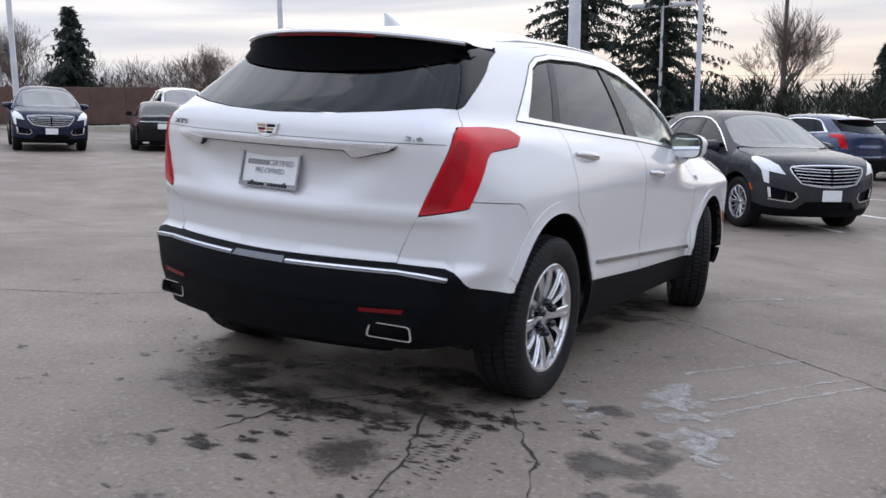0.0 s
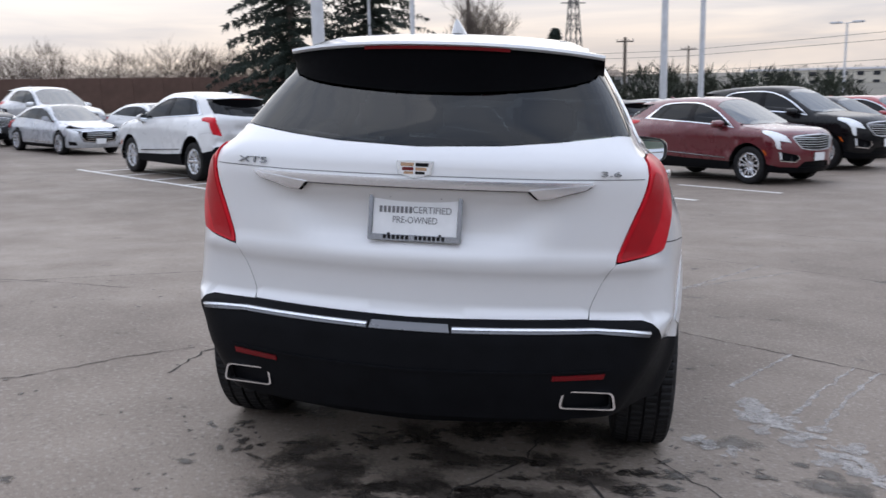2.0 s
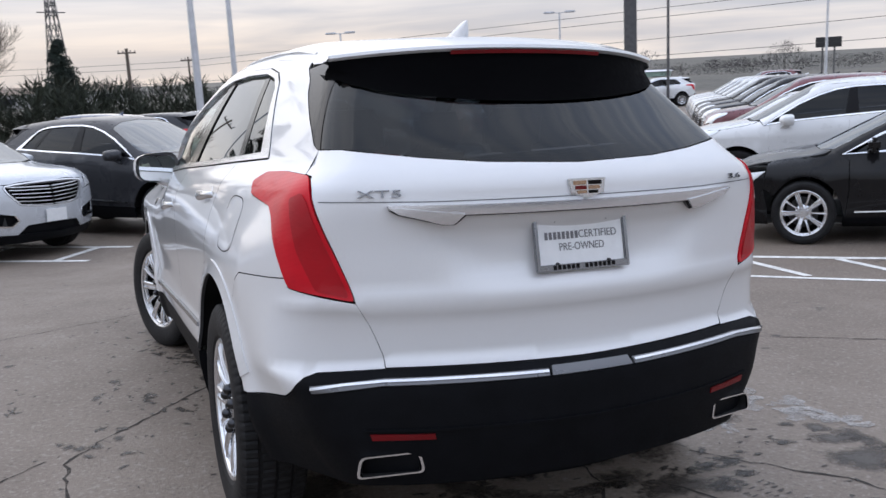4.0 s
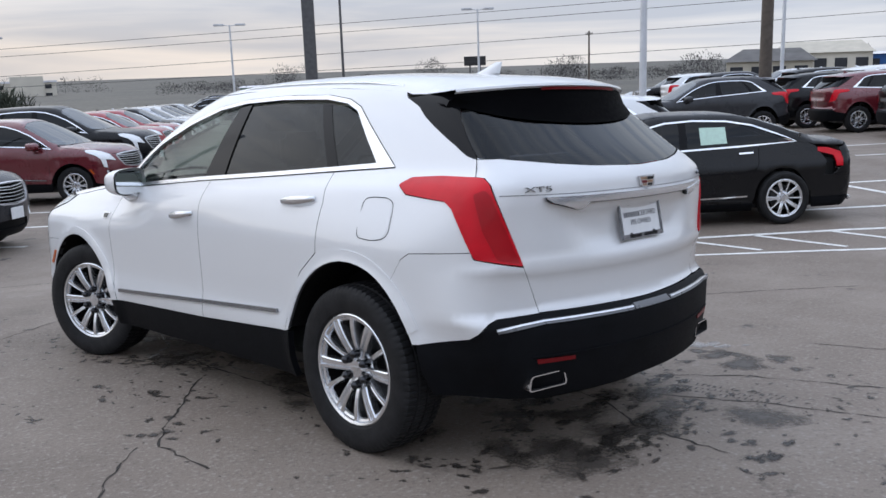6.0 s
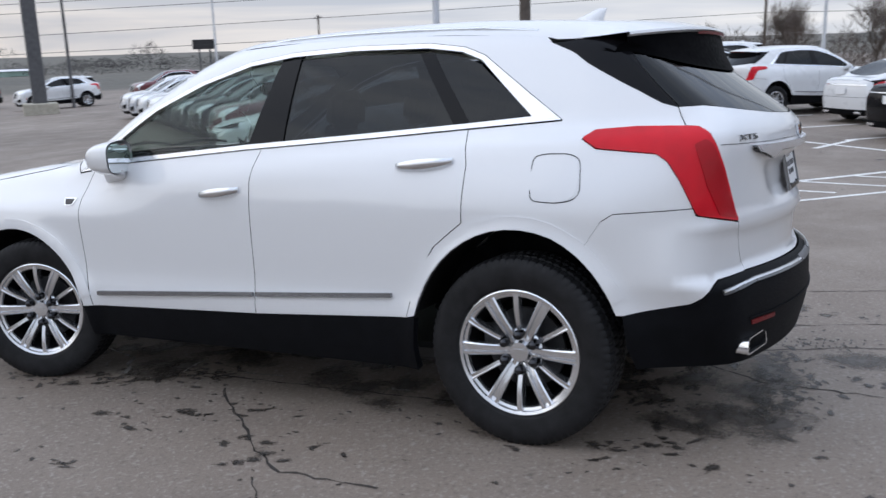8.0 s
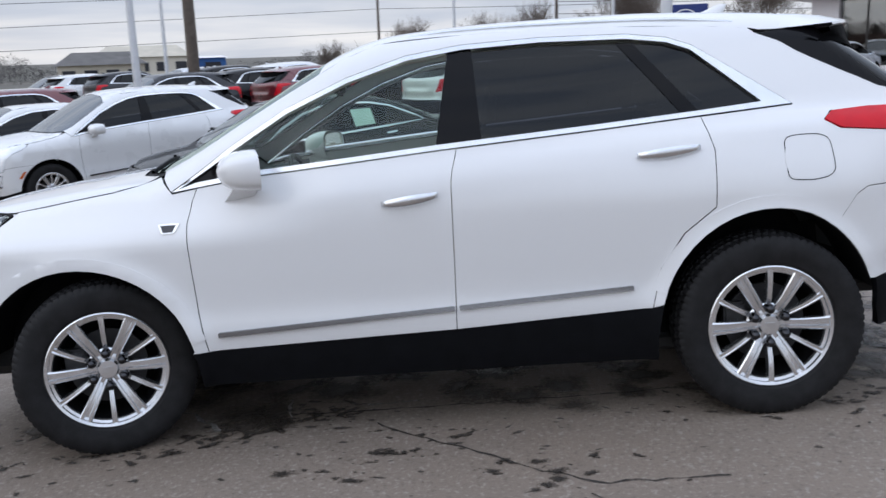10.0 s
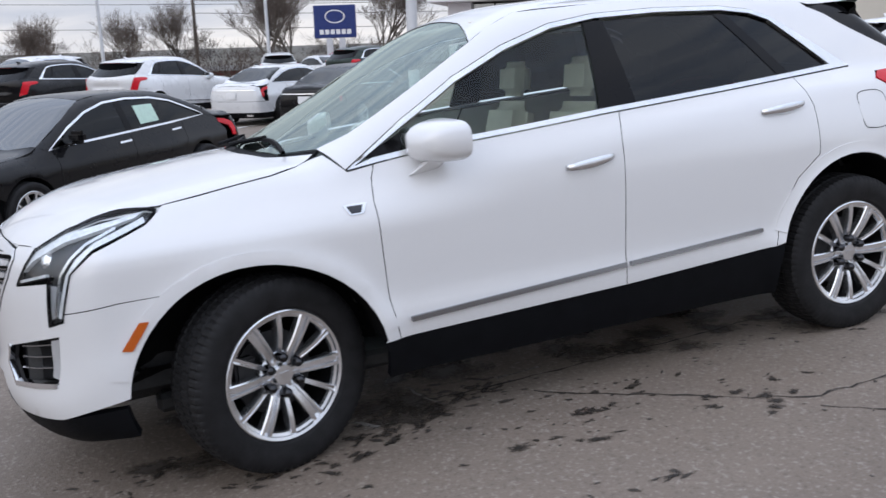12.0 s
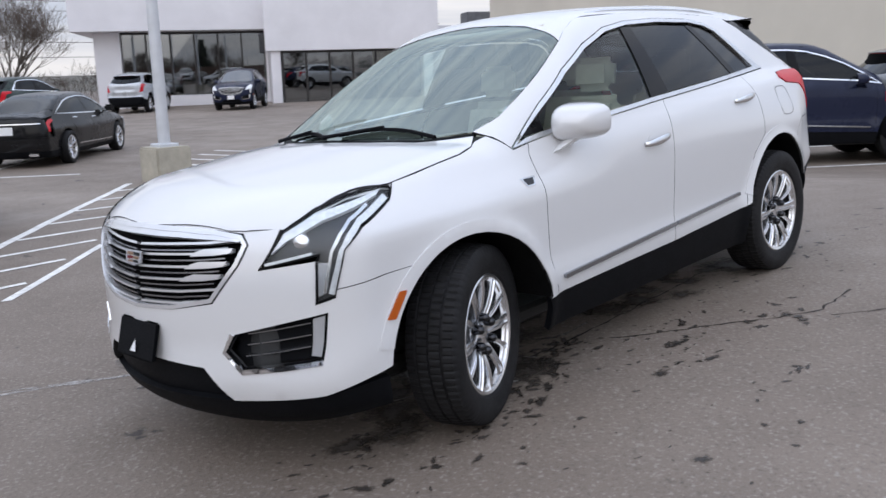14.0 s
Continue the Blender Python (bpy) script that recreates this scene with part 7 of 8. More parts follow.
# green price sticker in the near saloon's rear side window
sticker = panel("window_sticker", Body(**SALOON), [(-0.42, 1.07), (-0.42, 1.29), (-0.78, 1.285), (-0.78, 1.08)], plain("pale_green_paper", (0.50, 0.68, 0.58), 0.5, 0, 0.08, 20), near_saloon, lift=-0.004, skirt=0, label="pale green price sticker")


# ---- poles, wires, signs ----
POLE_WHITE = plain("pale_grey_pole_paint", (0.60, 0.62, 0.65), 0.45, 0.2, 0.1, 3)
POLE_DARK = plain("weathered_dark_steel", (0.10, 0.10, 0.105), 0.55, 0.3, 0.2, 4)
POLE_WOOD = plain("weathered_pole_timber", (0.10, 0.082, 0.068), 0.85, 0, 0.25, 5, 0.3)
CONCRETE = plain("cast_concrete", (0.42, 0.39, 0.32), 0.85, 0, 0.15, 5, 0.3)
WIRE = plain("black_cable", (0.03, 0.03, 0.032), 0.6, 0, 0.1, 4)


def lamp_pole(x, y, top, heads=2, r=0.075, turn=0.0, material=None, block=0.0, label="pale steel lot lamp pole with flat double heads"):
    """A lot lamp: base, tapered shaft, arms and flat heads."""
    z = ground_at(x, y)
    root = tagged(empty("street_lamp", Matrix.Translation((x, y, z)) @ pose(0, 0, 0, 0, 0, turn)), label, "street lamp", "lot lamps")
    mat = material or POLE_WHITE
    if block:
        bm = bmesh.new()
        add_box(bm, (0.62, 0.62, block), Matrix.Translation((0, 0, block / 2 - 0.05)), 0.03, 2)
        part("base_block", bm, CONCRETE, root, "weathered concrete base block")
        bm = bmesh.new()
        add_box(bm, (0.34, 0.34, 0.06), Matrix.Translation((0, 0, block - 0.03)), 0.01, 1)
        part("base_plate", bm, mat, root)
    bm = bmesh.new()
    add_tube(bm, (0, 0, max(0, block - 0.05)), (0, 0, top - z), r, r * 0.7, 12)
    part("shaft", bm, mat, root, smooth=True, sharp=50)
    for s in ((-1, 1) if heads == 2 else (1,) if heads == 1 else ()):
        bm = bmesh.new()
        add_tube(bm, (0, 0, top - z - 0.06), (s * 0.5, 0, top - z), 0.03, 0.03, 8)
        part("arm", bm, mat, root)
        bm = bmesh.new()
        add_box(bm, (0.85, 0.42, 0.16), Matrix.Translation((s * 0.85, 0, top - z + 0.02)), 0.05, 2)
        part("lamp_head", bm, mat, root, "flat shoebox lamp head")
    return root


def wire(a, b, sag, r=0.022):
    a, b = Vector(a), Vector(b)
    bm = bmesh.new()
    side = (b - a).cross(Vector((0, 0, 1))).normalized()
    prev = None
    for i in range(25):
        t = i / 24
        p = a.lerp(b, t) - Vector((0, 0, 4 * sag * t * (1 - t)))
        row = [bm.verts.new(p + side * (r * math.cos(k)) + Vector((0, 0, r * math.sin(k)))) for k in np.linspace(0, 2 * math.pi, 5, endpoint=False)]
        if prev:
            for k in range(5):
                bm.faces.new((prev[k], prev[(k + 1) % 5], row[(k + 1) % 5], row[k]))
        prev = row
    return tagged(part("power_line", bm, WIRE), "thin black overhead power cable", "cable", "overhead cables")


def wood_pole(x, y, top, arm=0.0, turn=0.0, r=0.15, material=None):
    z = ground_at(x, y)
    root = tagged(empty("utility_pole", Matrix.Translation((x, y, z)) @ pose(0, 0, 0, 0, 0, turn)), "weathered timber utility pole carrying cables", "utility pole", "utility poles")
    bm = bmesh.new()
    add_tube(bm, (0, 0, -0.1), (0, 0, top - z), r, r * 0.72, 10)
    part("shaft", bm, material or POLE_WOOD, root, smooth=True, sharp=50)
    if arm:
        bm = bmesh.new()
        add_box(bm, (arm, 0.1, 0.12), Matrix.Translation((0, 0, top - z - 0.4)), 0.01, 1)
        part("cross_arm", bm, material or POLE_WOOD, root)
        for x2 in (-0.45, -0.2, 0.2, 0.45):
            bm = bmesh.new()
            add_tube(bm, (x2 * arm, 0, top - z - 0.34), (x2 * arm, 0, top - z - 0.14), 0.05, 0.03, 8)
            part("insulator", bm, POLE_DARK, root)
    return root


lamp_pole(10.31, -3.22, 8, 0, 0.10, block=0.62, label="white steel lamp pole on a concrete block")
lamp_pole(14.84, 7.27, 7.7, 0, 0.09, label="white steel lamp pole among parked cars")
lamp_pole(-5.43, 14.74, 9.6, 0, 0.16, label="thick pale steel pole behind parked cars")
lamp_pole(-5.57, 26.69, 9.1, 2, 0.10)
lamp_pole(-8.23, 31.13, 5.1, 2, 0.08)
lamp_pole(-23.33, 25.36, 9.2, 0, 0.09)
lamp_pole(-30.43, 17.44, 8.6, 0, 0.13)
lamp_pole(3.84, 34.68, 8.4, 0, 0.17, material=POLE_WHITE)
lamp_pole(5.41, 34.64, 8.4, 0, 0.13)
for x, y, top in ((19.82, 67.15, 5), (35.97, 59.55, 5.7), (47.92, 43.44, 6.1)):
    lamp_pole(x, y, top, 2, 0.10, -40)
lamp_pole(33.96, 42.67, 8.7, 0, 0.10, material=POLE_DARK, label="dark steel pole by the road")
lamp_pole(41.09, 1.07, 6.6, 0, 0.09)
lamp_pole(43.17, -7.11, 5.9, 0, 0.10)
lamp_pole(39.56, 15.33, 8.5, 0, 0.10)
# sign post by the road
rs = tagged(empty("roadside_sign", Matrix.Translation((27.92, 37.98, ground_at(27.92, 37.98))) @ pose(0, 0, 0, 0, 0, -35)), "tall grey steel post on a concrete plinth by the road", "sign")
bm = bmesh.new()
add_box(bm, (0.70, 0.55, 9.6), Matrix.Translation((0, 0, 4.8)), 0.03, 1)
part("post", bm, POLE_DARK, rs)
bm = bmesh.new()
add_box(bm, (1.7, 1.1, 0.7), Matrix.Translation((0, 0, 0.25)), 0.05, 1)
part("plinth", bm, CONCRETE, rs, "concrete plinth under the posts")
wood_pole(25.64, 9.48, 9.2, 0, 0, 0.22)
wood_pole(65.62, -6.07, 6.0, 2.2, 30)
wood_pole(81.92, 9.45, 8.6, 2.2, 60)
wood_pole(95.05, 67.42, 5.9, 2.2, 60)
wood_pole(12.82, 109.71, 4.8, 2.0, 20)
wood_pole(4.06, 82.16, 5, 1.6, 0, 0.2)
wood_pole(-6.63, 50.07, 8.6, 1.6, 10)
# road cables, running past the far side of the lot
for z0, z1 in ((0.9, 3.6), (1.7, 5.7), (3.6, 7.4), (4.3, 8.2)):
    wire((12.9, 109.8, z0), (82.1, 9.4, z1), 0.3)
    wire((82.1, 9.4, z1), (65.8, -60.4, z1 - 0.5), 0.4)
    wire((12.9, 109.8, z0), (-57.9, 170.8, z0 + 2.0), 0.5)
for dz in (0.0, 0.9):
    wire((65.8, -6.1, 4.1 + dz), (59.8, -60.5, 4.6 + dz), 0.5)


def tower(x, y, h):
    """A lattice pylon."""
    z = -2.0
    root = tagged(empty("pylon", Matrix.Translation((x, y, z)) @ pose(0, 0, 0, 0, 0, 25)), "distant grey lattice power pylon", "pylon", "pylons")
    bm = bmesh.new()
    lv = [(0, 2.0), (0.22, 1.5), (0.42, 1.1), (0.6, 0.8), (0.75, 0.6), (0.88, 0.5), (1.0, 0.1)]
    cor = lambda k: [Vector((sx * lv[k][1], sy * lv[k][1], lv[k][0] * h)) for sx, sy in ((1, 1), (-1, 1), (-1, -1), (1, -1))]
    for k in range(len(lv) - 1):
        a, b = cor(k), cor(k + 1)
        for i in range(4):
            add_tube(bm, a[i], b[i], 0.13, 0.13, 4, False)
            add_tube(bm, a[i], b[(i + 1) % 4], 0.08, 0.08, 4, False)
            add_tube(bm, b[i], a[(i + 1) % 4], 0.08, 0.08, 4, False)
    for zz in (0.66, 0.78, 0.9):
        add_tube(bm, (-2.6, 0, zz * h), (2.6, 0, zz * h), 0.10, 0.10, 4)
    part("lattice", bm, POLE_DARK, root)


tower(-169, 190.5, 21)
tower(-154.4, 178.1, 20)
tower(-2.3, 175, 26.4)

# arrow sign on its pole
sg = tagged(empty("lot_sign", Matrix.Translation((-15.75, 16.46, ground_at(-15.75, 16.46)))), "black arrow sign on a pale lamp pole", "sign")
bm = bmesh.new()
add_tube(bm, (0, 0, 0), (0, 0, 7.5), 0.09, 0.07, 12)
part("shaft", bm, POLE_WHITE, sg)
bm = bmesh.new()
add_box(bm, (0.70, 0.04, 0.46), pose(0, -0.12, 2.65, 0, 0, 38), 0.01, 1)
part("board", bm, plain("black_sign_board", (0.012, 0.012, 0.013), 0.5, 0, 0.1, 6), sg)
bm = bmesh.new()
add_prism(bm, [(-0.24, 0), (-0.12, 0.07), (-0.12, 0.03), (0.2, 0.03), (0.2, -0.03), (-0.12, -0.03), (-0.12, -0.07)], 0.004, Matrix.Translation((0, -0.12, 2.56)) @ pose(0, 0, 0, 0, 0, 38) @ pose(0, -0.026, 0, 90, 0, 0))
part("arrow", bm, PLATE, sg, "white arrow")
for i in range(3):
    bm = bmesh.new()
    add_box(bm, (0.12, 0.004, 0.05), Matrix.Translation((0, -0.12, 2.74)) @ pose(0, 0, 0, 0, 0, 38) @ pose(-0.17 + i * 0.17, -0.024, 0))
    part("print_bar", bm, PLATE, sg)

# blue dealer sign
bs = tagged(empty("dealer_sign", Matrix.Translation((44.65, -11.16, -0.60)) @ pose(0, 0, 0, 0, 0, 72)), "blue dealer sign with a pale oval on two posts", "sign")
for x in (-0.35, 0.35):
    bm = bmesh.new()
    add_box(bm, (0.34, 0.26, 2.6), Matrix.Translation((x, 0, 1.3)), 0.02, 1)
    part("post", bm, POLE_WHITE, bs)
bm = bmesh.new()
add_box(bm, (2.3, 0.3, 1.75), Matrix.Translation((0, 0, 3.35)), 0.03, 1)
part("board", bm, plain("deep_blue_sign_face", (0.012, 0.03, 0.16), 0.3, 0, 0.08, 4), bs)
for m2 in (pose(0, -0.16, 3.62, 90), pose(0, 0.16, 3.62, 90, 0, 180)):
    bm = bmesh.new()
    ring = [(0.55 * math.cos(a), 0.36 * math.sin(a)) for a in np.linspace(0, 2 * math.pi, 28, endpoint=False)]
    inner = [(x * 0.88, y * 0.84) for x, y in ring]
    vo, vi = [bm.verts.new((x, y, 0)) for x, y in ring], [bm.verts.new((x, y, 0)) for x, y in inner]
    for i in range(28):
        bm.faces.new((vo[i], vo[(i + 1) % 28], vi[(i + 1) % 28], vi[i]))
    part("oval", bm, PLATE, bs, "pale oval outline", m2)
    for i in range(6):
        bm = bmesh.new()
        add_box(bm, (0.22, 0.26, 0.006), Matrix.Translation((-0.75 + i * 0.30, -0.82, 0)))
        part("print_bar", bm, PLATE, bs, "", m2)

# ---- trees ----
BARK = plain("grey_brown_bark", (0.10, 0.085, 0.072), 0.9, 0, 0.25, 5, 0.3)
NEEDLE = plain("dark_spruce_needles", (0.016, 0.026, 0.019), 0.8, 0, 0.5, 1.2)
TWIG = plain("bare_twigs", (0.115, 0.092, 0.078), 0.9, 0, 0.3, 0.6)
BRUSH = plain("brown_brush", (0.085, 0.062, 0.048), 0.9, 0, 0.35, 0.5)
EVERGREEN = plain("dark_hedge_leaves", (0.026, 0.033, 0.020), 0.85, 0, 0.5, 1.0)


def spindle(verts, faces, p, q, w):
    """A thin four-sided spindle between two places."""
    p, q = np.array(p, float), np.array(q, float)
    d = q - p
    s = np.cross(d, (0.3, 0.2, 1.0))
    s /= max(np.linalg.norm(s), 1e-6)
    t = np.cross(d, s)
    t /= max(np.linalg.norm(t), 1e-6)
    c = p + d * 0.4
    k = len(verts)
    verts += [p, c + s * w, c + t * w, c - s * w, c - t * w, q]
    faces += [(k, k + 1, k + 2), (k, k + 2, k + 3), (k, k + 3, k + 4), (k, k + 4, k + 1), (k + 5, k + 2, k + 1), (k + 5, k + 3, k + 2), (k + 5, k + 4, k + 3), (k + 5, k + 1, k + 4)]


def build_spruce(name, h, spread, seed, label):
    rnd = random.Random(seed)
    root = tagged(empty(name), label, "tree", "spruces")
    bm = bmesh.new()
    add_tube(bm, (0, 0, -0.3), (0, 0, h * 0.98), h * 0.022, 0.02, 9)
    part("trunk", bm, BARK, root)
    verts, faces = [], []
    levels = 30
    for i in range(levels * 9):
        t = (i / 9 + rnd.uniform(-0.6, 0.6)) / levels
        t = min(max(t, 0.0), 1.0)
        z = h * (0.05 + 0.94 * t)
        r = (spread * (1 - t) ** 0.8 + 0.15) * rnd.choice((0.5, 0.75, 0.9, 1.0, 1.0, 1.15))
        a = rnd.uniform(0, 2 * math.pi)
        c, s = math.cos(a), math.sin(a)
        rise = rnd.uniform(-0.05, 0.22)
        n = max(5, int(r * 6))
        for k in range(n):
            u = (k + rnd.random()) / n
            base = np.array((c * r * u, s * r * u, z + rise * r * u - 0.30 * r * u * u))
            for _ in range(7):
                tip = base + np.array((c * rnd.uniform(-0.05, 0.22) + rnd.gauss(0, 0.16) * (1.25 - u), s * rnd.uniform(-0.05, 0.22) + rnd.gauss(0, 0.16) * (1.25 - u), rnd.uniform(-0.34, 0.05)))
                spindle(verts, faces, base, tip, rnd.uniform(0.018, 0.042))
    mesh_object("crown", verts, faces, NEEDLE, root, smooth=False)
    return root


def build_bare_tree(name, h, seed, label, twigs=1.0):
    rnd = random.Random(seed)
    root = tagged(empty(name), label, "tree", "bare trees")
    bm = bmesh.new()
    verts, faces = [], []

    kids = (6, 4, 4, 3, 3, 3)

    def grow(p, d, length, r, depth):
        q = p + d * length
        if depth <= 2:
            add_tube(bm, p, q, r, r * 0.6, 6, False)
        else:
            spindle(verts, faces, p, q + d * length * 0.15, max(r * 0.7, 0.008))
        if depth == 6:
            return
        for i in range(kids[depth]):
            side = Vector((rnd.uniform(-1, 1), rnd.uniform(-1, 1), rnd.uniform(-0.1, 0.6))).normalized()
            nd = (d * rnd.uniform(0.6, 1.1) + side * 0.66 + Vector((0, 0, 0.16))).normalized()
            grow(p + d * length * rnd.uniform(0.45, 1.0), nd, length * rnd.uniform(0.64, 0.88), r * 0.52, depth + 1)

    grow(Vector((0, 0, -0.2)), Vector((0, 0, 1)), h * 0.26, h * 0.017, 0)
    part("trunk", bm, BARK, root, "grey-brown trunk and limbs")
    mesh_object("crown", verts, faces, TWIG, root, "fine bare twigs", smooth=False)
    return root


def plant(proto, x, y, turn=0, s=1.0, z=None):
    o = copy_thing(proto, Matrix.Translation((x, y, ground_at(x, y) - 0.1 if z is None else z)) @ pose(0, 0, 0, 0, 0, turn))
    o.scale = (s, s, s)
    return o


sp = build_spruce("spruce", 12.5, 3.9, 5, "tall dark green spruce with drooping branches")
sp.matrix_basis = Matrix.Translation((-11.6, 31.23, ground_at(-11.6, 31.23) - 0.1))
plant(sp, -8.42, 32.33, 80, 0.86)
sm = build_spruce("spruce", 6.0, 2.0, 9, "dark green pointed spruce")
sm.matrix_basis = Matrix.Translation((-37.13, 25.32, 0.2))
plant(sm, -1.54, 55.07, 40, 0.95, -1.0)
plant(sm, -32.93, 40.92, 140, 0.7, -0.8)
bt = build_bare_tree("bare_tree", 8.0, 3, "leafless tree with a wide fine crown")
bt.matrix_basis = Matrix.Translation((-5.95, 44.66, -0.6))
for x, y, tn, s, z in ((-39.8, 37.4, 60, 0.62, 0.8), (-42.8, 26.1, 120, 0.8, 0.5), (55.7, 4.0, 30, 0.72, -0.3), (54.8, -17.2, 200, 1.2, -0.5), (56.8, -9.7, 280, 1.2, -0.6), (49.9, -24.1, 90, 1.1, -0.2), (60.0, -0.5, 150, 0.8, -0.5), (63.0, -12.5, 10, 1.1, -0.7), (64.1, -4.8, 77, 0.95, -0.6), (65.9, 5.2, 133, 0.7, -0.4),
                      (61.6, 10.5, 10, 0.55, -0.4), (47.9, -30.1, 310, 0.8, 0.0), (57.9, -28.1, 45, 0.95, -0.2), (29.6, -42.1, 75, 0.8, 0.3), (19.6, -45.1, 120, 0.7, 0.4), (-45.6, 15.2, 200, 0.7, 0.4)):
    plant(bt, x, y, tn, s, z - 0.7 if x > 15 else z)


def sprig(verts, faces, p, q, w, rnd):
    """A very thin flat twig, two triangles."""
    k = len(verts)
    a = rnd.uniform(0, 3.14)
    ox, oy, oz = math.cos(a) * w, math.sin(a) * w, rnd.uniform(-0.4, 0.4) * w
    mx, my, mz = (p[0] + q[0]) / 2, (p[1] + q[1]) / 2, (p[2] + q[2]) / 2
    verts += [p, (mx + ox, my + oy, mz + oz), q, (mx - ox, my - oy, mz - oz)]
    faces += [(k, k + 1, k + 2), (k, k + 2, k + 3)]


def thicket(name, material, places, label, seed, thick, count, reach=1.0):
    """Brush and far woods: fine twigs strewn through domes, each pointing up and outwards; one sheet of many."""
    rnd = random.Random(seed)
    verts, faces = [], []
    for x, y, z, w, h in places:
        spindle(verts, faces, (x, y, z), (x, y, z + h * 0.6), w * 0.02 + 0.01)
        for _ in range(count):
            a, up, q = rnd.uniform(0, 2 * math.pi), rnd.random() ** 0.8, math.sqrt(rnd.random())
            q *= math.sqrt(max(0.05, 1 - up * up)) * w * 1.6
            p0 = (x + math.cos(a) * q, y + math.sin(a) * q, z + h * up * 0.85)
            ln = h * rnd.uniform(0.10, 0.30) * reach
            out = rnd.uniform(0.0, 0.7) * ln
            sprig(verts, faces, p0, (p0[0] + math.cos(a) * out + rnd.gauss(0, ln * 0.25), p0[1] + math.sin(a) * out + rnd.gauss(0, ln * 0.25), p0[2] + ln * rnd.uniform(0.4, 1.0)), thick * rnd.uniform(0.6, 1.4), rnd)
    ob = mesh_object(name, [tuple(v) for v in verts], faces, material, None, label, smooth=False)
    return tagged(ob, label, "brush", kind="stuff")


rw = random.Random(21)
ring = []
for i in range(2100):
    a = rw.uniform(0, 2 * math.pi)
    r = rw.uniform(170, 300)
    x, y = r * math.cos(a), r * math.sin(a)
    hgt = rw.uniform(3.0, 7.0) * (1.5 if x < -60 else 1.0 if y > 2 * abs(x) else 0.62 + 0.5 * (math.sin(a * 41) > 0.8))
    if not (y > 0 and 0.12 < x / y < 0.50 and r < 262):
        ring.append((x, y, -3.0, 2.4, hgt))
thicket("far_woods", plain("hazy_far_twigs", (0.060, 0.056, 0.056), 0.9, 0, 0.3, 0.05), ring, "distant leafless woods along the horizon", 1, 0.06, 150, 0.55)
hedge = [(-10.7 + 0.15 * i + rw.gauss(0, 0.6), 37.7 + 0.052 * i + rw.gauss(0, 1.2), -0.9 - 0.005 * i, 0.45, rw.uniform(1.9, 3.6)) for i in range(170)]
thicket("evergreen_hedge", EVERGREEN, hedge, "dark evergreen hedge behind the lot", 2, 0.035, 150)
west = []
for i in range(420):
    t = rw.random()
    x, y = -39 + 26 * t + rw.gauss(0, 1.6), 18 + 28 * t + rw.gauss(0, 1.6)
    west.append((x - 4.4, y + 5.6, -0.1, 0.7, rw.uniform(2.0, 4.2)))
thicket("brush_bank", BRUSH, west, "leafless brown brush above the bank", 3, 0.012, 130)
east = [(50 + rw.uniform(0, 14), -34 + rw.uniform(0, 44), -1.1, 0.7, rw.uniform(1.5, 3.6)) for _ in range(200)]
thicket("roadside_brush", BRUSH, east, "leafless roadside brush", 4, 0.012, 130)

# brown timber bank wall and low pale kerb wall on the west side
BANK = plain("brown_fence_boards", (0.105, 0.062, 0.048), 0.85, 0, 0.25, 1.5, 0.3)
a, c = Vector((-39.6, 14.1, 0)), Vector((-15.5, 43.3, 0))
for i in range(24):
    p, q = a.lerp(c, i / 24), a.lerp(c, (i + 1) / 24)
    mid = (p + q) / 2
    ang = math.degrees(math.atan2(q.y - p.y, q.x - p.x))
    z = 0.53 - 0.009 * i
    bm = bmesh.new()
    add_box(bm, ((q - p).length, 0.18, 1.7), None, 0.02, 1)
    tagged(part("fence_panel", bm, BANK, None, "", Matrix.Translation((mid.x, mid.y, z + 0.75)) @ pose(0, 0, 0, 0, 0, ang)), "weathered brown boarded fence section", "fence", "brown boundary fence")
bm = bmesh.new()
d = (c - a)
add_box(bm, (d.length, 0.3, 0.55), None, 0.03, 1)
tagged(part("kerb_wall", bm, CONCRETE, None, "", Matrix.Translation(((a + c) / 2 + Vector((0.9, -0.7, 0.05)))) @ pose(0, 0, 0, 0, 0, math.degrees(math.atan2(d.y, d.x)))), "low pale concrete kerb wall", "wall", kind="structure")

# dark roadside billboard on two posts, far to the north-east
board = tagged(empty("billboard", Matrix.Translation((69.3, 64.0, -1.2)) @ pose(0, 0, 0, 0, 0, -48)), "dark roadside billboard on two steel posts far off", "sign")
bm = bmesh.new()
add_box(bm, (2.4, 0.25, 1.0), Matrix.Translation((0, 0, 3.6)), 0.03, 1)
part("board", bm, DARK_METAL, board)
for dx in (-0.55, 0.55):
    bm = bmesh.new()
    add_tube(bm, (dx, 0, 0), (dx, 0, 3.2), 0.09, 0.09, 8)
    part("post", bm, POLE_DARK, board)

# ---- buildings ----
CREAM = plain("cream_render", (0.62, 0.58, 0.50), 0.8, 0, 0.08, 0.3)
PANEL_GREY = plain("pale_facade_panels", (0.76, 0.75, 0.78), 0.5, 0, 0.06, 0.6)
BEIGE_WALL = plain("beige_block_wall", (0.50, 0.46, 0.38), 0.8, 0, 0.1, 0.8)
ROOF_GREY = plain("grey_shingle_roof", (0.12, 0.115, 0.11), 0.85, 0, 0.2, 0.8)
DARK_FRAME = plain("dark_bronze_frame", (0.03, 0.028, 0.028), 0.4, 0.3, 0.15, 5)
SHOP_GLASS = glass("showroom_glass", (0.42, 0.44, 0.45), 2.5)
FAR_PALE = plain("weathered_pale_siding", (0.40, 0.39, 0.38), 0.8, 0, 0.12, 0.4)
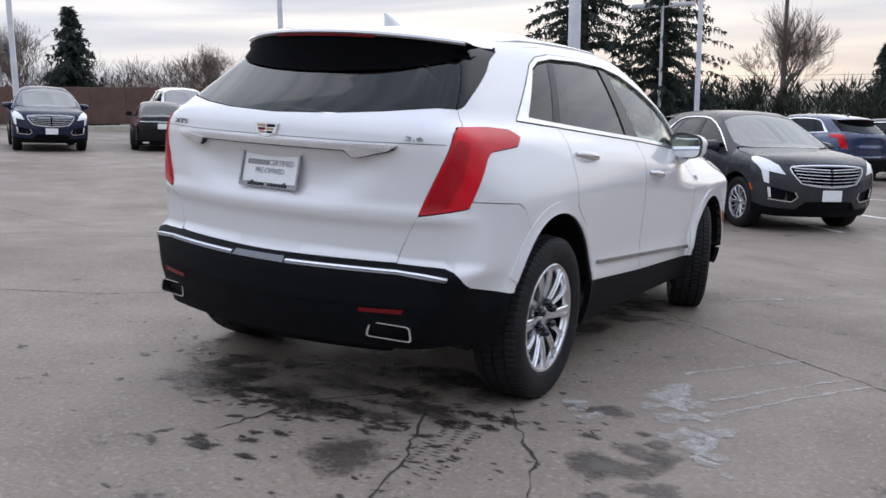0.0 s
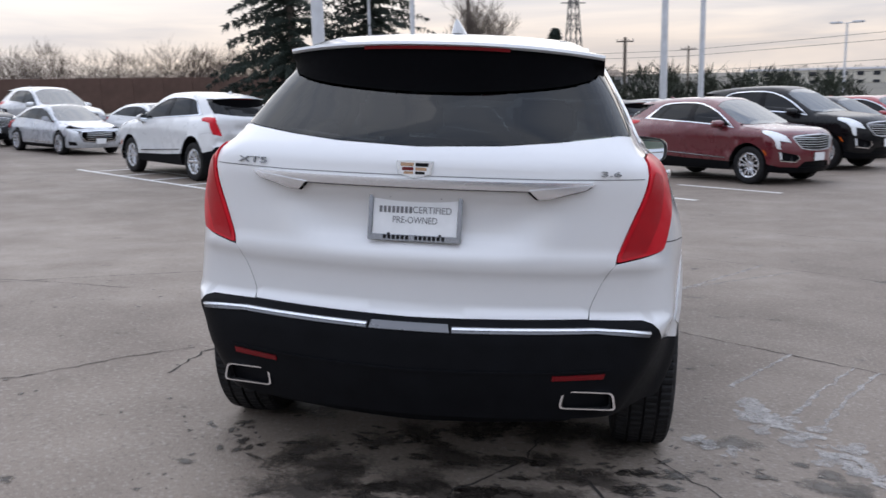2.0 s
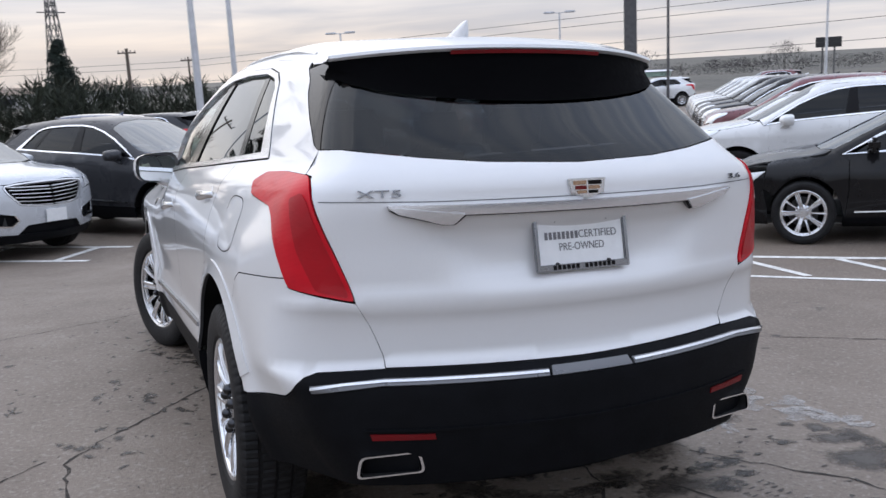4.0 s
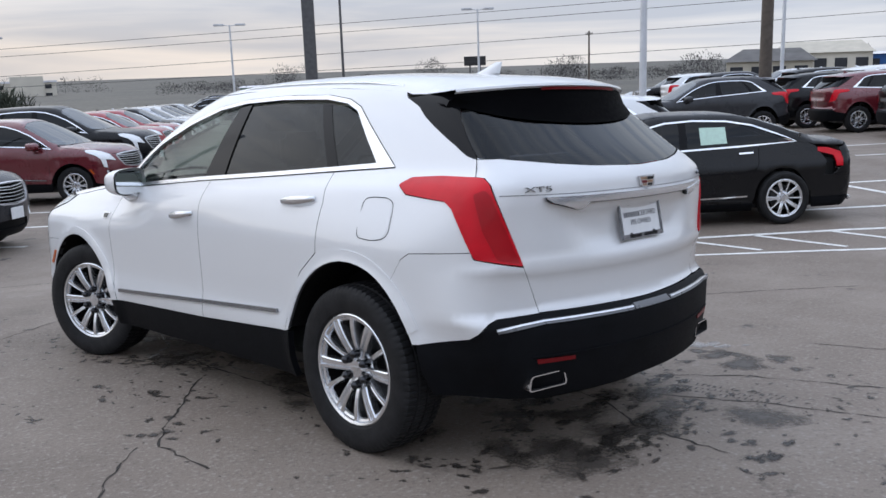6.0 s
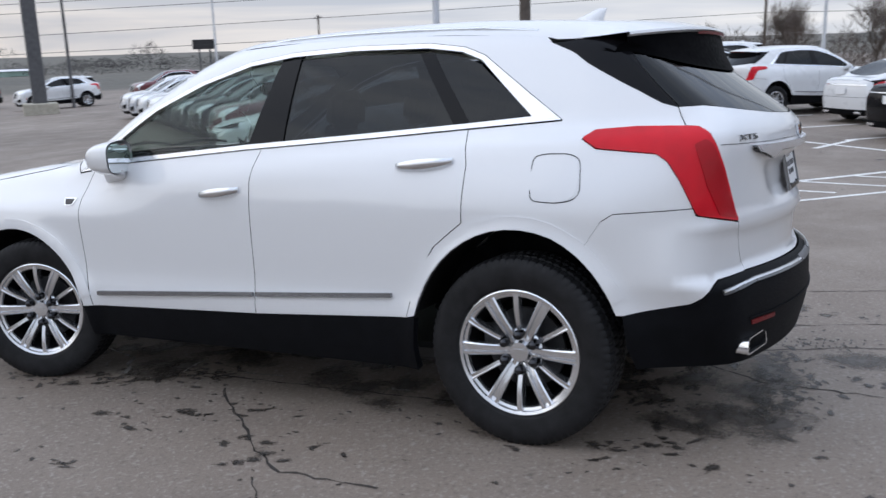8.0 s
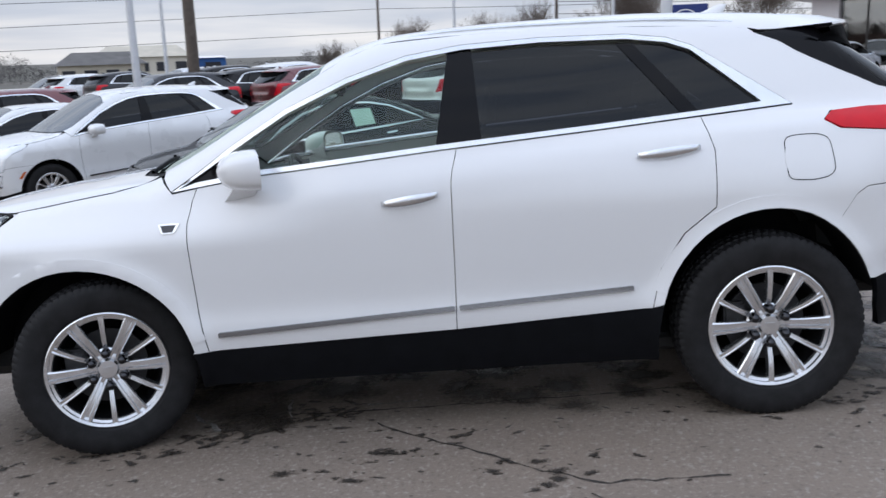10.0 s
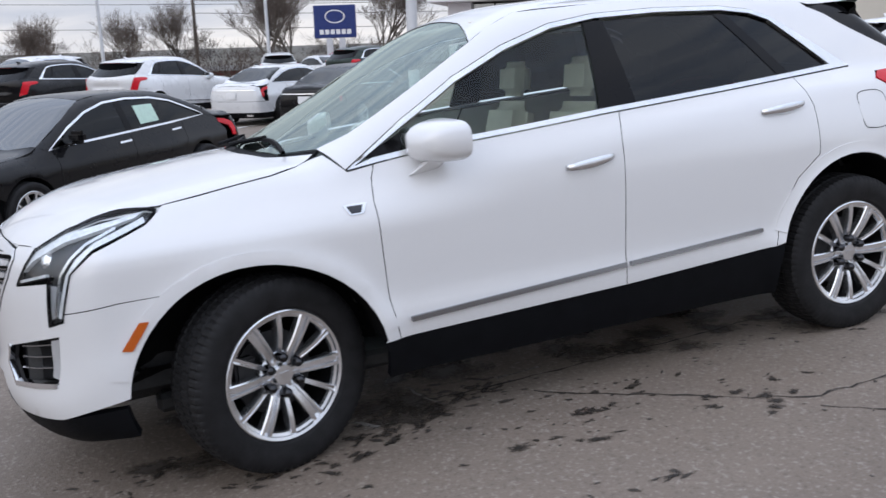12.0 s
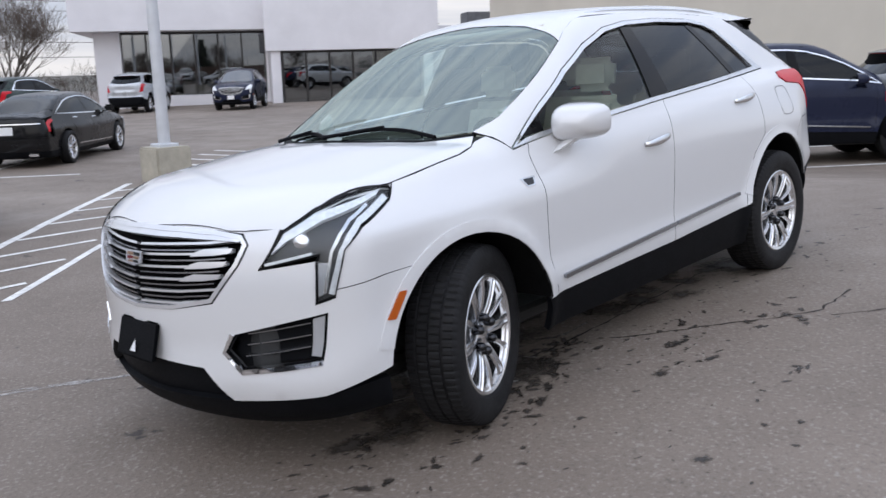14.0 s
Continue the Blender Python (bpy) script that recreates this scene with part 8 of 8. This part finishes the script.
FAR_TAN = plain("weathered_tan_roof", (0.22, 0.17, 0.13), 0.85, 0, 0.15, 0.5)
FLAT_WINDOW = plain("dark_window_pane", (0.035, 0.038, 0.045), 0.08, 0, 0.15, 0.5)


def box_part(name, size, at, mat, parent, bevel=0.02, label=""):
    bm = bmesh.new()
    add_box(bm, size, Matrix.Translation(at), bevel, 1)
    return part(name, bm, mat, parent, label)


def hotel(x, y, turn, w, h, storeys, bays):
    z = -7.2
    root = tagged(empty("hotel", Matrix.Translation((x, y, z)) @ pose(0, 0, 0, 0, 0, turn)), "far cream four-storey block with rows of windows", "building")
    wall = box_part("wall", (w, 14, h), (0, 7, h / 2), CREAM, root)
    box_part("roof", (w + 0.6, 14.6, 0.5), (0, 7, h + 0.25), PANEL_GREY, root)
    box_part("stair_tower", (w * 0.16, 15, h + 1.6), (w * 0.36, 7, h / 2 + 0.8), CREAM, root)
    for i in range(bays):
        for k in range(storeys):
            win = box_part("window", (w / bays * 0.42, 0.16, h / storeys * 0.48), (-w / 2 + (i + 0.5) * w / bays, -0.06, (k + 0.55) * h / storeys), FLAT_WINDOW, root)


hotel(64.4, 234.9, -18, 48, 8.6, 4, 13)


def shed(name, x, y, turn, w, d, h, ridge, wall_mat, roof_mat, label, z=None, doors=0):
    z = ground_at(x, y) - 0.2 if z is None else z
    root = tagged(empty(name, Matrix.Translation((x, y, z)) @ pose(0, 0, 0, 0, 0, turn)), label, "building")
    box_part("wall", (w, d, h), (0, 0, h / 2), wall_mat, root)
    bm = bmesh.new()
    o = 0.4
    vs = [bm.verts.new(v) for v in ((-w / 2 - o, -d / 2 - o, h), (w / 2 + o, -d / 2 - o, h), (w / 2 + o, d / 2 + o, h), (-w / 2 - o, d / 2 + o, h), (-w / 2 + ridge, 0, h + ridge), (w / 2 - ridge, 0, h + ridge))]
    for f in ((0, 1, 5, 4), (2, 3, 4, 5), (1, 2, 5), (3, 0, 4), (3, 2, 1, 0)):
        bm.faces.new([vs[i] for i in f])
    part("roof", bm, roof_mat, root)
    for i in range(doors):
        win = box_part("window", (w / doors * 0.6, 0.12, h * 0.45), (-w / 2 + (i + 0.5) * w / doors, -d / 2 - 0.02, h * 0.5), FLAT_WINDOW, root)
    return root


shed("roadside_shop", 96.3, 42.8, -68, 9, 8, 2.0, 1.4, BEIGE_WALL, ROOF_GREY, "low shop with a grey hipped roof", -0.7, 4)
shed("roadside_shop", 125.5, 49.1, -70, 13, 9, 2.8, 1.6, CREAM, BEIGE_WALL, "pale low shop with a tan roof", -0.7, 5)
shed("roadside_shop", 137.5, 46.8, -70, 12, 8, 2.4, 0.3, plain("blue_fascia", (0.02, 0.10, 0.32), 0.5, 0, 0.1, 0.5), PANEL_GREY, "low building with a blue fascia", -0.7, 3)
shed("filling_station", 105, 152, -40, 18, 7, 3.4, 0.3, plain("green_white_fascia", (0.30, 0.42, 0.36), 0.5, 0, 0.2, 0.4), PANEL_GREY, "far filling station canopy with a green band", -4.3, 4)
shed("far_shop", -6, 160, 5, 26, 10, 2.2, 1.1, FAR_PALE, FAR_TAN, "low pale roadside building far off", -1.0, 5)
shed("red_store", 71, -14.5, -86, 26, 8, 1.6, 0.3, plain("red_cladding", (0.16, 0.022, 0.02), 0.7, 0, 0.15, 0.6), ROOF_GREY, "long low red-clad store", -1.8, 6)


def showroom():
    """Glass showroom with an overhanging fascia and a lower entrance block."""
    c1, c2 = Vector((41.95, -17.38, 0)), Vector((37.49, -24.75, 0))
    d = (c2 - c1)
    ang = math.degrees(math.atan2(d.y, d.x))
    w, z = d.length, -0.36
    root = tagged(empty("showroom_building", Matrix.Translation((c1.x, c1.y, z)) @ pose(0, 0, 0, 0, 0, ang)), "pale car showroom with tall glazing and a dark glass entrance", "building")
    # x runs along the front from the corner, the front looks to -y
    box_part("fascia", (w + 1.6, 9.0, 3.4), (w / 2 - 0.7, 3.2, 5.6), PANEL_GREY, root)
    box_part("pier", (1.3, 0.9, 4.2), (0.1, 0.35, 1.8), PANEL_GREY, root)
    box_part("pier", (0.5, 0.7, 4.2), (w - 0.2, 0.35, 1.8), PANEL_GREY, root)
    box_part("sill_wall", (w, 0.4, 0.75), (w / 2, 0.6, 0.22), PANEL_GREY, root)
    box_part("floor_slab", (w, 9, 0.2), (w / 2, 5, -0.1), CONCRETE, root)
    box_part("rear_wall", (w + 1, 0.3, 4.6), (w / 2, 8.2, 2.0), BEIGE_WALL, root)
    box_part("side_wall", (0.3, 8.0, 4.6), (-0.3, 4.6, 2.0), PANEL_GREY, root)
    n = 6
    for i in range(n):
        x0, x1 = 0.75 + (w - 1.2) * i / n, 0.75 + (w - 1.2) * (i + 1) / n
        win = box_part("window", (x1 - x0 - 0.08, 0.03, 3.25), ((x0 + x1) / 2, 0.55, 2.25), SHOP_GLASS, root, 0.0)
        box_part("frame", (0.08, 0.14, 3.3), (x1, 0.52, 2.25), DARK_FRAME, root, 0.005)
    box_part("frame", (w - 1.0, 0.14, 0.12), (w / 2 + 0.1, 0.52, 3.85), DARK_FRAME, root, 0.005)
    for i in range(3):
        box_part("display_desk", (1.1, 0.7, 1.1), (1.8 + i * 2.4, 3.6, 0.6), CABIN, root, 0.05)
    # entrance block, set forward
    ex, ew = w - 0.1, 8.2
    box_part("entrance_front", (ew + 1.0, 0.5, 2.9), (ex + ew / 2, -2.2, 4.2), PANEL_GREY, root)
    box_part("entrance_return", (0.5, 3.6, 5.6), (ex, -0.5, 2.8), PANEL_GREY, root)
    box_part("entrance_pier", (0.5, 0.5, 2.9), (ex + ew - 0.1, -2.2, 1.3), PANEL_GREY, root)
    box_part("entrance_back", (ew, 0.3, 4.0), (ex + ew / 2, 2.0, 2.0), CABIN, root)
    box_part("entrance_roof", (ew, 5.0, 0.3), (ex + ew / 2, 0.3, 5.5), PANEL_GREY, root)
    for i in range(6):
        x0 = ex + 0.35 + (ew - 0.8) * i / 6
        x1 = ex + 0.35 + (ew - 0.8) * (i + 1) / 6
        box_part("door_leaf" if i < 3 else "window", (x1 - x0 - 0.1, 0.03, 2.55), ((x0 + x1) / 2, -2.1, 1.35), SHOP_GLASS, root, 0.0)
        box_part("frame", (0.1, 0.12, 2.75), (x0, -2.15, 1.35), DARK_FRAME, root, 0.005)
    box_part("frame", (ew - 0.4, 0.12, 0.14), (ex + ew / 2, -2.15, 2.72), DARK_FRAME, root, 0.005)
    # low wing to the right
    box_part("wing", (26, 8, 4.3), (ex + ew + 13.4, 3.2, 1.5), PANEL_GREY, root)
    box_part("parapet", (26.2, 0.4, 0.35), (ex + ew + 13.4, -0.9, 3.8), PANEL_GREY, root)
    for i in range(4):
        box_part("roof_unit", (1.6, 1.6, 1.1), (ex + 4 + i * 4.2, 2.6, 6.1 if i < 1 else 4.3), POLE_DARK, root, 0.05)
    box_part("walkway", (ew + 2, 3.4, 0.12), (ex + ew / 2, -4.0, -0.12), plain("buff_walkway", (0.36, 0.29, 0.22), 0.85, 0, 0.1, 1), root, 0.02)


showroom()
bw = tagged(empty("service_building", Matrix.Translation((8.73, -25.98, ground_at(8.73, -25.98))) @ pose(0, 0, 0, 0, 0, 155)), "beige block service building", "building")
box_part("wall", (26, 6, 4.6), (0, -3, 2.3), CREAM, bw)
box_part("parapet", (26.3, 6.3, 0.25), (0, -3, 4.7), PANEL_GREY, bw)
for i in range(5):
    box_part("wall_pier", (0.5, 0.3, 4.4), (-11 + i * 5.5, 0.12, 2.2), CREAM, bw)
